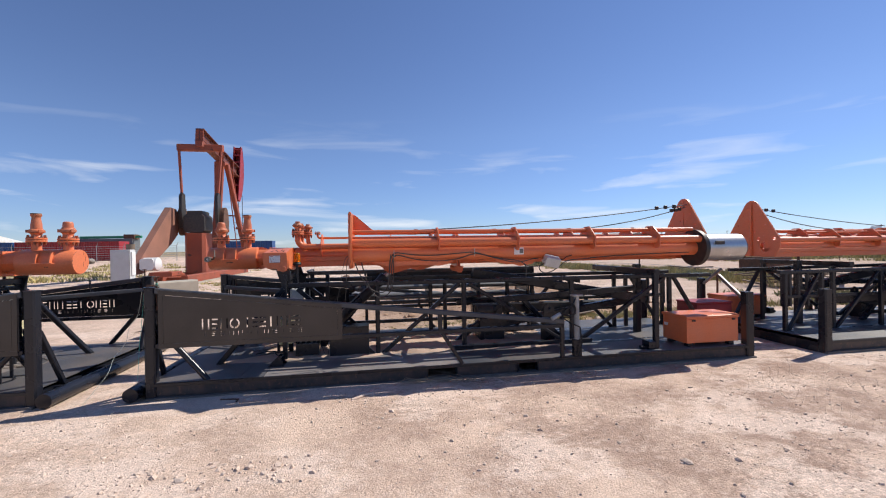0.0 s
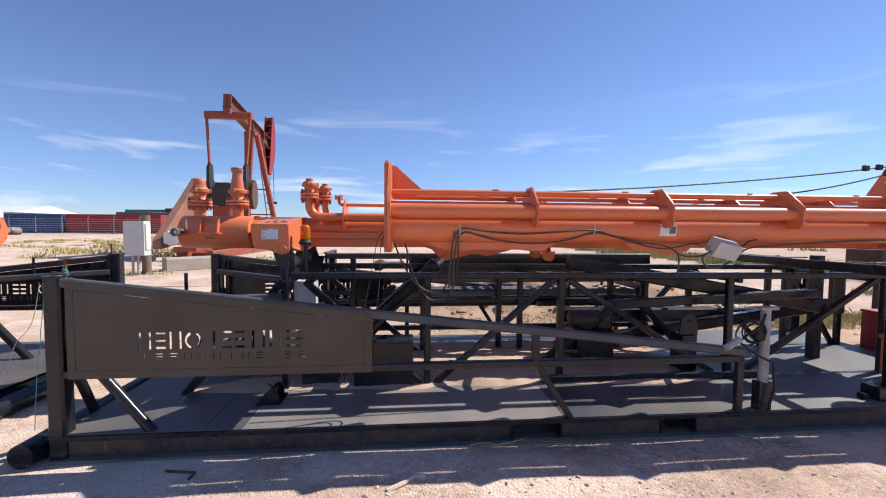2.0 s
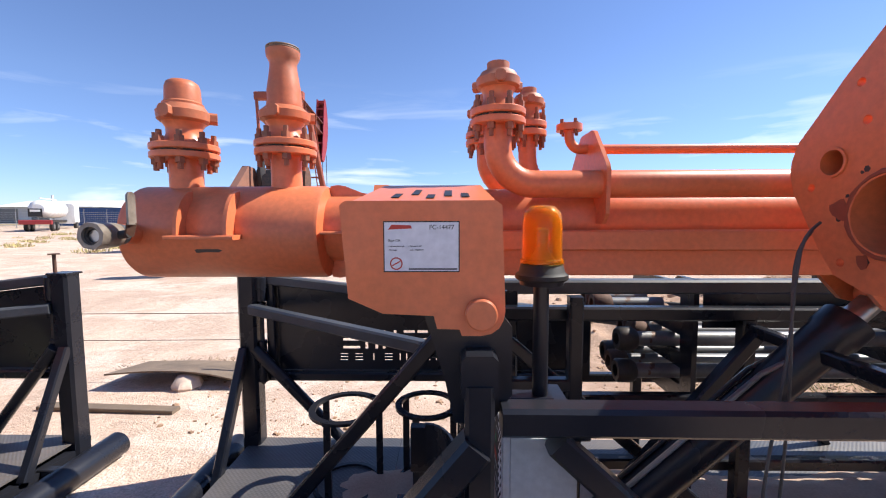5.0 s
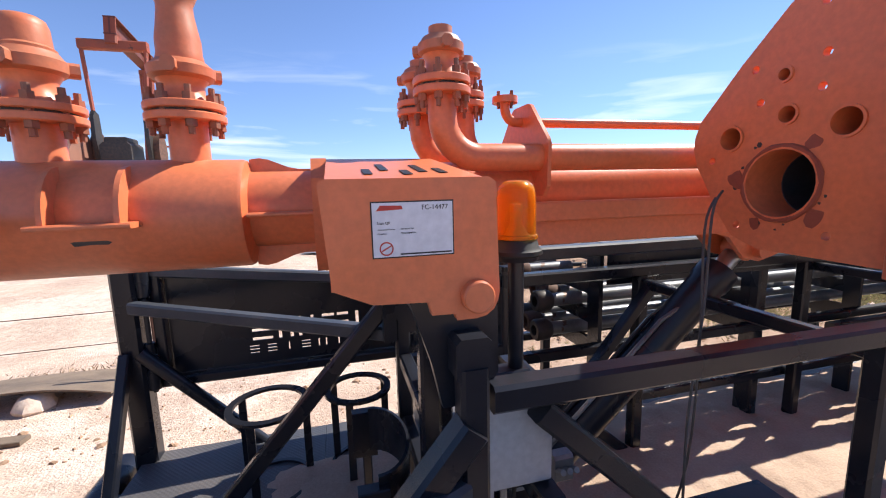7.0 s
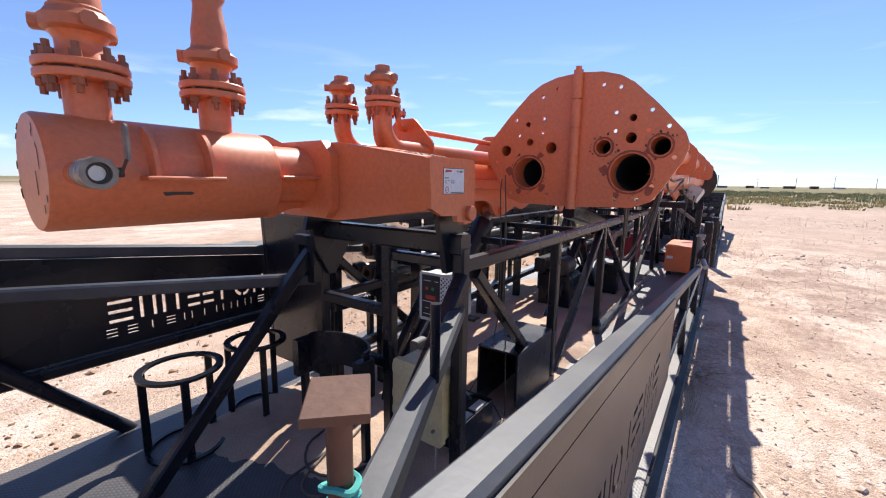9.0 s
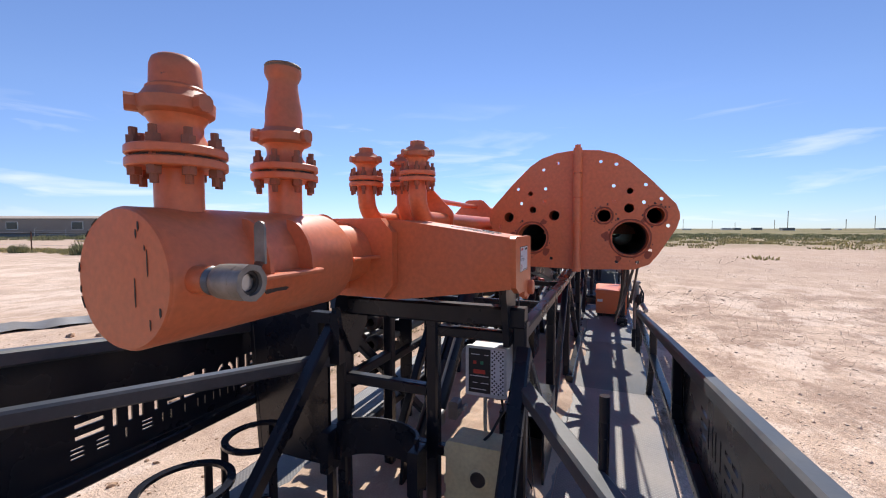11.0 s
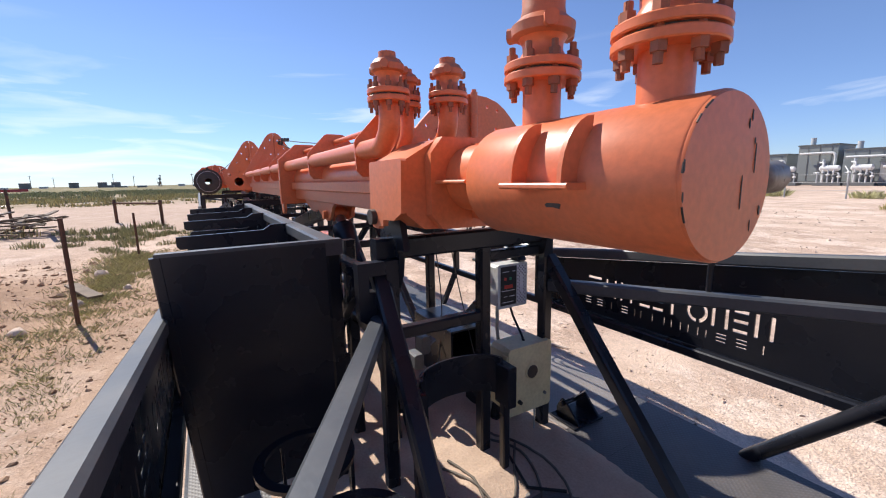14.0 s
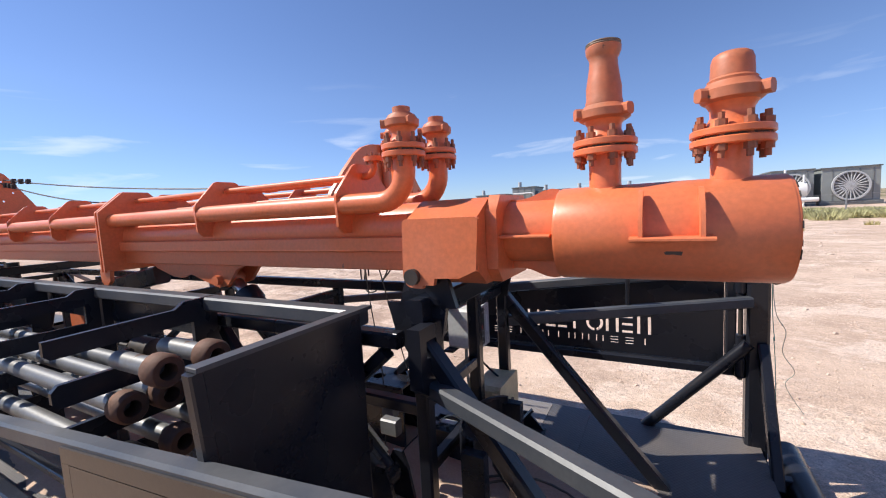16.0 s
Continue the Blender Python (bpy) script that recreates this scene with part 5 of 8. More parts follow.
def build_boxes():
    # heater controller on the column
    t = thing("igniter_controller", (-0.5, 6.13, 0.75), "grey enamel control box with dark front panel, on column", "control box")
    part("case", Shape().box((-0.552, 6.048, 0.748), (-0.41, 6.219, 0.957), 0.012), GREY_CASE, t)
    part("lid", Shape().box((-0.569, 6.042, 0.742), (-0.554, 6.225, 0.963), 0.006), GREY_CASE, t)
    f = part("front_panel", Shape().box((-0.5715, 6.112, 0.757), (-0.5695, 6.210, 0.952), 0.0005), INK, t, "black printed panel")
    part("checker_strip", Shape().box((-0.5715, 6.052, 0.757), (-0.5695, 6.108, 0.952), 0.0005), STICKER, t, "strip of black and white squares")
    squares = Shape()
    for i in range(21):
        for j in range(6):
            if (i + j) % 2 == 0 and not (j in (2, 3) and 5 < i < 16):
                squares.box((-0.5722, 6.0525 + j * 0.0092, 0.758 + i * 0.0092), (-0.5716, 6.0615 + j * 0.0092, 0.767 + i * 0.0092))
    part("checker_squares", squares, INK, t, "small printed black squares")
    part("brand_bar", Shape().box((-0.5722, 6.135, 0.842), (-0.5716, 6.188, 0.860), 0.0002), RED_INK, t)
    for y, m in ((6.182, RED_INK), (6.150, GREEN_INK)):
        part("lamp_cover", Shape().box((-0.5725, y - 0.007, 0.884), (-0.5716, y + 0.007, 0.898), 0.0002), m, t)
    for z, a, b in ((0.83, 6.12, 6.205), (0.80, 6.17, 6.19), (0.80, 6.12, 6.155), (0.772, 6.13, 6.2), (0.925, 6.12, 6.14), (0.925, 6.16, 6.20)):
        part("print_bar", Shape().box((-0.572, a, z), (-0.5716, b, z + 0.003), 0.0001), STICKER, t)
    part("conduit", Shape().tube([(-0.48, 6.16, 0.75), (-0.48, 6.16, 0.60), (-0.50, 6.15, 0.42), (-0.45, 6.2, 0.1)], 0.009, 8), PVC, t)
    part("conduit", Shape().tube([(-0.48, 6.09, 0.75), (-0.50, 6.07, 0.66), (-0.60, 6.10, 0.60), (-0.64, 6.12, 0.585)], 0.006, 8), RUBBER, t)
    part("bracket", Shape().box((-0.45, 6.0, 0.735), (-0.40, 6.26, 0.748)), BLACK, t)
    part("bracket", Shape().box((-0.45, 6.0, 0.965), (-0.40, 6.26, 0.978)), BLACK, t)
    # beige junction box
    b = thing("junction_box", (-0.62, 6.13, 0.25), "yellowed beige plastic junction box with dark round window", "junction box")
    part("case", Shape().box((-0.675, 6.003, 0.255), (-0.56, 6.262, 0.585), 0.02), BEIGE_CASE, b)
    lid = part("lid", Shape().box((-0.705, 5.998, 0.250), (-0.677, 6.267, 0.590), 0.012), BEIGE_CASE, b)
    part("rim", Shape().turn((-0.7, 6.125, 0.455), (-1, 0, 0), [(0, 0.042), (0.008, 0.040), (0.012, 0.034)], 24), BEIGE_CASE, lid)
    part("window", Shape().turn((-0.711, 6.125, 0.455), (-1, 0, 0), [(0, 0.033), (0.004, 0.031)], 20), DARK_IRON, lid, "dark round window")
    part("knob", Shape().turn((-0.704, 6.20, 0.315), (-1, 0, 0), [(0, 0.011), (0.018, 0.009)], 12), RUBBER, lid)
    part("latch", Shape().turn((-0.704, 6.04, 0.32), (-1, 0, 0), [(0, 0.008), (0.012, 0.007)], 12), STEEL, lid)
    for z in (0.32, 0.40, 0.52):
        part("hinge_lug", Shape().box((-0.70, 6.266, z), (-0.665, 6.276, z + 0.04), 0.003), BEIGE_CASE, b)
    part("cable", Shape().tube([(-0.62, 6.2, 0.26), (-0.63, 6.21, 0.14), (-0.75, 6.3, 0.10), (-0.95, 6.36, 0.098), (-1.05, 6.24, 0.098)], 0.007, 8), RUBBER, b)
    part("drain", Shape().tube([(-0.66, 6.06, 0.26), (-0.66, 6.06, 0.08)], 0.004, 6), PVC, b)
    part("mount", Shape().box((-0.56, 6.02, 0.30), (-0.52, 6.07, 0.54)), BLACK, b)
    # steel cover with a hole, open battery tray
    k = thing("battery_cover", (0.18, 6.12, 0.1), "black steel battery cover with round hole, dusty flanks", "battery cover")
    part("top", Shape().plate(rect(-0.07, 5.95, 0.43, 6.195), [circle(0.17, 6.09, 0.04, 18)], lambda a, c, d: (a, c, 0.445 + d), 0.012), BLACK, k)
    for a0, b0, a1, b1 in ((-0.07, 5.95, 0.43, 5.962), (-0.07, 6.183, 0.43, 6.195), (0.418, 5.962, 0.43, 6.183)):
        part("side", Shape().box((a0, b0, 0.03), (a1, b1, 0.4445)), BLACK, k)
    tr = thing("battery_tray", (-0.36, 6.1, 0.06), "open black battery tray with two batteries and loose leads", "battery tray")
    for a0, b0, a1, b1 in ((-0.505, 6.015, -0.215, 6.022), (-0.505, 6.178, -0.215, 6.185), (-0.505, 6.022, -0.498, 6.178), (-0.222, 6.022, -0.215, 6.178)):
        part("wall", Shape().box((a0, b0, 0.06), (a1, b1, 0.25), 0.002), BLACK, tr)
    for a0 in (-0.49, -0.355):
        bat = part("battery", Shape().box((a0, 6.03, 0.06), (a0 + 0.125, 6.17, 0.232), 0.008), INK, tr)
        part("terminal_plate", Shape().box((a0 + 0.01, 6.04, 0.2325), (a0 + 0.115, 6.085, 0.238)), GREY_CASE, bat)
        for x in (a0 + 0.03, a0 + 0.095):
            part("terminal", Shape().rod((x, 6.13, 0.231), (x, 6.13, 0.252), 0.010, 10), STEEL, bat)
            part("clamp", Shape().box((x - 0.013, 6.118, 0.252), (x + 0.013, 6.15, 0.262), 0.003), STEEL, bat)
    for j, (a, c) in enumerate((((-0.46, 6.13, 0.26), (-0.27, 6.13, 0.26)), ((-0.33, 6.13, 0.26), (-0.1, 6.35, 0.10)), ((-0.40, 6.13, 0.26), (-0.55, 6.28, 0.10)), ((-0.27, 6.12, 0.26), (-0.14, 6.0, 0.10)))):
        part("lead", Shape().tube(sag(a, c, -0.06), 0.004, 6), RUBBER if j % 2 else ROPE, tr)
    MAIN.extend((t, b, k, tr))


def build_beacon():
    t = thing("beacon_lamp", (-0.485, 6.08, 1.27), "amber beacon lamp on black base", "beacon lamp")
    part("base", Shape().turn((-0.485, 6.08, 1.282), (0, 0, 1), [(0, 0.052), (0.004, 0.056), (0.012, 0.055), (0.018, 0.048), (0.032, 0.045), (0.036, 0.041)], 28), RUBBER, t)
    part("skirt", Shape().turn((-0.485, 6.08, 1.272), (0, 0, 1), [(0, 0.046), (0.01, 0.048)], 24), BLACK, t)
    n = 28
    prof = [(1.318, 0.046), (1.326, 0.046), (1.328, 0.042), (1.40, 0.041), (1.425, 0.038), (1.438, 0.025), (1.440, 0.008), (1.436, 0.008), (1.433, 0.023), (1.42, 0.035), (1.40, 0.039), (1.318, 0.041)]
    part("lens", Shape().loft([[(-0.485 + r * math.cos(2 * math.pi * i / n), 6.08 + r * math.sin(2 * math.pi * i / n), z) for i in range(n)] for z, r in prof], False), AMBER, t, "amber plastic dome")
    part("reflector", Shape().turn((-0.485, 6.08, 1.319), (0, 0, 1), [(0, 0.03), (0.03, 0.012), (0.07, 0.014), (0.075, 0.006)], 16), STAINLESS, t)
    part("stem", Shape().rod((-0.485, 6.08, 0.98), (-0.485, 6.08, 1.273), 0.017, 12), BLACK, t)
    part("stem_clamp", Shape().box((-0.58, 6.055, 1.0), (-0.46, 6.105, 1.03)), BLACK, t)
    MAIN.append(t)


def build_valve():
    t = thing("ball_valve", (-1.63, 6.35, CZ), "grey steel ball valve with lever handle on header drum", "valve")
    VX = -1.655
    y = 6.4650
    part("stub", Shape().rod((VX, y + 0.02, CZ), (VX, 6.4040, CZ), 0.030, 20), ORANGE, t)
    part("thread", Shape().turn((VX, 6.4060, CZ), (0, -1, 0), [(0, 0.027), (0.004, 0.030), (0.008, 0.027), (0.012, 0.030), (0.016, 0.027), (0.02, 0.030), (0.022, 0.027)], 20), STEEL, t)
    n = 22
    prof = [(6.3840, 0.027), (6.3820, 0.031), (6.3767, 0.035), (6.3635, 0.036), (6.3569, 0.036), (6.35205, 0.036), (6.3220, 0.037)]
    part("body", Shape().loft([[(VX + r * math.cos(2 * math.pi * i / n), yy, CZ + r * math.sin(2 * math.pi * i / n)) for i in range(n)] for yy, r in prof], True), VALVE_IRON, t, "greasy grey cast body")
    hexa = [(VX + 0.038 * (1 - 0.05 * (k % 2)) * math.cos(k * math.pi / 8 + 0.2), CZ + 0.038 * (1 - 0.05 * (k % 2)) * math.sin(k * math.pi / 8 + 0.2)) for k in range(16)]
    part("end_nut", Shape().plate(hexa, [circle(VX, CZ, 0.025, 24)], on_y(6.2956), 0.030), VALVE_IRON, t, "rounded greasy grey end fitting")
    part("seat_ring", Shape().plate(circle(VX, CZ, 0.0245, 24), [circle(VX, CZ, 0.018, 20)], on_y(6.3048), 0.02), DARK_IRON, t)
    part("bore", Shape().rod((VX, 6.3216, CZ), (VX, 6.3127, CZ), 0.0175, 16), STAINLESS, t)
    part("stem", Shape().rod((VX + 0.03, 6.3540, CZ), (VX + 0.062, 6.3540, CZ + 0.004), 0.012, 12), DARK_IRON, t)
    part("handle", Shape().bar((VX + 0.058, 6.3560, CZ - 0.005), (VX + 0.072, 6.3520, CZ + 0.035), 0.028, 0.007, 0.002), RUST, t, "cranked flat lever")
    tip = [(6.35 + 0.0145 * math.cos(q), CZ + 0.108 + 0.0145 * math.sin(q)) for q in [j * math.pi / 8 for j in range(9)]]
    part("lever", Shape().plate([(6.3645, CZ + 0.03)] + tip + [(6.3355, CZ + 0.03)], [], on_x(VX + 0.071), 0.006), VALVE_IRON, t, "flat grey lever with round end")
    MAIN.append(t)


def build_lift():
    y = CY
    t = thing("hydraulic_cylinder", (-0.24, y, 0.15), "black hydraulic lift cylinder between base and boom", "hydraulic cylinder", "lift cylinders")
    a, b = Vector((-0.24, y, 0.22)), Vector((0.77, y, 1.15))
    d = (b - a).normalized()
    part("barrel", Shape().turn(a, d, [(0.0, 0.045), (0.02, 0.070), (1.16, 0.070), (1.17, 0.077), (1.24, 0.077), (1.25, 0.055)], 28), BLACK, t)
    part("rod", Shape().rod(a + d * 1.22, b - d * 0.04, 0.036, 16), STAINLESS, t)
    part("rod_eye", Shape().rod(b + Vector((0, -0.04, 0)), b + Vector((0, 0.04, 0)), 0.05, 18), ORANGE, t)
    part("base_eye", Shape().rod(a + Vector((0, -0.045, 0)), a + Vector((0, 0.045, 0)), 0.06, 18), BLACK, t)
    for dy, z in ((-0.03, 0.075), (0.03, 0.07)):
        part("oil_line", Shape().tube([a + d * 0.08 + Vector((-0.05, dy, z - 0.02)), a + d * 0.9 + Vector((-0.055, dy, z - 0.02)), a + d * 0.98 + Vector((-0.03, dy, z - 0.03))], 0.009, 8), STEEL if dy < 0 else BLACK, t)
    part("port_block", Shape().box((a.x - 0.02, y - 0.12, a.z + 0.16), (a.x + 0.07, y - 0.065, a.z + 0.24), 0.008), STEEL, t, "bare metal port block")
    MAIN.append(t)
    s = thing("cylinder_foot", (-0.42, 6.58, 0.1), "black steel clevis foot of the lift cylinders", "bracket")
    for y in (6.53, 6.67):
        part("cheek", Shape().plate([(-0.36, 0.04), (-0.16, 0.04), (-0.20, 0.24), (-0.24, 0.32), (-0.29, 0.32), (-0.32, 0.24)], [], on_y(y - 0.009), 0.018), BLACK, s)
    part("valve_block", Shape().box((-0.19, 6.40, 0.42), (-0.12, 6.455, 0.52), 0.01), STEEL, s, "bare metal hydraulic valve block")
    for k in range(3):
        part("fitting", Shape().rod((-0.18 + k * 0.025, 6.40, 0.47), (-0.18 + k * 0.025, 6.365, 0.49), 0.011, 8), STEEL, s)
    MAIN.append(s)


def build_toolbox():
    t = thing("toolbox", (5.1, 5.66, DK), "orange steel toolbox with dusty lid on black feet", "toolbox")
    x0, x1, y0, y1, z0, z1 = 4.66, 5.46, 5.345, 5.80, 0.125, 0.455
    part("body", Shape().box((x0, y0, z0), (x1, y1, z1), 0.008), ORANGE, t)
    part("lid", Shape().plate([(y0 - 0.012, z1 + 0.002), (y0 - 0.012, z1 + 0.032), (y0 + 0.02, z1 + 0.045), (y1 - 0.02, z1 + 0.045), (y1 + 0.012, z1 + 0.032), (y1 + 0.012, z1 + 0.002)], [], on_x(x0 - 0.012), x1 - x0 + 0.024), ORANGE, t)
    for x in (x0 + 0.08, x1 - 0.1):
        part("latch", Shape().box((x, y0 - 0.02, z1 - 0.035), (x + 0.04, y0 - 0.001, z1 - 0.01), 0.004), DARK_IRON, t)
    part("label_bar", Shape().box((x0 - 0.002, 5.7, 0.31), (x0, 5.78, 0.35), 0.0005), STICKER, t)
    for x in (x0 + 0.04, x1 - 0.12):
        for y in (y0 + 0.03, y1 - 0.1):
            part("foot", Shape().box((x, y, DK), (x + 0.08, y + 0.07, z0)), BLACK, t)
    MAIN.append(t)


def build_small():
    st = solid("stake_post", Shape().rod((-1.235, 5.654, 0.885), (-1.235, 5.654, 1.08), 0.0125, 12), BLACK, (-1.235, 5.654, 0.885), "upright black steel stub pipe on the tie rail", "stake")
    MAIN.append(st)
    tb = thing("jack_handle", (-1.80, 5.33, 1.1), "rusty T handle with flat plate on the corner post", "handle")
    part("shaft", Shape().rod((-1.80, 5.33, 0.85), (-1.80, 5.33, 1.205), 0.0095, 10), RUST, tb)
    part("plate", Shape().bar((-1.82, 5.31, 1.208), (-1.78, 5.35, 1.208), 0.045, 0.007), RUST, tb)
    MAIN.append(tb)
    pv = thing("vent_pipe", (3.05, 5.32, DK), "grey plastic vent pipe with flat cap beside walkway", "vent pipe")
    part("pipe", Shape().rod((3.05, 5.32, 0.28), (3.05, 5.32, 0.83), 0.033, 16), PVC, pv)
    part("cap", Shape().box((2.98, 5.28, 0.83), (3.12, 5.36, 0.85)), PVC, pv)
    part("base", Shape().box((3.0, 5.29, DK), (3.1, 5.36, 0.285)), BLACK, pv)
    part("hose", Shape().tube([(3.02, 5.29, 0.80), (2.95, 5.25, 0.72), (2.86, 5.26, 0.66), (2.80, 5.27, 0.60), (2.9, 5.24, 0.52), (3.05, 5.24, 0.45), (3.08, 5.25, 0.25), (3.04, 5.26, 0.08)], 0.009, 8), RUBBER, pv)
    for k, (dx, dz, big) in enumerate(((0.0, 0.0, 0.085), (0.02, -0.012, 0.072), (-0.015, -0.02, 0.095))):
        part("hose_coil", Shape().torus((2.92 + dx, 5.275 + 0.012 * k, 0.675 + dz), (0.15, 1, 0.1 * k), big, 0.0065, 28, 6), RUBBER, pv)
    part("valve_body", Shape().turn((2.99, 5.30, 0.60), (0, 0, 1), [(0, 0.025), (0.01, 0.036), (0.06, 0.036), (0.075, 0.024), (0.10, 0.02)], 14), DARK_IRON, pv)
    part("nozzle", Shape().rod((2.80, 5.27, 0.62), (2.68, 5.24, 0.57), 0.024, 12), PVC, pv)
    MAIN.append(pv)
    wb = thing("hanging_junction_box", (2.74, 5.42, 1.22), "light grey junction box hanging from boom cables", "junction box")
    m = pose(2.76, 5.41, 1.285, 28, 12, 0)
    s = Shape().box((-0.092, -0.055, -0.058), (0.092, 0.055, 0.058), 0.008)
    s.v = [tuple(m @ Vector(p)) for p in s.v]
    part("case", s, GREY_CASE, wb)
    s = Shape().box((-0.096, -0.064, -0.062), (0.096, -0.0555, 0.062), 0.004)
    s.v = [tuple(m @ Vector(p)) for p in s.v]
    part("lid", s, GREY_CASE, wb)
    part("gland", Shape().rod(m @ Vector((-0.092, 0.01, -0.02)), m @ Vector((-0.118, 0.01, -0.02)), 0.014, 10), PVC, wb)
    part("conduit", Shape().tube([(2.85, 5.43, 1.29), (2.93, 5.42, 1.30), (2.97, 5.42, 1.335), (3.05, 5.43, 1.35)], 0.006, 8), RUBBER, wb)
    MAIN.append(wb)

    def lean(x, z):
        """A point lying on the front of the tip section's big pipe, or hanging below it."""
        d = z - 1.418
        return (x, 5.536 - math.sqrt(max(0.107 ** 2 - d * d, 0.085 ** 2 if z < 1.36 else 0)), z)
    hose_paths = [
        [(0.68, 5.50, 0.98), (0.69, 5.47, 1.19)] + [lean(x, z) for x, z in ((0.70, 1.34), (0.75, 1.43), (0.87, 1.41), (1.0, 1.39), (1.24, 1.38), (1.51, 1.40), (1.75, 1.42), (1.89, 1.37), (2.08, 1.32), (2.26, 1.275), (2.39, 1.28), (2.53, 1.32), (2.60, 1.31))],
        [(0.71, 5.52, 0.94), (0.71, 5.47, 1.14)] + [lean(x, z) for x, z in ((0.73, 1.36), (0.79, 1.40), (0.88, 1.37), (1.04, 1.33), (1.24, 1.312), (1.39, 1.313), (1.58, 1.34), (1.75, 1.405), (1.92, 1.365), (2.13, 1.32), (2.33, 1.30), (2.40, 1.26), (2.46, 1.22), (2.60, 1.215), (2.66, 1.24))],
        [(0.28, 5.55, 1.31), (0.34, 5.56, 1.15), (0.45, 5.58, 0.98), (0.58, 5.6, 0.92), (0.66, 5.57, 0.95), (0.69, 5.52, 1.12), lean(0.71, 1.40)],
        [(0.36, 5.55, 1.31), (0.42, 5.57, 1.06), (0.52, 5.6, 0.88), (0.62, 5.6, 0.86), (0.72, 5.55, 0.95), (0.75, 5.5, 1.15), lean(0.74, 1.41)],
        [(0.20, 6.20, 1.40), (0.12, 6.16, 1.36), (0.08, 6.12, 1.1), (0.02, 6.1, 0.8), (-0.02, 6.05, 0.5), (-0.1, 6.0, 0.1)],
        [(0.20, 6.22, 1.38), (0.14, 6.20, 1.32), (0.14, 6.18, 1.0), (0.10, 6.15, 0.6), (0.05, 6.2, 0.3), (0.0, 6.3, 0.08)],
        [(2.66, 5.40, 1.26), (2.58, 5.40, 1.22), (2.60, 5.40, 1.16), (2.67, 5.40, 1.125), (2.76, 5.40, 1.15), (2.86, 5.42, 1.20), (2.98, 5.44, 1.29), (3.2, 5.45, 1.30), (3.5, 5.45, 1.325), (4.0, 5.45, 1.345), (4.8, 5.45, 1.36)],
        [(2.40, 5.45, 1.265), (2.43, 5.44, 1.22), (2.43, 5.44, 1.14), (2.42, 5.45, 1.06)],
    ]
    for x, z in ((0.75, 1.43), (1.75, 1.412)):
        tie = [(x, 5.536 + 0.116 * math.cos(radians(q)), 1.418 + 0.116 * math.sin(radians(q))) for q in range(160, 216, 8)]
        MAIN.append(solid("cable_tie", Shape().tube(tie, 0.004, 6), ROPE, tie[0], "pale cable tie round the boom cables", "cable tie", "boom cable ties"))
    for pts in hose_paths:
        fine = []
        for a, b in zip(pts, pts[1:]):
            fine += [Vector(a).lerp(Vector(b), k / 4) for k in range(4)]
        fine.append(Vector(pts[-1]))
        for _ in range(3):
            fine = [fine[0]] + [(fine[i - 1] + fine[i] * 2 + fine[i + 1]) / 4 for i in range(1, len(fine) - 1)] + [fine[-1]]
        MAIN.append(solid("cable", Shape().tube(fine, 0.0036 if pts[0][1] > 6 else 0.0065, 8), CABLE_SKIN, pts[0], "black rubber cable strung along the orange boom", "cable", "boom cables"))
    for a, b in (((5.43, 6.22, 2.10), (0.75, 5.86, 1.70)), ((5.43, 6.25, 2.06), (3.2, 5.98, 1.70))):
        w = thing("guy_wire", a, "steel guy wire with clamps from fin plate to boom", "wire rope", "guy wires")
        part("wire", Shape().tube(sag(a, b, 0.06), 0.0075, 6), WIRE_ROPE, w)
        for k in (0.05, 0.085, 0.12):
            p = Vector(a).lerp(Vector(b), k)
            part("clamp", Shape().box((p.x - 0.02, p.y - 0.02, p.z - 0.04), (p.x + 0.02, p.y + 0.02, p.z + 0.015), 0.006), DARK_IRON, w)
        MAIN.append(w)


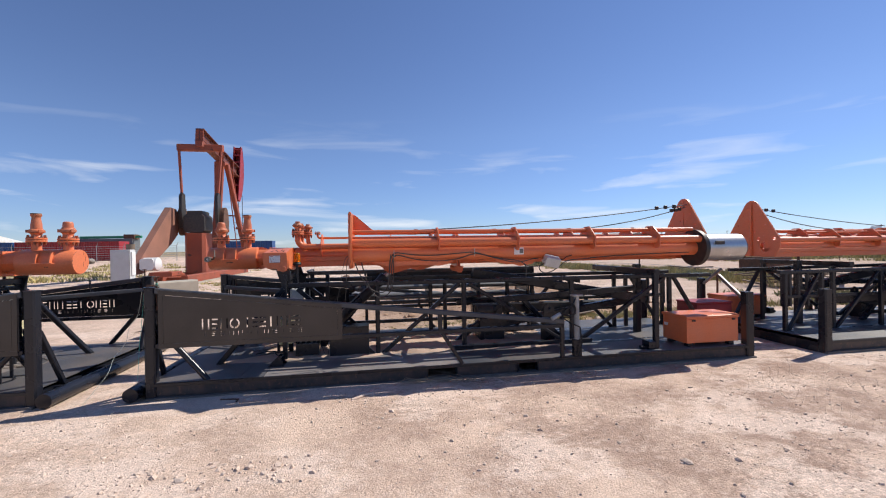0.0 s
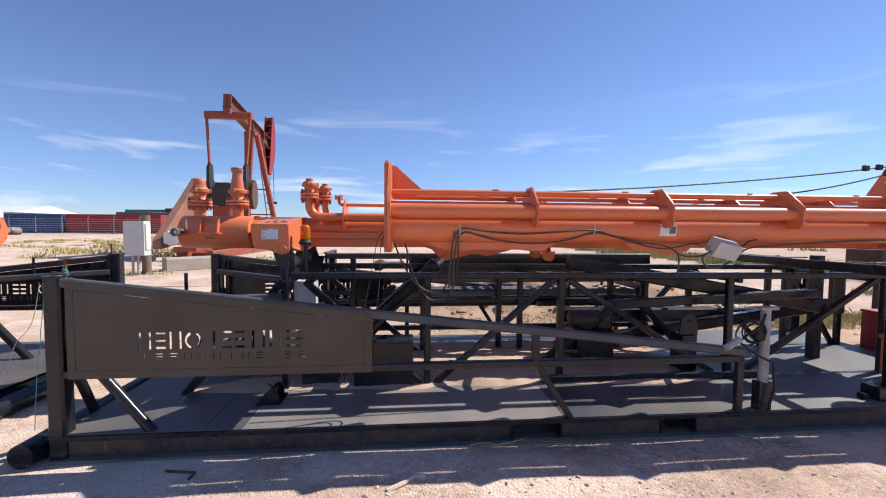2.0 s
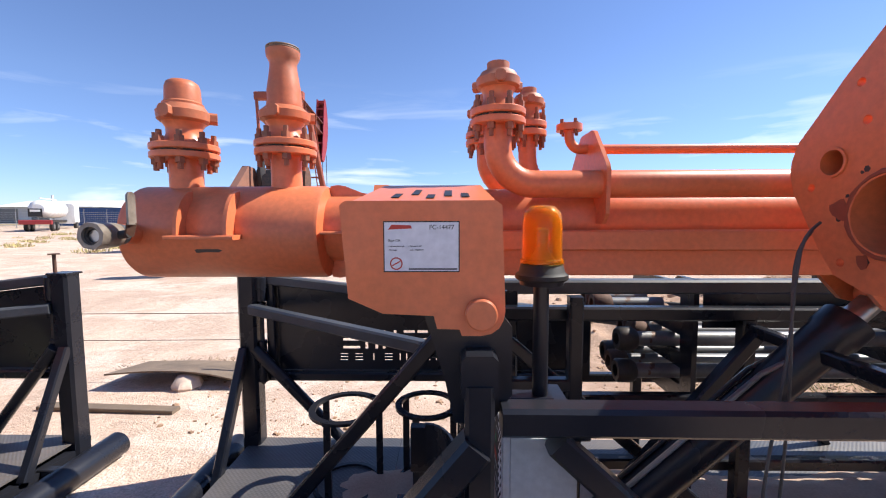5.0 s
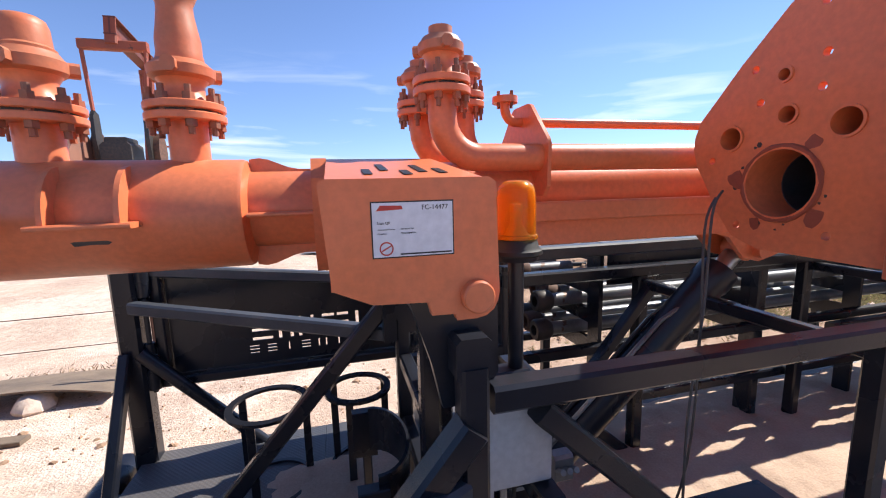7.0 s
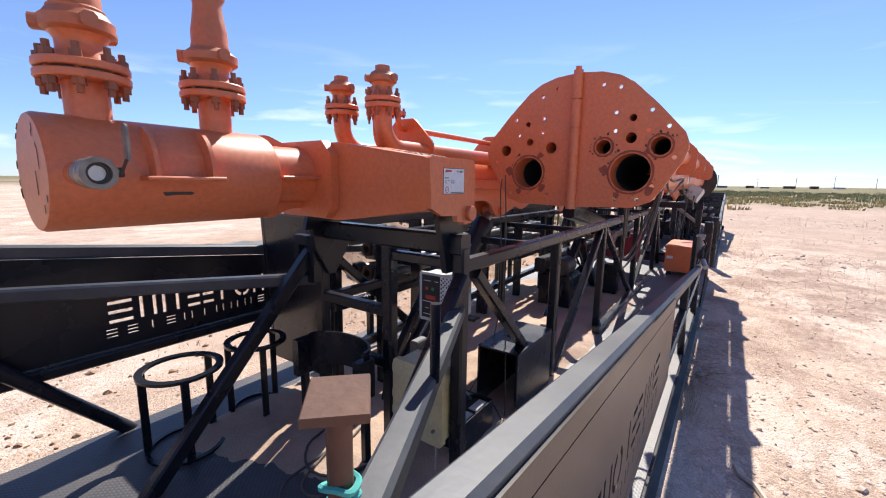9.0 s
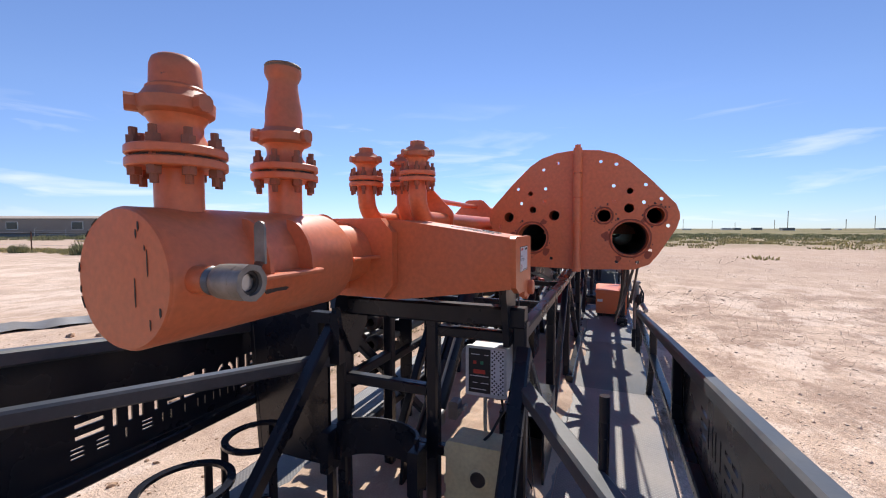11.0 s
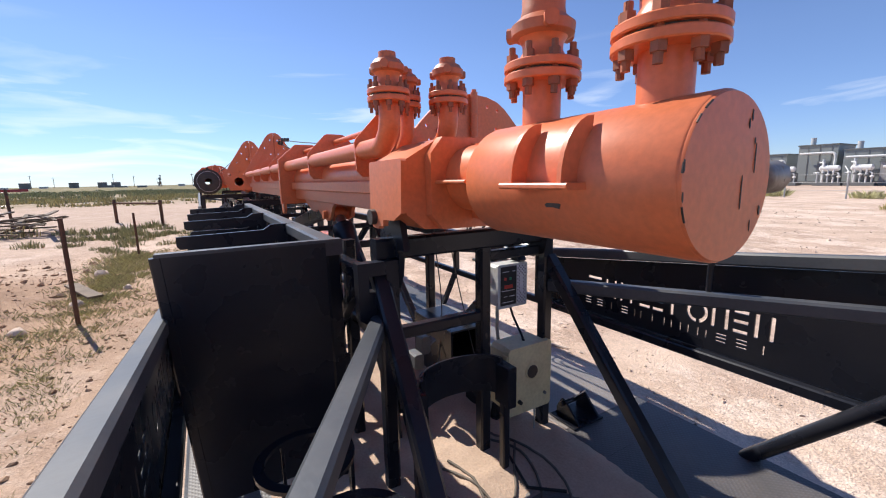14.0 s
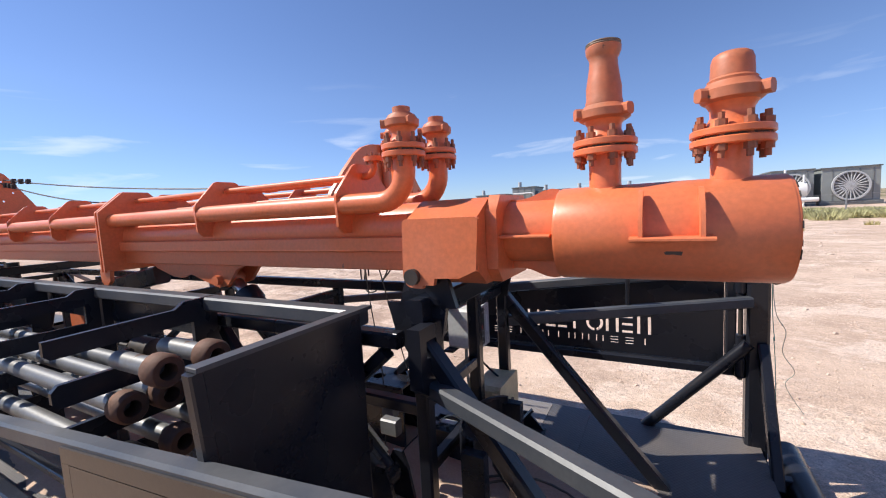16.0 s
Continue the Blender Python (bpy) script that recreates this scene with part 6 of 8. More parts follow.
def build_power_unit():
    p = thing("hydraulic_power_unit", (2.25, 6.45, DK), "dark oily hydraulic pump and motor between the trusses", "hydraulic pump")
    part("tank", Shape().box((2.05, 6.35, 0.08), (2.42, 6.68, 0.42), 0.02), BLACK, p)
    part("motor", Shape().turn((2.0, 6.45, 0.52), (1, 0, 0), [(0, 0.06), (0.02, 0.09), (0.26, 0.09), (0.28, 0.07), (0.34, 0.04)], 18), DARK_IRON, p, "oily black motor")
    part("manifold", Shape().box((2.3, 6.42, 0.42), (2.42, 6.52, 0.56), 0.01), DARK_IRON, p)
    for k in range(3):
        part("hose", Shape().tube([(2.36, 6.44 + k * 0.03, 0.55), (2.45, 6.42 + k * 0.05, 0.66), (2.65, 6.42 + k * 0.05, 0.5), (2.85, 6.45, 0.3 + 0.04 * k)], 0.011, 8), RUBBER, p)
    MAIN.append(p)
    # hoses lying in bights on the deck before the column
    bights = (((-0.56, 6.28), (-0.66, 6.23), (-0.81, 6.18), (-0.93, 6.175), (-1.03, 6.20), (-1.11, 6.26), (-1.15, 6.33), (-1.165, 6.41), (-1.15, 6.49), (-1.10, 6.545), (-1.03, 6.57), (-0.90, 6.55), (-0.75, 6.52), (-0.57, 6.58)),
              ((-0.58, 6.31), (-0.72, 6.24), (-0.86, 6.245), (-0.97, 6.30), (-1.05, 6.365), (-1.075, 6.44), (-1.03, 6.51), (-0.92, 6.53), (-0.78, 6.55), (-0.60, 6.63)),
              ((-0.70, 6.22), (-0.82, 6.33), (-0.96, 6.42), (-0.98, 6.55), (-0.90, 6.66), (-0.74, 6.70), (-0.60, 6.69)))
    for k, bight in enumerate(bights):
        fine = []
        for (xa, ya), (xb, yb) in zip(bight, bight[1:]):
            fine += [(xa + (xb - xa) * q / 3, ya + (yb - ya) * q / 3) for q in range(3)]
        for _ in range(2):
            fine = [fine[0]] + [tuple((fine[i - 1][c] + 2 * fine[i][c] + fine[i + 1][c]) / 4 for c in (0, 1)) for i in range(1, len(fine) - 1)] + [fine[-1]]
        pts = [(x, y, sand_at(x, y) + 0.003 + 0.003 * math.sin(7 * x + k)) for x, y in fine]
        MAIN.append(solid("hose", Shape().tube(pts, 0.006, 8), HOSE_SKIN, pts[1], "dusty black hose lying in loops on the sandy deck", "hose", "deck hoses"))
    # small bracket on the deck beyond the beige box
    br = thing("deck_bracket", (-0.68, 5.76, DK), "small black steel bracket with two gussets on the deck", "bracket")
    part("base", Shape().box((-0.76, 5.65, DK + 0.004), (-0.58, 5.87, DK + 0.014), 0.002), BLACK, br)
    for y in (5.675, 5.83):
        part("gusset", Shape().plate([(-0.755, DK + 0.014), (-0.60, DK + 0.014), (-0.60, DK + 0.06), (-0.63, DK + 0.115), (-0.655, DK + 0.115)], [], on_y(y - 0.006), 0.012), BLACK, br)
    part("cross_pin", Shape().rod((-0.64, 5.655, DK + 0.09), (-0.64, 5.85, DK + 0.09), 0.013, 12), BLACK, br)
    part("latch", Shape().bar((-0.64, 5.75, DK + 0.09), (-0.70, 5.72, DK + 0.155), 0.03, 0.014), BLACK, br)
    MAIN.append(br)


def sand_at(x, y):
    return max(DK + 0.005, float(sand_height(np.array([x]), np.array([y]))[0]))


r = thing("red_crate", (6.1, 6.6, 0), "dull red steel crate on the ground between two skids", "crate")
part("body", Shape().box((5.76, 6.4, -0.03), (6.42, 6.85, 0.47), 0.01), RED_STEEL, r)
part("lid", Shape().box((5.75, 6.39, 0.472), (6.43, 6.86, 0.50), 0.006), RED_STEEL, r)
for x in (5.82, 6.3):
    part("runner", Shape().box((x, 6.42, -0.11), (x + 0.06, 6.83, -0.03)), BLACK, r)


build_bin()
build_rack()
build_boxes()
build_beacon()
build_valve()
build_lift()
build_toolbox()
build_small()
build_power_unit()


def build_sticker():
    def X(x):
        return x + 0.0175

    def Z(z):
        return 1.3625 + (z - 1.3565) * 1.045

    t = thing("asset_sticker", (-0.73, 5.941, 1.362), "white printed asset sticker on the orange yoke end", "sticker")
    y = 5.9415
    part("film", Shape().box((X(-0.8175), y - 0.0006, Z(1.3125)), (X(-0.6805), y, Z(1.4005)), 0.0002), INK, t, "black border")
    part("face", Shape().box((X(-0.8155), y - 0.0010, Z(1.3145)), (X(-0.6825), y - 0.0007, Z(1.3985)), 0.0001), STICKER, t)

    def place(x, z):
        return pose(X(x), y - 0.0012, Z(z), 90, 0, 0)
    writing("FC-14477", 0.0112, INK, t, "number", place(-0.735, 1.3865))
    writing("Scan QR", 0.0062, INK, t, "caption", place(-0.8085, 1.3655))
    for txt, x, z in (("- Instruction Manuals", -0.8085, 1.3565), ("- Drawings", -0.8085, 1.350), ("- Options to Sell", -0.772, 1.3567), ("- Other Digital Files", -0.772, 1.3502)):
        writing(txt, 0.0034, INK, t, "line", place(x, z))
    part("brand_swash", Shape().plate([(X(p), Z(q)) for p, q in ((-0.809, 1.386), (-0.802, 1.3945), (-0.768, 1.3935), (-0.766, 1.388), (-0.79, 1.3868))], [], on_y(y - 0.0013), 0.0004), RED_INK, t)
    part("stamp", Shape().plate(circle(X(-0.7945), Z(1.3275), 0.0115, 20), [circle(X(-0.7945), Z(1.3275), 0.0092, 20)], on_y(y - 0.0013), 0.0004), RED_INK, t)
    part("stamp_bar", Shape().plate([(X(p), Z(q)) for p, q in ((-0.803, 1.322), (-0.787, 1.3305), (-0.786, 1.3335), (-0.802, 1.325))], [], on_y(y - 0.0013), 0.0004), RED_INK, t)
    part("footer_bar", Shape().box((X(-0.772), y - 0.0013, Z(1.3168)), (X(-0.685), y - 0.001, Z(1.3192)), 0.0001), INK, t)


build_sticker()
# a second sticker on the tip section
t2 = thing("asset_sticker", (2.335, 5.434, 1.41), "small white printed asset sticker on orange boom pipe", "sticker")


def on_pipe(x0, x1, z0, z1, r):
    """A thin patch bent round the front of the tip section's big pipe."""
    angles = [math.asin((z - 1.418) / r) for z in [z0 + (z1 - z0) * k / 6 for k in range(7)]]
    ring = [(5.536 - q * math.cos(a), 1.418 + q * math.sin(a)) for q, order in ((r, angles), (r - 0.0012, angles[::-1])) for a in order]
    return Shape().loft([[(x, y, z) for y, z in ring] for x in (x0, x1)])


part("face", on_pipe(2.27, 2.40, 1.372, 1.462, 0.1022), STICKER, t2)
part("code_block", on_pipe(2.342, 2.392, 1.39, 1.445, 0.1036), DARK_STEEL, t2, "dark printed square")
part("print_bar", on_pipe(2.278, 2.33, 1.445, 1.453, 0.1036), RED_INK, t2)
MAIN.append(t2)

# the two neighbours stand end to end with the middle skid, turned about
for m in (pose(-4.83, 12.90, 0, 0, 0, 180), pose(12.44, 12.84, 0, 0, 0, 180)):
    for ob in list(MAIN):
        copy_thing(ob, m @ ob.matrix_basis)


# ---- the yard round about ----
def build_pump_jack(at, az, scale, tilt, name_label, detail=True):
    """A beam pump: u runs from its tail to the well, v to its left."""
    base = Vector((at[0], at[1], land_at(*at) if detail else at[2]))
    d, e = Vector((math.cos(az), math.sin(az), 0)), Vector((-math.sin(az), math.cos(az), 0))

    def P(u, v, z):
        return base + (d * u + e * v) * scale + Vector((0, 0, z * scale))
    t = thing("pump_jack", base, name_label, "pump jack", "pump jacks")
    B, M = (lambda a, b, w, h=None: Shape().bar(P(*a), P(*b), w * scale, (h or w) * scale)), ORANGE_DULL if detail else DARK_STEEL
    top = 6.85
    for v in (-0.6, 0.6):
        part("skid_beam", B((-6.6, v, 0.2), (2.4, v, 0.2), 0.28, 0.42), M, t)
        part("front_leg", B((1.8, v * 1.55, 0.4), (0.1, v * 0.45, top - 0.1), 0.26, 0.3), M, t)
        part("pitman_arm", B((-3.2, v * 1.45, 4.3), (-3.05, v * 1.75, top + 0.12), 0.1, 0.14), M, t)
    part("rear_post", B((-1.15, 0.1, 0.4), (-0.15, 0.0, top - 0.1), 0.42, 0.2), M, t)
    for k in range(3):
        part("skid_cross", B((-5.8 + k * 3.2, -0.6, 0.2), (-5.8 + k * 3.2, 0.6, 0.2), 0.2), M, t)
    part("base_plinth", B((-6.8, 0, 0.0), (2.6, 0, 0.0), 2.0, 0.1), CONCRETE, t)
    for z, v in ((2.2, 0.72), (3.7, 0.56)):
        part("leg_cross", B((1.8 - z * 0.26, -v, z), (1.8 - z * 0.26, v, z), 0.08), M, t)
    ct, st = math.cos(tilt), math.sin(tilt)

    def W(u, z):
        return (u * ct - z * st, top + u * st + z * ct)
    beam = Shape()
    for dz, w, h in ((0.36, 0.06, 0.62), (0.68, 0.42, 0.05), (0.04, 0.42, 0.05)):
        a, b = W(-3.25, dz), W(2.85, dz)
        beam.bar(P(a[0], 0, a[1]), P(b[0], 0, b[1]), w * scale, h * scale)
    part("walking_beam", beam, BEAM_PAINT if detail else M, t)
    for u in (-3.22, -0.5, -0.2, 1.5):
        a, b = W(u, 0.05), W(u, 0.67)
        part("beam_stiffener", B((a[0], 0, a[1]), (b[0], 0, b[1]), 0.4, 0.04), M, t)
    part("saddle", B((-0.3, 0, top - 0.08), (0.3, 0, top - 0.08), 0.6, 0.22), M, t)
    a = W(-3.0, -0.3)
    part("equalizer", B((a[0], -1.12, a[1]), (a[0], 1.12, a[1]), 0.3, 0.36), M, t, "bright orange equalizer bar")
    part("tail_bearing", B((a[0], 0, a[1]), (W(-3.0, 0.1)[0], 0, W(-3.0, 0.1)[1]), 0.42, 0.5), M, t)
    head = Shape()
    pts = []
    for k in range(9):
        q = radians(-33 + k * 8.25)
        pts.append((3.5 * math.cos(q), 0.3 + 3.5 * math.sin(q)))
    prof = pts + [(2.72, 2.2), (2.66, 0.7), (2.66, 0.0), (2.55, -1.55)]
    for v in (-0.24, 0.19):
        head.plate([W(u, z) for u, z in prof], [], lambda p, q, dd, v=v: P(p, v + dd, q), 0.05)
    for k in range(8):
        (u0, z0), (u1, z1) = W(*pts[k]), W(*pts[k + 1])
        head.bar(P(u0, 0, z0), P(u1, 0, z1), 0.5 * scale, 0.03 * scale)
    for z in (-1.2, -0.5, 1.1, 1.6, 2.0):
        u, zz = W(2.75, z)
        head.bar(P(u, -0.2, zz), P(u, 0.2, zz), 0.08 * scale, 0.1 * scale)
    part("horse_head", head, RED_STEEL if detail else M, t)
    x, z = W(3.5, -1.0)
    for v in (-0.12, 0.12):
        part("bridle", Shape().rod(P(3.5, v, z), P(3.5, v, 3.1), 0.02 * scale, 6), WIRE_ROPE, t)
    part("carrier_bar", B((3.5, -0.3, 3.05), (3.5, 0.3, 3.05), 0.16), DARK_IRON, t)
    part("polished_rod", Shape().rod(P(3.5, 0, 3.1), P(3.5, 0, 0.6), 0.025 * scale, 8), STEEL, t)
    part("wellhead", Shape().turn(P(3.5, 0, 0), (0, 0, 1), [(0, 0.2 * scale), (0.3 * scale, 0.2 * scale), (0.35 * scale, 0.12 * scale), (0.9 * scale, 0.1 * scale)], 14), DARK_IRON, t)
    gear = Shape().bar(P(-3.75, 0.1, 2.95), P(-2.65, 0.1, 2.95), 1.0 * scale, 0.95 * scale, 0.12)
    gear.bar(P(-3.65, 0.1, 3.5), P(-2.75, 0.1, 3.5), 0.75 * scale, 0.22 * scale, 0.05)
    part("gearbox", gear, DARK_IRON, t, "dark oily gearbox")
    part("gearbox_stand", Shape().bar(P(-3.2, 0.1, 0.35), P(-3.2, 0.1, 2.45), 1.0 * scale, 1.1 * scale), M, t)
    for v in (-0.87, 0.87):
        arm = [(-3.35, 2.75), (-3.05, 2.75), (-2.95, 3.6), (-3.0, 4.5), (-3.25, 4.6), (-3.42, 4.4), (-3.45, 3.6)]
        part("crank_arm", Shape().plate(arm, [], lambda p, q, dd, v=v: P(p, v + dd - 0.07, q), 0.14), DARK_IRON, t)
        cw = [(-2.8 + 0.42 * math.cos(k * math.pi / 8), 3.1 + 0.75 * math.sin(k * math.pi / 8)) for k in range(16)]
        part("counterweight", Shape().plate(cw, [], lambda p, q, dd, v=v: P(p, v + dd - 0.12 + (0.16 if v > 0 else -0.16), q), 0.24), RUST, t)
    guard = [(-3.9, 3.75), (-3.35, 3.7), (-3.15, 3.45), (-3.2, 2.4), (-3.9, 1.9), (-6.4, 0.55), (-7.1, 0.5), (-7.1, 0.85)]
    part("belt_guard", Shape().plate(guard, [], lambda p, q, dd: P(p, 1.1 + dd, q), 0.3), GUARD_PAINT, t, "pinkish weathered belt guard")
    if detail:
        part("motor", Shape().turn(P(-6.7, 0.35, 0.95), e, [(0, 0.2), (0.06, 0.3), (0.6, 0.3), (0.7, 0.2)], 18), WHITE, t, "white electric motor")
        part("motor_box", Shape().bar(P(-7.0, 0.75, 0.95), P(-6.5, 0.75, 0.95), 0.55, 0.5), WHITE, t)
        part("motor_rail", B((-7.2, 0.1, 0.5), (-6.2, 0.1, 0.5), 0.9, 0.2), M, t)
        for v in (-0.2, 0.2):
            part("ladder_rail", Shape().rod(P(2.1, v - 0.5, 0.4), P(0.5, v * 0.8 - 0.3, top - 0.3), 0.03, 6), M, t)
        for k in range(16):
            f = (k + 1) / 17
            u = 2.1 - 1.6 * f
            part("rung", Shape().rod(P(u, -0.2 - 0.5 + 0.2 * f, 0.4 + (top - 0.7) * f), P(u, 0.2 - 0.5 + 0.2 * f, 0.4 + (top - 0.7) * f), 0.016, 6), M, t)
    return t


build_pump_jack((-8.52, 27.2), radians(90), 1.0, radians(-9), "weathered orange pump jack with dark gearbox and white motor")


def box_on(name, lo, hi, mat, parent, label=""):
    return part(name, Shape().box(lo, hi, 0.01), mat, parent, label)


def build_cabinet():
    x, y = -7.45, 15.2
    g = land_at(x, y)
    t = thing("meter_cabinet", (x, y, g), "grey electrical cabinet on wooden post with pipe legs", "electrical cabinet")
    box_on("cabinet", (x - 0.3, y - 0.15, 0.57), (x + 0.26, y + 0.15, 1.57), GREY_CASE, t)
    box_on("door", (x - 0.28, y - 0.165, 0.59), (x + 0.24, y - 0.152, 1.55), GREY_CASE, t)
    box_on("side_box", (x + 0.265, y - 0.1, 0.75), (x + 0.30, y + 0.1, 1.5), WHITE, t)
    part("post", Shape().rod((x + 0.06, y + 0.28, g - 0.1), (x + 0.06, y + 0.28, 1.75), 0.12, 14), WOOD, t)
    for dx in (-0.15, 0.0):
        part("conduit", Shape().rod((x + dx, y, g - 0.05), (x + dx, y, 0.58), 0.035, 10), PVC, t)
    b = solid("concrete_block", Shape().bar((-7.35, 16.3, g + 0.2), (-6.2, 17.4, g + 0.2), 0.5, 0.46, 0.05), CONCRETE, (-6.8, 16.8, g), "tan concrete parking block lying on gravel", "concrete block")


build_cabinet()


def container(x0, x1, y, z, mat, label):
    t = thing("shipping_container", (x0, y, z), label, "container", "shipping containers")
    pts = []
    n = int((x1 - x0) / 0.28)
    for k in range(n):
        a = x0 + (x1 - x0) * k / n
        w = (x1 - x0) / n
        pts += [(a, 0.0), (a + w * 0.3, 0.0), (a + w * 0.5, 0.06), (a + w * 0.8, 0.06)]
    outline = [(a, y + b) for a, b in pts] + [(x1, y), (x1, y + 2.4), (x0, y + 2.4)]
    part("wall", Shape().plate(outline, [], lambda a, b, d: (a, b, z + 0.15 + d), 2.3), mat, t)
    part("roof", Shape().box((x0, y - 0.02, z + 2.45), (x1, y + 2.42, z + 2.6)), mat, t)
    part("floor_beam", Shape().box((x0, y - 0.02, z), (x1, y + 2.42, z + 0.15)), mat, t)
    for x in (x0, x1 - 0.12):
        part("corner_post", Shape().box((x, y - 0.03, z + 0.15), (x + 0.12, y + 0.08, z + 2.45)), mat, t)
    return t


def build_yard():
    zc = land_at(-45, 62)
    container(-45.4, -33.3, 62, zc, RED_STEEL, "dark red shipping container behind chain-link fence")
    container(-57.0, -45.9, 62.3, zc, BLUE_STEEL, "blue shipping container behind chain-link fence")
    container(-28.0, -16.5, 74, land_at(-22, 74), BLUE_STEEL, "blue shipping container far behind the pump jack")
    # long metal shed
    z = land_at(-85, 97)
    t = thing("metal_shed", (-85, 97, z), "white and grey metal shed with low gable roof", "shed")
    box_on("wall", (-100, 92, z), (-78, 108, z + 3.5), GREY_STEEL, t)
    part("roof", Shape().plate([(91.4, z + 3.52), (100, z + 5.2), (108.6, z + 3.52)], [], on_x(-100.4), 22.8), WHITE, t)
    for k in range(3):
        box_on("door", (-98.5 + k * 7, 91.9, z), (-94.5 + k * 7, 91.99, z + 3.1), DARK_STEEL, t)
    # machine on the red containers
    m = thing("lifting_arm", (-38, 66, zc), "green and yellow machine with boom behind containers", "machine")
    box_on("body", (-42, 66.5, zc), (-34, 68.5, zc + 3.1), DARK_STEEL, m)
    part("boom", Shape().bar((-41, 67, zc + 3.3), (-33, 67, zc + 3.35), 0.3, 0.35), GREEN_INK, m)
    box_on("cab", (-35.2, 66.6, zc + 3.0), (-33.8, 68, zc + 3.7), RUST, m)
    # tank truck
    z = land_at(-47, 48)
    k = thing("tank_truck", (-47, 48, z), "white vacuum tank truck with dark red tail frame", "truck")
    ax = Vector((0.5, -0.87, 0)).normalized()
    sd = Vector((0.87, 0.5, 0))
    rear = Vector((-43.6, 46.6, z))
    part("tank", Shape().turn(rear - ax * 7.0 + Vector((0, 0, 2.35)), ax, [(0, 0.5), (0.25, 0.95), (5.6, 0.95), (6.2, 0.5)], 24), WHITE, k)
    part("chassis", Shape().bar(rear - ax * 8.5 + Vector((0, 0, 1.05)), rear + Vector((0, 0, 1.05)), 0.9, 0.3), DARK_IRON, k)
    part("tail_bumper", Shape().bar(rear - sd * 1.25 + Vector((0, 0, 0.95)), rear + sd * 1.25 + Vector((0, 0, 0.95)), 0.5, 0.45), RED_STEEL, k)
    part("sign_board", Shape().bar(rear - sd * 0.55 + Vector((0, 0, 1.95)), rear + sd * 0.55 + Vector((0, 0, 1.95)), 0.06, 0.85), INK, k, "black board with a white bar")
    part("sign_bar", Shape().bar(rear + ax * 0.04 - sd * 0.4 + Vector((0, 0, 2.15)), rear + ax * 0.04 + sd * 0.4 + Vector((0, 0, 2.15)), 0.02, 0.22), WHITE, k)
    part("stack", Shape().rod(rear - ax * 5.4 + Vector((0, 0, 1.2)), rear - ax * 5.4 + Vector((0, 0, 4.0)), 0.12, 10), WHITE, k)
    part("pipework", Shape().bar(rear - ax * 6.5 + Vector((0, 0, 3.5)), rear - ax * 1.5 + Vector((0, 0, 3.5)), 0.12), WHITE, k)
    part("cab", Shape().bar(rear - ax * 10.2 + Vector((0, 0, 1.9)), rear - ax * 8.2 + Vector((0, 0, 1.9)), 2.3, 2.4, 0.2), WHITE, k)
    for a in (1.0, 2.3, 9.2):
        for s in (-1, 1):
            c = rear - ax * a + sd * s * 1.0 + Vector((0, 0, 0.5))
            wheel = part("wheel", Shape().turn(c - sd * 0.15, sd, [(0, 0.42), (0.04, 0.5), (0.26, 0.5), (0.3, 0.42)], 20), RUBBER, k)
            part("rim", Shape().turn(c - sd * 0.17, sd, [(0, 0.26), (0.34, 0.26)], 16), STEEL, wheel)


build_yard()


def fence(points, height, gap, label, arms=False, wires=4, mesh=False):
    t = thing("fence", (*points[0], land_at(*points[0])), label, "fence")
    for (x0, y0), (x1, y1) in zip(points, points[1:]):
        n = max(1, int(math.hypot(x1 - x0, y1 - y0) / gap))
        for k in range(n + 1):
            x, y = x0 + (x1 - x0) * k / n, y0 + (y1 - y0) * k / n
            z = land_at(x, y)
            part("post", Shape().rod((x, y, z - 0.1), (x, y, z + height), 0.04, 8), GALV if arms else RUST, t)
            if arms:
                part("arm", Shape().rod((x, y, z + height), (x + 0.25, y - 0.2, z + height + 0.35), 0.03, 6), GALV, t)
        za, zb = land_at(x0, y0), land_at(x1, y1)
        for j in range(wires):
            h = height * (j + 1) / (wires + 0.2)
            steps = 12
            pts = [(x0 + (x1 - x0) * i / steps, y0 + (y1 - y0) * i / steps, land_at(x0 + (x1 - x0) * i / steps, y0 + (y1 - y0) * i / steps) + h) for i in range(steps + 1)]
            part("wire", Shape().tube(pts, 0.02 if mesh else 0.008, 5), GALV, t)
    return t


fence([(-66, 57), (-24, 57)], 2.0, 3.0, "chain-link fence with outward arms and galvanised posts", True, 7, True)
fence([(12.6, 48), (13.4, 29.3), (14.85, 20.6), (15.4, 12.6)], 1.35, 5.0, "wire fence on thin rusty steel posts", False, 3)
fence([(36, 96), (48, 66)], 1.5, 5.0, "pale rail fence before the trailer house", True, 2, True)


def gate_posts():
    t = thing("pipe_gate", (16.0, 9.0, 0), "dark rusty pipe gate posts with one crossbar", "gate")
    for x, y in ((17.8, 10.4), (15.9, 8.8)):
        part("post", Shape().rod((x, y, -0.2), (x, y, 0.84), 0.055, 10), RUST, t)
    part("crossbar", Shape().rod((17.9, 10.48, 0.72), (15.85, 8.76, 0.72), 0.035, 8), RUST, t)
    for x, y, h in ((3.46, 8.70, 1.06), (8.35, 8.7, 0.82)):
        solid("fence_stake", Shape().rod((x, y, -0.25), (x, y, h), 0.022, 8), RUST, (x, y, -0.1), "thin rusty steel stake standing in rubble", "stake", "fence stakes")


gate_posts()


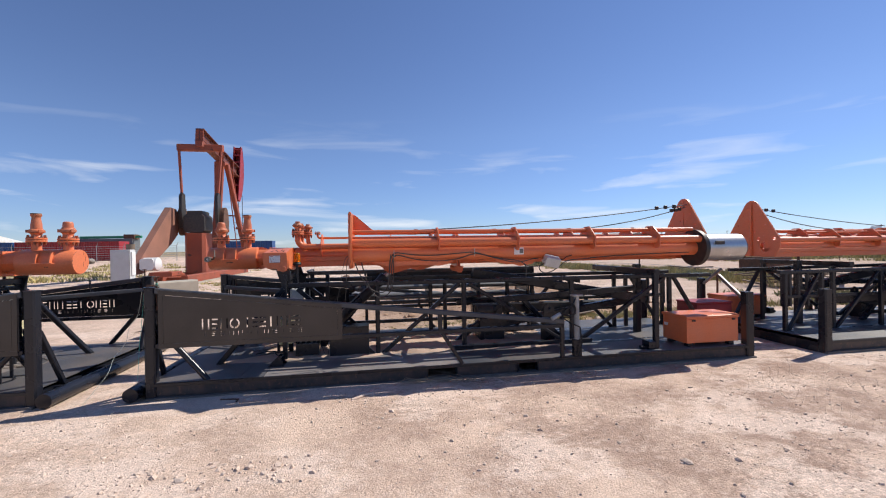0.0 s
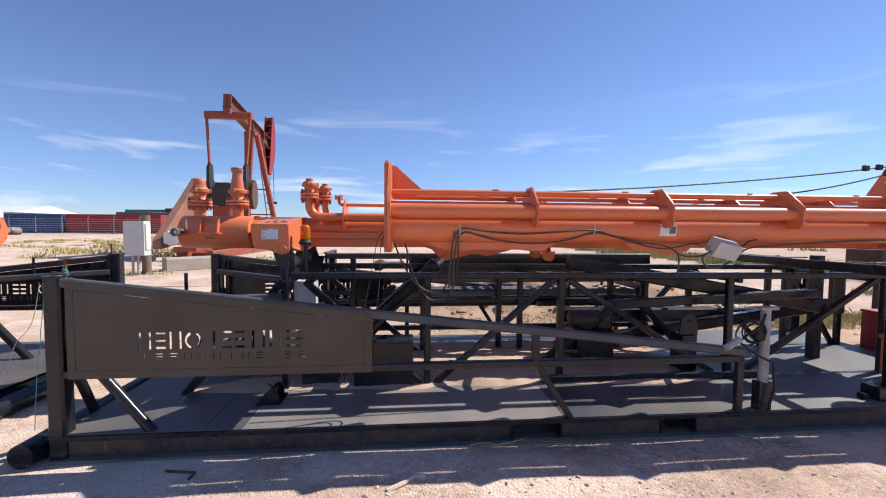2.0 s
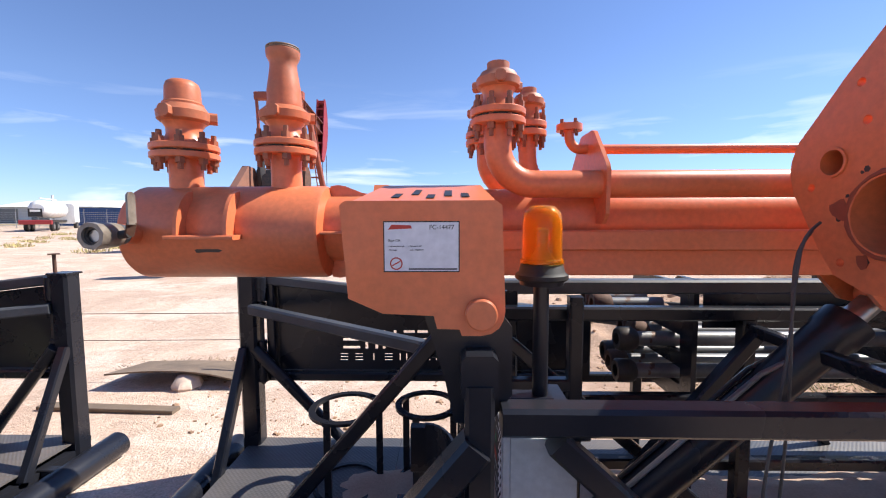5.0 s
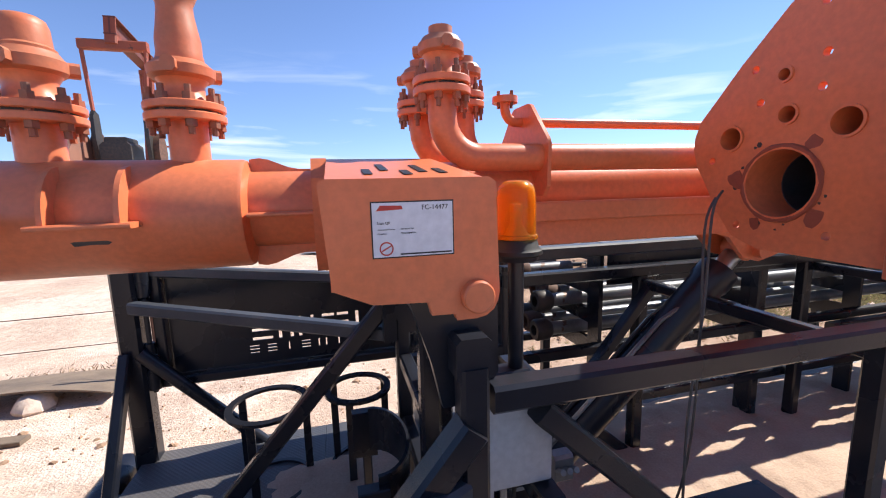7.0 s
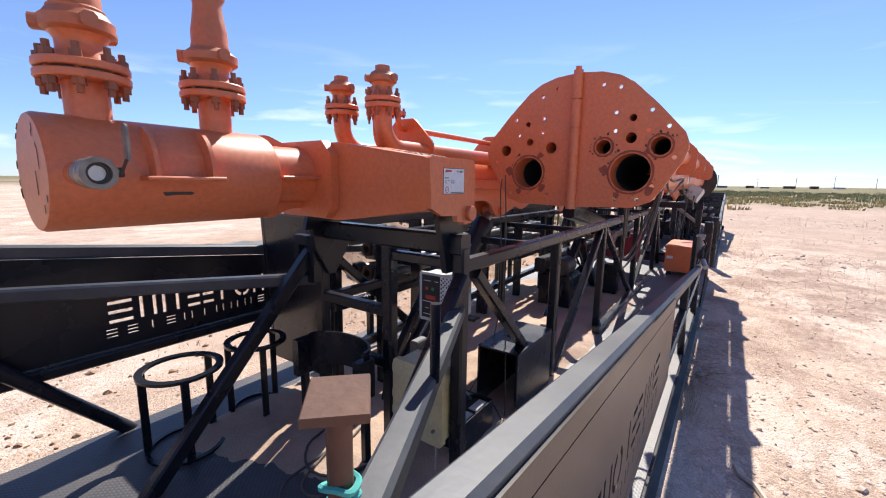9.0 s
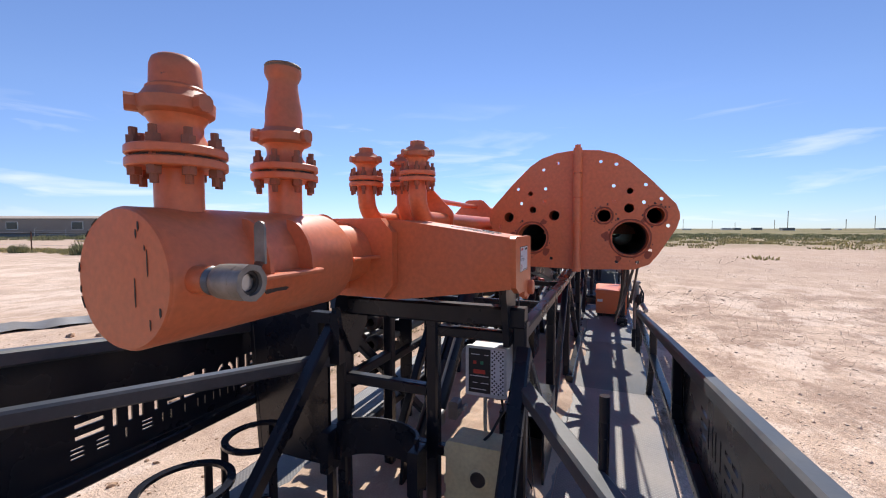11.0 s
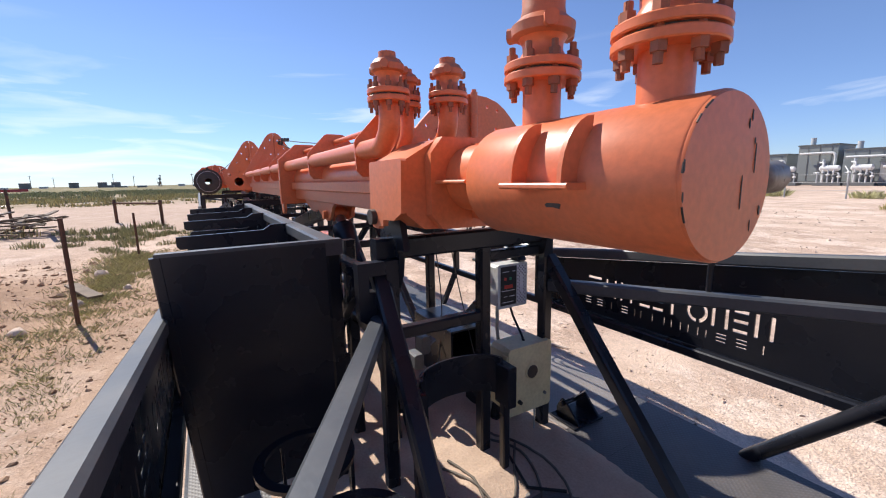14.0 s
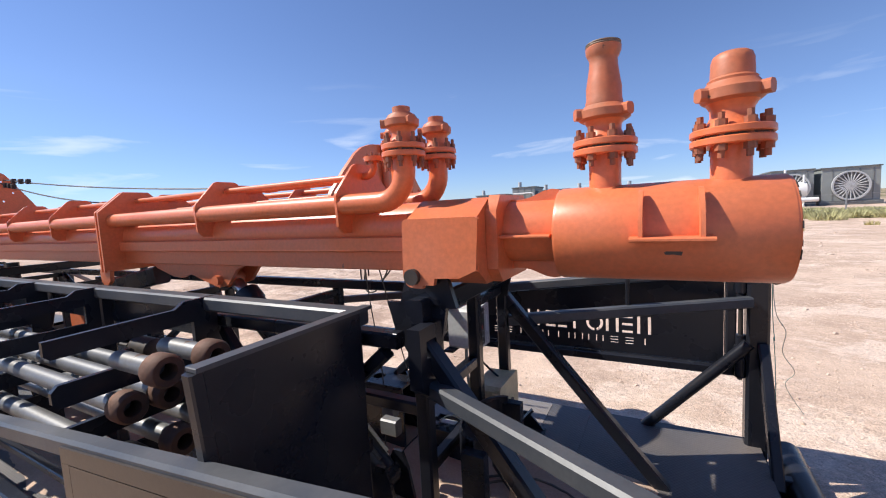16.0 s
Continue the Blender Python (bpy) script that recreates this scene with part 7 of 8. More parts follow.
def build_trailer(name, p0, p1, wide, z, height, wall, roof, label, category, windows, trim=False):
    """A long low house or camper between two ground points."""
    a, b = Vector((*p0, z)), Vector((*p1, z))
    d = (b - a).normalized()
    s = Vector((d.y, -d.x, 0))
    L = (b - a).length
    t = thing(name, (a + b) / 2, label, category)
    lift = 0.7

    def Q(u, v, h):
        return a + d * u + s * v + Vector((0, 0, h))
    part("body", Shape().bar(Q(0, -wide / 2, lift + (height - lift) / 2), Q(L, -wide / 2, lift + (height - lift) / 2), wide, height - lift, 0.12), wall, t)
    part("roof", Shape().plate([(-wide - 0.2, height), (-wide / 2, height + 0.55), (0.2, height)], [], lambda v, h, q: Q(-0.2 + q, v, h), L + 0.4) if roof else Shape().bar(Q(0.1, -wide / 2, height + 0.05), Q(L - 0.1, -wide / 2, height + 0.05), wide - 0.2, 0.12), roof or wall, t)
    part("skirt", Shape().bar(Q(0.2, -wide / 2, lift / 2), Q(L - 0.2, -wide / 2, lift / 2), wide - 0.2, lift), DARK_STEEL, t)
    for u, w, h0, h1, kind in windows:
        part("frame", Shape().bar(Q(u - w / 2 - 0.1, 0.03, (h0 + h1) / 2), Q(u + w / 2 + 0.1, 0.03, (h0 + h1) / 2), 0.06, h1 - h0 + 0.2), WHITE, t)
        part("window" if kind else "door", Shape().bar(Q(u - w / 2, 0.06, (h0 + h1) / 2), Q(u + w / 2, 0.06, (h0 + h1) / 2), 0.04, h1 - h0), GLASS_DARK if kind else WHITE, t)
    if trim:
        part("stripe", Shape().bar(Q(0.3, 0.02, 1.35), Q(L - 0.3, 0.02, 1.35), 0.05, 0.3), DARK_STEEL, t)
        part("stripe", Shape().bar(Q(L * 0.55, 0.025, 1.75), Q(L - 0.4, 0.025, 1.2), 0.05, 0.14), DARK_STEEL, t)
        for u in (L * 0.45, L * 0.55):
            w = part("wheel", Shape().turn(Q(u, 0.05, 0.4), s, [(0, 0.38), (0.03, 0.4), (0.2, 0.4)], 16), RUBBER, t)
            part("rim", Shape().turn(Q(u, 0.06, 0.4), s, [(0, 0.2), (0.205, 0.2)], 12), STEEL, w)
        part("air_unit", Shape().bar(Q(L * 0.5, -wide / 2, height + 0.22), Q(L * 0.62, -wide / 2, height + 0.22), 0.8, 0.3, 0.08), WHITE, t)
    return t


build_trailer("trailer_house", (34, 122), (54, 78), 5.0, land_at(48, 88), 3.6, TAN_SIDING, TAN_SIDING, "tan mobile home with white framed windows and low roof", "mobile home",
              [(39.3, 1.5, 1.6, 2.9, True), (35.3, 1.1, 0.8, 2.9, False), (24.3, 2.0, 1.6, 2.9, True), (12.3, 2.0, 1.6, 2.9, True)])
build_trailer("camper_trailer", (50.5, 44.9), (48.9, 34.9), 2.4, -0.55, 2.75, WHITE, None, "white camper trailer with dark stripes and small windows", "camper",
              [(1.1, 0.8, 1.7, 2.2, True), (3.3, 1.0, 1.7, 2.2, True), (4.9, 0.6, 0.8, 2.35, False), (7.0, 0.9, 1.6, 2.2, True)], True)
build_trailer("camper_trailer", (53.5, 38.2), (52.6, 34.6), 2.4, -0.4, 3.1, WHITE, None, "second white camper parked behind the first", "camper", [(3, 1.0, 1.9, 2.5, True)], True)
ft = thing("flatbed_trailer", (53, 27, 0), "dark red flatbed trailer parked on bare ground", "trailer")
part("bed", Shape().bar((54, 28.5, 0.95), (52, 22.5, 1.1), 2.2, 0.25), RED_STEEL, ft)
for dx in (-0.9, 0.9):
    part("wheel", Shape().turn((53.2 + dx, 26, 0.4), (1, 0.3, 0), [(0, 0.4), (0.2, 0.4)], 14), RUBBER, ft)


def build_debris():
    rng = random.Random(8)
    t = thing("scrap_timber_pile", (14.8, 12.2, 0), "loose pile of weathered planks and scrap timber", "timber pile")
    for k in range(26):
        a, l = rng.random() * 6.28, 0.7 + rng.random() * 1.3
        x, y, z = 14.8 + rng.gauss(0, 0.7), 12.2 + rng.gauss(0, 0.5), 0.06 + abs(rng.gauss(0.15, 0.12))
        part("plank", Shape().bar((x - math.cos(a) * l / 2, y - math.sin(a) * l / 2, z + rng.uniform(-0.05, 0.1)), (x + math.cos(a) * l / 2, y + math.sin(a) * l / 2, z + rng.uniform(-0.02, 0.25)), 0.12, 0.04), WOOD, t)
    t = thing("scrap_timber_pile", (16.4, 17.8, 0), "low heap of dark scrap boards beside rusty bin", "timber pile")
    for k in range(18):
        a, l = rng.random() * 6.28, 0.8 + rng.random() * 1.2
        x, y, z = 16.4 + rng.gauss(0, 0.6), 18.2 + rng.gauss(0, 0.8), 0.05 + abs(rng.gauss(0.1, 0.06))
        part("plank", Shape().bar((x - math.cos(a) * l / 2, y - math.sin(a) * l / 2, z), (x + math.cos(a) * l / 2, y + math.sin(a) * l / 2, z + 0.08), 0.14, 0.05), WOOD, t)
    b = thing("scrap_bin", (17.3, 15.6, 0), "brown rusty open steel bin", "bin")
    for lo, hi in (((16.6, 15.0, 0), (18.0, 15.06, 0.85)), ((16.6, 16.1, 0), (18.0, 16.16, 0.85)), ((16.6, 15.06, 0), (16.66, 16.1, 0.85)), ((17.94, 15.06, 0), (18.0, 16.1, 0.85)), ((16.66, 15.06, 0), (17.94, 16.1, 0.05))):
        box_on("panel", lo, hi, RUST, b)
    # liner edge half buried in the spoil heap
    pts = [(-1.6, 15.2), (0.2, 14.1), (1.6, 13.4), (3.2, 12.9), (4.6, 12.3), (5.9, 11.9)]
    s = Shape()
    rows = []
    for k in range(41):
        f = k / 40 * (len(pts) - 1)
        i = min(int(f), len(pts) - 2)
        x, y = [pts[i][c] + (pts[i + 1][c] - pts[i][c]) * (f - i) for c in (0, 1)]
        rows.append([(x + dx, y + dy + 0.05 * math.sin(k * 1.7), land_at(x + dx, y + dy) + h + 0.02 * math.sin(k * 2.3)) for dx, dy, h in ((0, -0.25, 0.03), (0, -0.05, 0.12), (0.02, 0.1, 0.06), (0.02, 0.32, 0.015), (0.02, 0.3, 0.0), (0.0, 0.0, 0.03))])
    s.loft(rows, True)
    solid("liner_edge", s, PLASTIC_SHEET, (0, 14, 0), "grey plastic pit liner edge lying on bare dirt", "plastic sheet")
    solid("dark_hose", Shape().tube([(x * 1.0, y - 2.9, land_at(x, y - 2.9) + 0.03) for x, y in pts[:4]], 0.03, 8), RUBBER, (0, 11, 0), "dark hose lying across the dirt", "hose")
    solid("board", Shape().bar((4.6, 8.75, -0.04), (5.6, 9.2, -0.03), 0.16, 0.03), WOOD, (5, 9, 0), "pale board lying on the gravel", "board")
    solid("angle_iron", Shape().tube([(-1.11, 5.12, -0.09), (-0.92, 5.085, -0.088), (-0.925, 5.02, -0.09)], 0.008, 6), RUST, (-0.94, 5.08, -0.1), "bent rusty iron lying on gravel", "scrap iron")
    solid("plank_scrap", Shape().tube([(0.26, 4.82, -0.092), (0.36, 4.87, -0.08), (0.41, 4.93, -0.085), (0.48, 4.945, -0.09)], 0.014, 6), ROCK, (0.36, 4.88, -0.1), "bleached splinter of wood on gravel", "scrap wood")


build_debris()


def module(x0, y0, x1, y1, h, mat, label, round_fan=False):
    """A box-shaped plant module on the far pad."""
    t = thing("process_module", ((x0 + x1) / 2, (y0 + y1) / 2, 0), label, "plant module", "process modules")
    box_on("housing", (x0, y0, 0.4), (x1, y1, h), mat, t)
    box_on("base", (x0 - 0.2, y0 - 0.2, 0), (x1 + 0.2, y1 + 0.2, 0.4), DARK_STEEL, t)
    for k in range(int(x1 - x0)):
        box_on("seam", (x0 + k + 0.5, y1 + 0.001, 0.5), (x0 + k + 0.54, y1 + 0.04, h - 0.1), DARK_STEEL, t)
    part("roof_rim", Shape().box((x0 - 0.1, y0 - 0.1, h), (x1 + 0.1, y1 + 0.1, h + 0.12)), DARK_STEEL, t)
    if round_fan:
        c = ((x0 + x1) / 2, h * 0.52)
        R = h * 0.4
        part("fan_ring", Shape().plate(circle(*c, R, 32), [circle(*c, R * 0.9, 32)], on_y(y1 + 0.05), 0.25), GREY_STEEL, t)
        part("fan_disc", Shape().plate(circle(*c, R * 0.9, 32), [], on_y(y1 + 0.045), 0.02), DARK_STEEL, t)
        for k in range(12):
            a = k * math.pi / 12
            part("grille_bar", Shape().rod((c[0] - R * math.cos(a), y1 + 0.2, c[1] - R * math.sin(a)), (c[0] + R * math.cos(a), y1 + 0.2, c[1] + R * math.sin(a)), 0.05, 6), GREY_STEEL, t)
    else:
        box_on("door", (x0 + 0.6, y1 + 0.005, 0.5), (x0 + 1.6, y1 + 0.06, min(h - 0.3, 2.6)), DARK_STEEL, t)
        part("stack", Shape().rod((x1 - 0.9, y1 - 1, h), (x1 - 0.9, y1 - 1, h + 0.9), 0.25, 12), GREY_STEEL, t)
        part("pipe_run", Shape().tube([(x0, y1 + 0.5, 0.4)] + arc((x0, y1 + 0.5, h * 0.7), (x0, y1 + 0.5, h * 0.8), (x0 + 0.4, y1 + 0.5, h * 0.8)) + [(x1 - 0.3, y1 + 0.5, h * 0.8)], 0.12, 8), WHITE, t)
    return t


def build_pipe_rack():
    t = thing("pipe_rack", (-8, -50, 0), "pale steel pipe rack with posts, rails and dark vessel", "pipe rack")
    for k in range(9):
        x = -13.6 + k * 1.35
        part("post", Shape().bar((x, -50, -0.1), (x, -50, 1.9 + 0.25 * (k % 3)), 0.14 + 0.1 * (k % 2)), WHITE, t)
    for z in (0.75, 1.5, 1.85):
        part("rail", Shape().rod((-13.8, -50.1, z), (-2.6, -50.1, z), 0.07, 8), GREY_STEEL, t)
    part("main_pipe", Shape().turn((-13.6, -49.5, 1.15), (1, 0, 0), [(0, 0.3), (0.25, 0.45), (5.2, 0.45), (5.5, 0.3)], 18), GREY_STEEL, t)
    part("vessel", Shape().turn((-6.6, -51.5, 0.2), (0, 0, 1), [(0, 0.5), (2.0, 0.5), (2.1, 0.62), (2.45, 0.7), (2.8, 0.5), (2.95, 0.2)], 18), RUST, t, "dark rusty vessel head")
    part("roof", Shape().box((-5.7, -52.4, 2.05), (-3.1, -50.8, 2.35), 0.02), DARK_STEEL, t)
    for x in (-5.55, -3.25):
        part("roof_post", Shape().bar((x, -51.6, 0), (x, -51.6, 2.05), 0.16), GREY_STEEL, t)
    for k in range(7):
        x = -13 + k * 1.5
        part("riser", Shape().rod((x, -51.2, 0), (x, -51.2, 1.2 + 0.4 * ((k * 7) % 4)), 0.11, 8), GREY_STEEL if k % 2 else WHITE, t)
        part("valve", Shape().turn((x, -51.2, 1.1 + 0.4 * ((k * 7) % 4)), (0, 0, 1), [(0, 0.2), (0.1, 0.26), (0.25, 0.2)], 10), DARK_STEEL, t)


def compressor(x, y):
    """Gas compressor package: engine on a skid among looped pipes."""
    t = thing("compressor_package", (x, y, 0), "pale grey gas compressor on skid with looped pipework", "compressor", "compressor packages")
    box_on("skid", (x - 1.1, y - 0.8, 0), (x + 1.1, y + 0.8, 0.3), DARK_STEEL, t)
    part("engine", Shape().box((x - 0.8, y - 0.5, 0.3), (x + 0.3, y + 0.4, 1.35), 0.08), DARK_STEEL, t)
    part("drum", Shape().turn((x - 0.9, y + 0.55, 1.75), (1, 0, 0), [(0, 0.15), (0.12, 0.3), (1.5, 0.3), (1.62, 0.15)], 14), WHITE, t)
    for k in range(5):
        px, h = x - 0.9 + k * 0.42, 1.3 + 0.35 * ((k * 5) % 4)
        part("riser", Shape().tube([(px, y + 0.75, 0.3)] + arc((px, y + 0.75, h - 0.2), (px, y + 0.75, h), (px + 0.2, y + 0.6, h)) + [(px + 0.4, y + 0.45, h)], 0.07, 8), WHITE if k % 2 else GREY_STEEL, t)
        part("valve", Shape().turn((px, y + 0.75, 0.8 + 0.1 * k), (0, 0, 1), [(0, 0.1), (0.05, 0.17), (0.15, 0.17), (0.2, 0.1)], 10), DARK_STEEL if k % 2 else WHITE, t)
    part("stack", Shape().rod((x + 0.7, y - 0.3, 0.3), (x + 0.7, y - 0.3, 2.7), 0.13, 10), GREY_STEEL, t)


def build_plant():
    label = "grey steel process module with pipework beyond the pad"
    module(10.0, -55, 14.4, -51, 3.6, COOLER_GREY, label)
    module(5.8, -55, 9.7, -51, 3.45, COOLER_GREY, label)
    module(3.4, -54, 5.6, -51, 3.4, COOLER_GREY, label)
    module(0.2, -55, 3.3, -51, 3.25, COOLER_GREY, label)
    module(-0.2, -50.8, 4.6, -49, 2.35, PANEL_GREY, label)
    module(6.9, -50.6, 11.1, -49, 2.25, PANEL_GREY, label)
    module(15.2, -57, 18.6, -52, 4.3, COOLER_GREY, label)
    module(20.0, -58, 25.0, -53, 3.5, COOLER_GREY, label)
    for x in (12.2, 14.6, 18.2):
        compressor(x, -48.6)
    build_pipe_rack()
    module(-11.0, -56, -8.2, -52, 3.0, DARK_STEEL, label)
    module(-20.05, -52, -15.7, -47, 3.65, COOLER_GREY, "large grey cooler module with round fan grille", True)
    module(-15.1, -52, -11.6, -47, 3.7, COOLER_GREY, "large grey cooler module with round fan grille", True)
    module(46, -72, 60, -66, 5.5, DARK_STEEL, label)
    t = solid("rusty_tank", Shape().turn((1.35, -28.5, 0.42), (1, 0.02, 0), [(0, 0.2), (0.1, 0.29), (2.7, 0.29), (2.8, 0.2)], 18), RUST, (2.7, -28.5, 0.1), "long rusty brown steel tank lying on skids", "tank")
    for x in (1.8, 3.5):
        solid("tank_cradle", Shape().box((x, -28.8, -0.03), (x + 0.15, -28.2, 0.16)), RUST, (x, -28.5, 0), "rusty cradle under the brown tank", "cradle", "tank cradles")
    v = thing("gas_separator", (-12, -46, 0), "white gas separator vessel with valves and pipes", "vessel")
    part("shell", Shape().turn((-14.5, -46, 1.7), (1, 0, 0), [(0, 0.3), (0.3, 0.8), (4.2, 0.8), (4.5, 0.3)], 20), WHITE, v)
    for x in (-13.6, -11.2):
        part("leg", Shape().bar((x, -46, 0), (x, -46, 1.0), 0.3), GREY_STEEL, v)
    for x, h in ((-14, 3.2), (-12.5, 3.8), (-11, 2.9), (-9.6, 3.4), (-8.2, 2.6)):
        part("riser", Shape().rod((x, -45.6, 0), (x, -45.6, h), 0.1, 8), WHITE, v)
    part("header", Shape().rod((-15, -45, 0.7), (-5, -45, 0.7), 0.22, 12), WHITE, v)
    fence([(-26, -21.5), (19, -21.5)], 1.35, 2.6, "chain-link fence before the gas plant", True, 3)


build_plant()


def far_field():
    rng = random.Random(12)
    build_pump_jack((470, 42, 0.0), radians(200), 1.1, radians(6), "small distant pump jack on the skyline", False)
    for k, (x, y) in enumerate(((470, 75), (472, 85), (474, 105), (450, 130))):
        solid("storage_tank", Shape().turn((x, y, 0), (0, 0, 1), [(0, 3.4), (4.6, 3.4), (5.2, 0.4)], 18), DARK_STEEL, (x, y, 0), "dark storage tank far off on the plain", "tank", "far storage tanks")
    for k in range(34):
        az = radians(-34 + k * 2.9 + rng.uniform(-1, 1))
        r = 380 + rng.random() * 350
        x, y, h = 5 + r * math.cos(az), 6 + r * math.sin(az), 9 + rng.random() * 7
        solid("power_pole", Shape().rod((x, y, -0.2), (x, y, h), 0.25, 6).bar((x - 1.5, y + 1, h - 0.8), (x + 1.5, y - 1, h - 0.8), 0.2), WOOD, (x, y, 0), "wooden power pole far off on the plain", "power pole", "far power poles")
    for k in range(26):
        az = radians(-32 + k * 2.2 + rng.uniform(-1, 1))
        r = 330 + rng.random() * 260
        x, y = 5 + r * math.cos(az), 6 + r * math.sin(az)
        w, h = 2.5 + rng.random() * 7, 0.9 + rng.random() * 1.2
        solid("far_building", Shape().box((x, y - w / 2, -0.1), (x + 6, y + w / 2, h)), rng.choice((GREY_STEEL, DARK_STEEL, DARK_STEEL, RUST)), (x, y, 0), "low far building on the plain", "building", "far buildings")


far_field()


# ---- loose ground cover ----
def scatter_rocks(name, count, area, size, seed, label, mat=ROCK):
    rng = np.random.default_rng(seed)
    t = (1 + 5 ** 0.5) / 2
    ico = np.array([(-1, t, 0), (1, t, 0), (-1, -t, 0), (1, -t, 0), (0, -1, t), (0, 1, t), (0, -1, -t), (0, 1, -t), (t, 0, -1), (t, 0, 1), (-t, 0, -1), (-t, 0, 1)]) / 1.9
    tri = np.array([(0, 11, 5), (0, 5, 1), (0, 1, 7), (0, 7, 10), (0, 10, 11), (1, 5, 9), (5, 11, 4), (11, 10, 2), (10, 7, 6), (7, 1, 8), (3, 9, 4), (3, 4, 2), (3, 2, 6), (3, 6, 8), (3, 8, 9), (4, 9, 5), (2, 4, 11), (6, 2, 10), (8, 6, 7), (9, 8, 1)])
    x0, x1, y0, y1 = area
    x, y = rng.uniform(x0, x1, count), rng.uniform(y0, y1, count)
    keep = hash_noise(x * 0.8, y * 0.8, seed) > rng.uniform(0.15, 0.75, count)
    keep &= ~((y > 5.24) & (y < 7.7) & (x > -9.5) & (x < 13.8))
    x, y = x[keep], y[keep]
    r = size * np.exp(rng.normal(0, 0.55, len(x)))
    z = land(x, y)
    v = ico[None] * rng.uniform(0.6, 1.3, (len(x), 12, 1)) * r[:, None, None] * rng.uniform(0.7, 1.3, (len(x), 1, 3)) * np.array([1, 1, 0.7])
    v = v + np.stack([x, y, z + r * 0.12], -1)[:, None]
    f = tri[None] + (np.arange(len(x)) * 12)[:, None, None]
    me = bpy.data.meshes.new(name)
    me.from_pydata(v.reshape(-1, 3).tolist(), [], f.reshape(-1, 3).tolist())
    me.materials.append(mat)
    tagged(new(name, me), label, "gravel", kind="stuff")


scatter_rocks("gravel", 26000, (-7, 10, 0.2, 5.1), 0.0048, 3, "pale caliche pebbles scattered over the yard")
scatter_rocks("stones", 260, (-7, 10, 0.6, 5.0), 0.011, 4, "pale angular stones lying on gravel")
scatter_rocks("stone_patch", 260, (-1.3, 0.1, 3.35, 3.75), 0.011, 14, "small patch of loose pale stones in the yard")
scatter_rocks("far_gravel", 9000, (8, 24, -8, 5), 0.0075, 6, "pale stones scattered over the open pad")
scatter_rocks("rubble", 7000, (-3, 9, 7.9, 13), 0.009, 5, "reddish rubble and clods on the spoil heap", EARTH)
scatter_rocks("clods", 500, (0, 8, 9.2, 12.8), 0.028, 7, "earth clods and rocks on spoil heap", EARTH)
scatter_rocks("pad_stones", 4000, (-12, 8, -14, 0), 0.013, 8, "pale stones scattered over the pad")
for k, (x, y, r) in enumerate(((6.5, 9.0, 0.12), (4.4, 8.9, 0.09), (3.2, 9.1, 0.08), (5.2, 8.5, 0.07))):
    rng = random.Random(k)
    s = Shape().turn((x, y, land_at(x, y) - r * 0.4), (0.1, 0.1, 1), [(0, r * 0.7), (r * 0.4, r), (r * 0.9, r * 0.8), (r * 1.2, r * 0.35)], 9)
    s.v = [tuple(Vector(p) + Vector((rng.uniform(-1, 1), rng.uniform(-1, 1), rng.uniform(-1, 1))) * r * 0.18) for p in s.v]
    solid("boulder", s, ROCK, (x, y, 0), "tan rock lying on rubble behind the skid", "rock", "loose rocks")


def tufts(name, spots, mat, height, blades, label, seed, spread_r=0.25, lean=0.5, width=0.012):
    """Grass or twiggy brush: narrow bent blades in clumps."""
    rng = np.random.default_rng(seed)
    n = len(spots) * blades
    c = np.repeat(np.array(spots, float), blades, 0)
    sc = np.repeat(rng.uniform(0.55, 1.35, len(spots)), blades)
    a, q = rng.uniform(0, 2 * np.pi, n), rng.uniform(0, 1, n) ** 0.6
    bx, by = c[:, 0] + np.cos(a) * q * spread_r * sc, c[:, 1] + np.sin(a) * q * spread_r * sc
    bz = land(bx, by) - 0.02
    h = height * sc * rng.uniform(0.4, 1.1, n) * (1 - 0.4 * q)
    la = a + rng.normal(0, 0.7, n)
    lx, ly = np.cos(la) * lean * h * rng.uniform(0.2, 1, n), np.sin(la) * lean * h * rng.uniform(0.2, 1, n)
    wa = rng.uniform(0, 2 * np.pi, n)
    w = width * sc * rng.uniform(0.6, 1.4, n)
    wx, wy = np.cos(wa) * w, np.sin(wa) * w
    v = np.stack([np.stack([bx - wx, by - wy, bz], -1), np.stack([bx + wx, by + wy, bz], -1), np.stack([bx + lx * 0.4 + wx * 0.7, by + ly * 0.4 + wy * 0.7, bz + h * 0.6], -1), np.stack([bx + lx, by + ly, bz + h], -1)], 1)
    i = np.arange(n)[:, None] * 4
    f = np.concatenate([i + np.array([0, 1, 2]), i + np.array([0, 2, 3])])
    me = bpy.data.meshes.new(name)
    me.from_pydata(v.reshape(-1, 3).tolist(), [], f.tolist())
    me.materials.append(mat)
    tagged(new(name, me), label, "grass", kind="stuff")


def strip(x0, y0, x1, y1, wide, count, seed):
    rng = np.random.default_rng(seed)
    t = rng.uniform(0, 1, count)
    return np.stack([x0 + (x1 - x0) * t + rng.normal(0, wide, count), y0 + (y1 - y0) * t + rng.normal(0, wide, count)], -1).tolist()


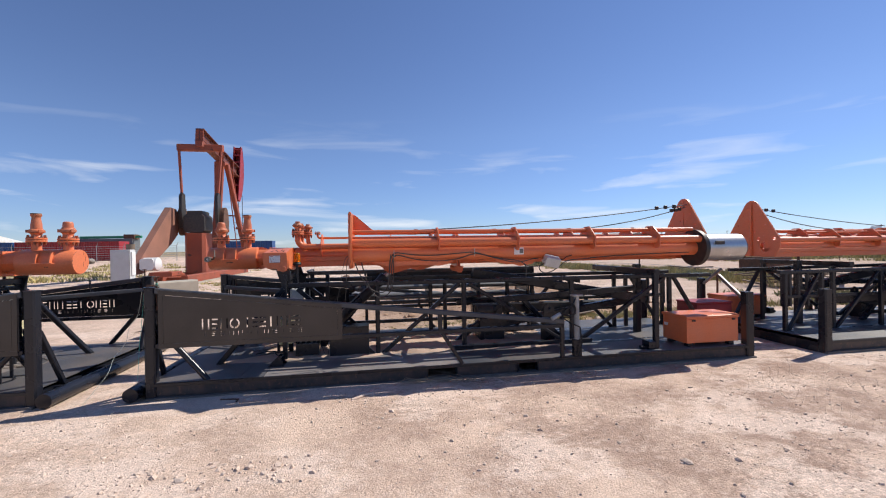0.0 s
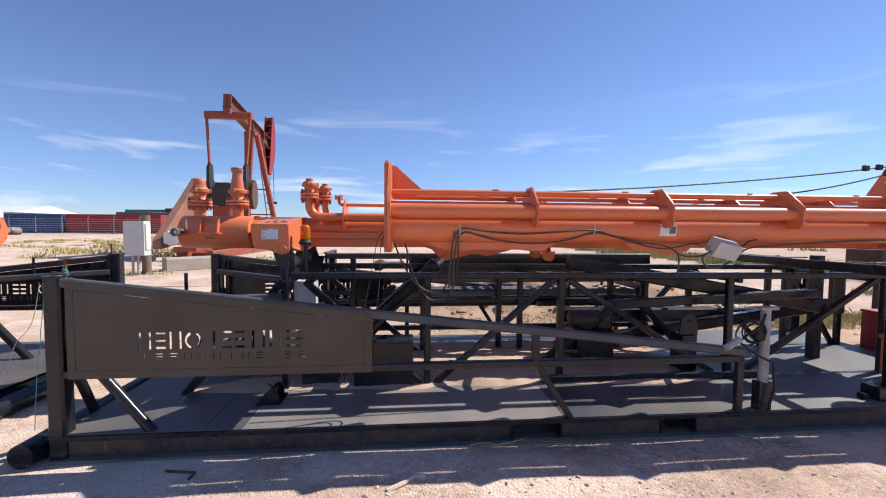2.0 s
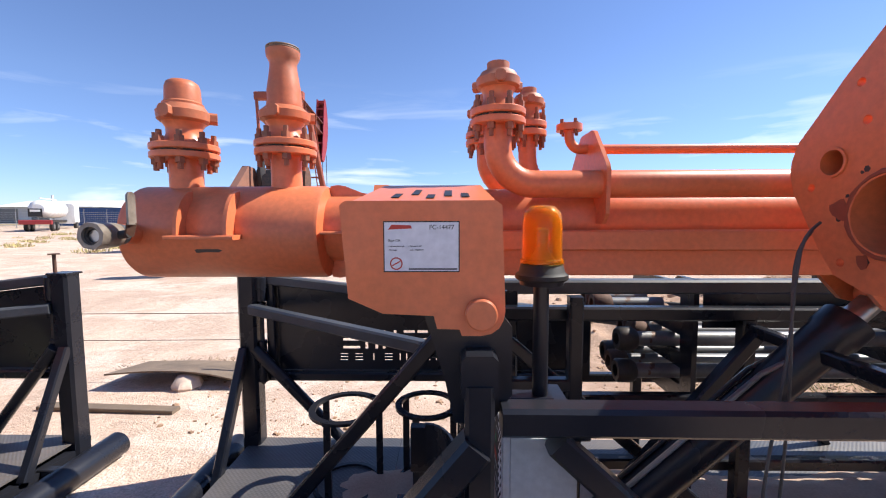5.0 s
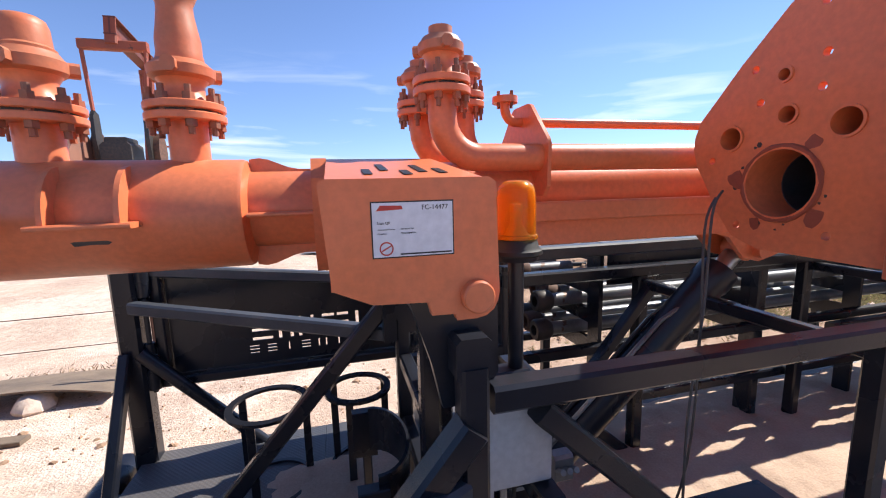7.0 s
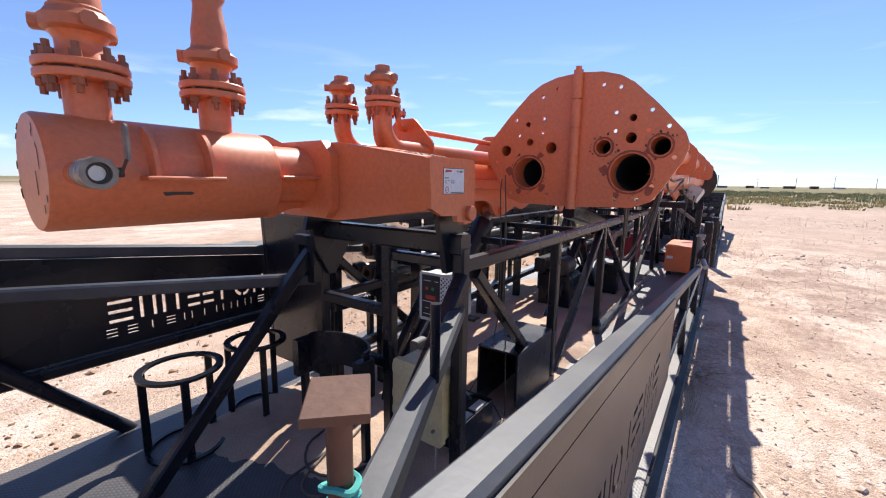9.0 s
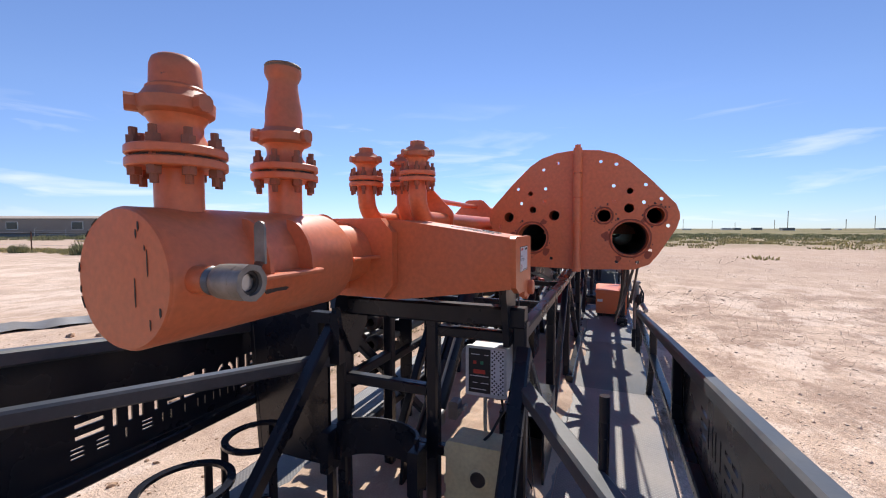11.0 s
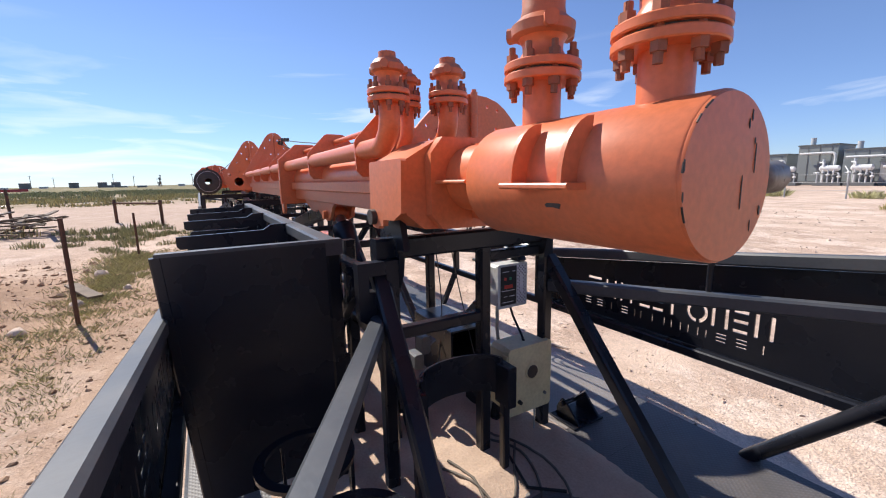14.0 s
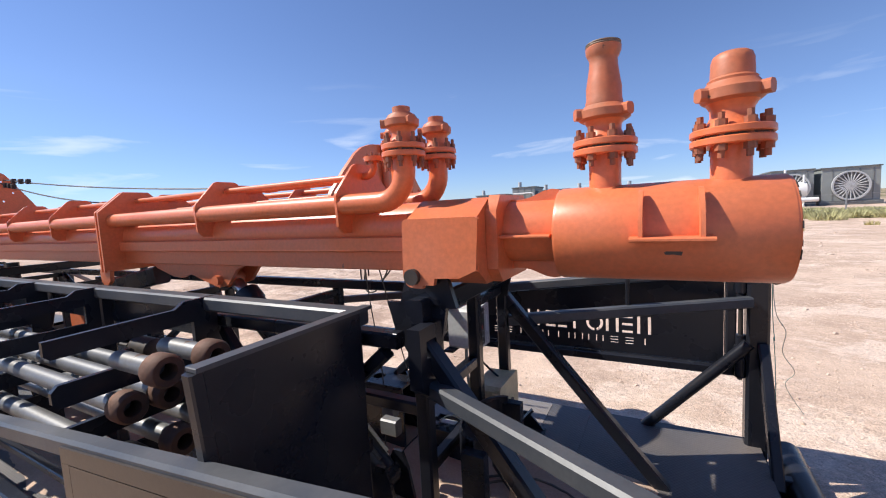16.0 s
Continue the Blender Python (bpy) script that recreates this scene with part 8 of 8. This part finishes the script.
tufts("fence_grass", strip(12.5, 50, 15.2, 13, 0.7, 420, 1), GRASS, 0.38, 60, "dry yellow grass along the fence", 1, 0.35)
tufts("fence_brush", strip(12.8, 46, 15.0, 14, 0.8, 170, 2), GREEN_BRUSH, 0.36, 70, "low green brush along the fence", 2, 0.35)
tufts("gate_brush", strip(8.5, 8.6, 15.5, 9.8, 0.9, 45, 3), GREEN_BRUSH, 0.24, 100, "grey-green weeds behind the skid", 3, 0.3)
tufts("bank_grass", strip(0.9, 8.75, 8.5, 8.75, 0.24, 230, 4), PALE_BRUSH, 0.10, 70, "wispy grey-green weeds along the bank beside the skid", 4, 0.2, 1.2, 0.003)
tufts("dead_weeds", strip(-1.5, 9.2, 7, 9.4, 0.6, 60, 5), DEAD_BRUSH, 0.09, 14, "dead twigs on the rubble", 5, 0.16, 0.9, 0.004)
tufts("dry_tangle", strip(1.3, 5.22, 1.9, 5.20, 0.03, 8, 6) + strip(2.95, 5.23, 3.1, 5.20, 0.03, 5, 7), DEAD_BRUSH, 0.045, 110, "dry straw caught under the skid beam", 6, 0.2, 3.0, 0.002)
tufts("sand_twigs", strip(-0.5, 6.4, 2.6, 6.5, 0.18, 14, 8), DEAD_BRUSH, 0.13, 16, "dry twigs in the drifted sand", 8, 0.1, 0.8, 0.003)
tufts("yard_grass", strip(-34, 33, -12, 25, 2.2, 42, 9) + strip(-34, 44, -12, 38, 4, 60, 10), GRASS, 0.30, 80, "dry yellow grass clumps beside the pump", 9, 0.6, 0.6, 0.025)
tufts("pump_grass", strip(-8, 17, -4, 22, 1.5, 60, 11) + strip(-7.8, 15.4, -7.1, 15.2, 0.2, 8, 12), GRASS, 0.16, 50, "thin grass round the cabinet", 11, 0.3)
tufts("plain_brush", strip(90, -75, 90, 55, 16, 1000, 13), GREEN_BRUSH, 0.55, 42, "olive scrub along the pad edge", 13, 1.0, 0.5, 0.07)
tufts("plain_grass", strip(54, -55, 50, 45, 9, 700, 14), GRASS, 0.35, 40, "dry grass along the pad edge", 14, 1.0, 0.5, 0.06)
tufts("camper_grass", strip(34, 62, 44, 36, 4, 420, 15), GRASS, 0.8, 60, "yellow grass before the campers", 15, 0.9, 0.5, 0.05)
tufts("house_brush", strip(30, 90, 44, 64, 3, 120, 16), GREEN_BRUSH, 1.0, 90, "green bushes before the trailer house", 16, 0.8, 0.5, 0.05)
tufts("plant_brush", strip(-22, -23, -0.2, -22.3, 0.9, 150, 17), PALE_BRUSH, 0.62, 420, "yellow green brush before the gas plant", 17, 0.7, 0.8, 0.006)
tufts("plant_weeds", strip(-22, -23.6, -0.4, -22.9, 0.9, 120, 18) + [(5.2, -22.5), (9.5, -22.8)], PALE_BRUSH, 0.56, 420, "low grey-green weeds before the gas plant", 18, 0.7, 0.8, 0.006)
tufts("pad_tufts", [(-1.66, -9.0), (2.5, -14), (-6, -12), (-4.2, -16), (1, -18), (-9, -15)], GRASS, 0.24, 150, "small yellow tufts on the pad", 19, 0.2, 0.6, 0.008)
tufts("heap_bush", [(13, 30.0), (12.2, 34.5), (11.5, 40)], GREEN_BRUSH, 1.0, 600, "round green bush by the fence", 20, 0.7, 0.5, 0.02)

# two low fence wires behind the skid ends
wf = thing("wire_fence", (-5.6, 9.0, 0), "two slack rusty fence wires between thin stakes", "fence")
for x in (-9.0, -2.35):
    part("stake", Shape().rod((x, 9.0, -0.25), (x, 9.0, 0.72), 0.018, 8), RUST, wf)
for z in (0.52, 0.26):
    part("wire", Shape().tube(sag((-9.0, 9.0, z), (-2.35, 9.0, z), 0.02), 0.0035, 5), RUST, wf)


# a warped board propped on a rock, with a plank before it
prop = Shape().turn((-3.05, 8.72, -0.115), (0.1, 0, 1), [(0, 0.11), (0.05, 0.13), (0.11, 0.10), (0.145, 0.05)], 8)
solid("prop_rock", prop, ROCK, (-3.05, 8.72, 0), "tan rock holding up a warped board", "rock", "loose rocks")
board = Shape()
rows = []
for k in range(13):
    u = -3.75 + k * 0.1
    lift = 0.03 + 0.03 * math.sin(k * 0.3) - 0.05 * max(0, (k - 7) / 5) ** 2
    rows.append([(u, 8.66 + 0.02 * k / 12, lift), (u, 9.2, lift * 0.35 - 0.055), (u, 9.2, lift * 0.35 - 0.041), (u, 8.66 + 0.02 * k / 12, lift + 0.014)])
solid("board", board.loft(rows), WOOD, (-3.15, 8.9, 0.1), "weathered warped board propped up on a rock", "board", "scrap boards")
solid("plank", Shape().bar((-3.95, 8.30, -0.075), (-2.82, 8.24, -0.075), 0.09, 0.03), WOOD, (-3.4, 8.27, 0), "grey plank lying on pale sand", "plank", "scrap boards")
tufts("litter", strip(-3.9, 9.3, -2.0, 9.3, 0.16, 40, 31), DEAD_BRUSH, 0.09, 26, "dead twigs and dry litter behind the board", 31, 0.16, 1.1, 0.004)


def smooth_line(pts, parts=5, rounds=4):
    out = []
    for a, b in zip(pts, pts[1:]):
        out += [Vector(a).lerp(Vector(b), k / parts) for k in range(parts)]
    out.append(Vector(pts[-1]))
    for _ in range(rounds):
        out = [out[0]] + [(out[i - 1] + out[i] * 2 + out[i + 1]) / 4 for i in range(1, len(out) - 1)] + [out[-1]]
    return out


# straw caught against the beam
straw, rng = Shape(), random.Random(17)
for k in range(46):
    x, y, z = rng.uniform(0.75, 1.35), rng.uniform(5.13, 5.245), rng.uniform(-0.096, -0.07)
    a, n = rng.uniform(-0.55, 0.55), 7
    size, arch = rng.uniform(0.12, 0.34), rng.uniform(0.0, 0.06)
    straw.tube([(x + size * j / n * math.cos(a), min(5.248, y + size * j / n * math.sin(a) * 0.25), z + arch * math.sin(math.pi * j / n)) for j in range(n + 1)], 0.0013, 4)
tagged(new("straw", mesh_of("straw", straw, DEAD_BRUSH)), "dry straw stalks tangled at the foot of the skid beam", "straw", kind="stuff")
# strings and chain on the corner post
solid("string", Shape().tube(smooth_line([(-1.93, 5.30, 1.06), (-1.94, 5.28, 0.9), (-1.96, 5.26, 0.78), (-2.02, 5.22, 0.7), (-2.0, 5.15, 0.55), (-2.1, 5.1, 0.42), (-2.05, 4.95, 0.3), (-2.2, 4.8, 0.05)]), 0.002, 5), ROPE, (-1.93, 5.3, 1.06), "pale string hanging from the corner post", "string", "post strings")
solid("string", Shape().tube(smooth_line([(-1.925, 5.33, 1.06), (-1.93, 5.31, 0.85), (-1.94, 5.30, 0.72), (-1.945, 5.31, 0.66), (-1.935, 5.32, 0.70), (-1.95, 5.29, 0.6), (-1.97, 5.27, 0.12)], 5, 2), 0.002, 5), TEAL_ROPE, (-1.925, 5.33, 1.06), "teal string knotted on the corner post", "string", "post strings")
chain = thing("chain", (-1.86, 5.30, 1.10), "short rusty chain draped over the corner post", "chain")
for k in range(14):
    f = k / 13
    p = Vector((-1.80 - 0.14 * f, 5.335 - 0.03 * math.sin(f * 6), 1.112 if f < 0.75 else 1.112 - (f - 0.75) * 0.5))
    a = k * 1.5
    q = [p + Vector((0.014 * math.cos(j * math.pi / 4), 0.009 * math.sin(j * math.pi / 4) * math.cos(a), 0.009 * math.sin(j * math.pi / 4) * math.sin(a) + 0.004)) for j in range(9)]
    part("link", Shape().tube(q, 0.0035, 5), RUST, chain)

knot = [(-1.80 + (0.013 + 0.004 * math.sin(k * 1.3)) * math.cos(k * 0.7), 5.33 + (0.014 + 0.003 * math.sin(k * 1.9)) * math.sin(k * 0.7), 1.105 + 0.0015 * k + 0.004 * math.sin(k * 0.9)) for k in range(28)]
solid("string_knot", Shape().tube(smooth_line(knot, 3, 2), 0.0028, 6), TEAL_ROPE, (-1.8, 5.33, 1.1), "teal string wound round the handle shaft", "string", "post strings")
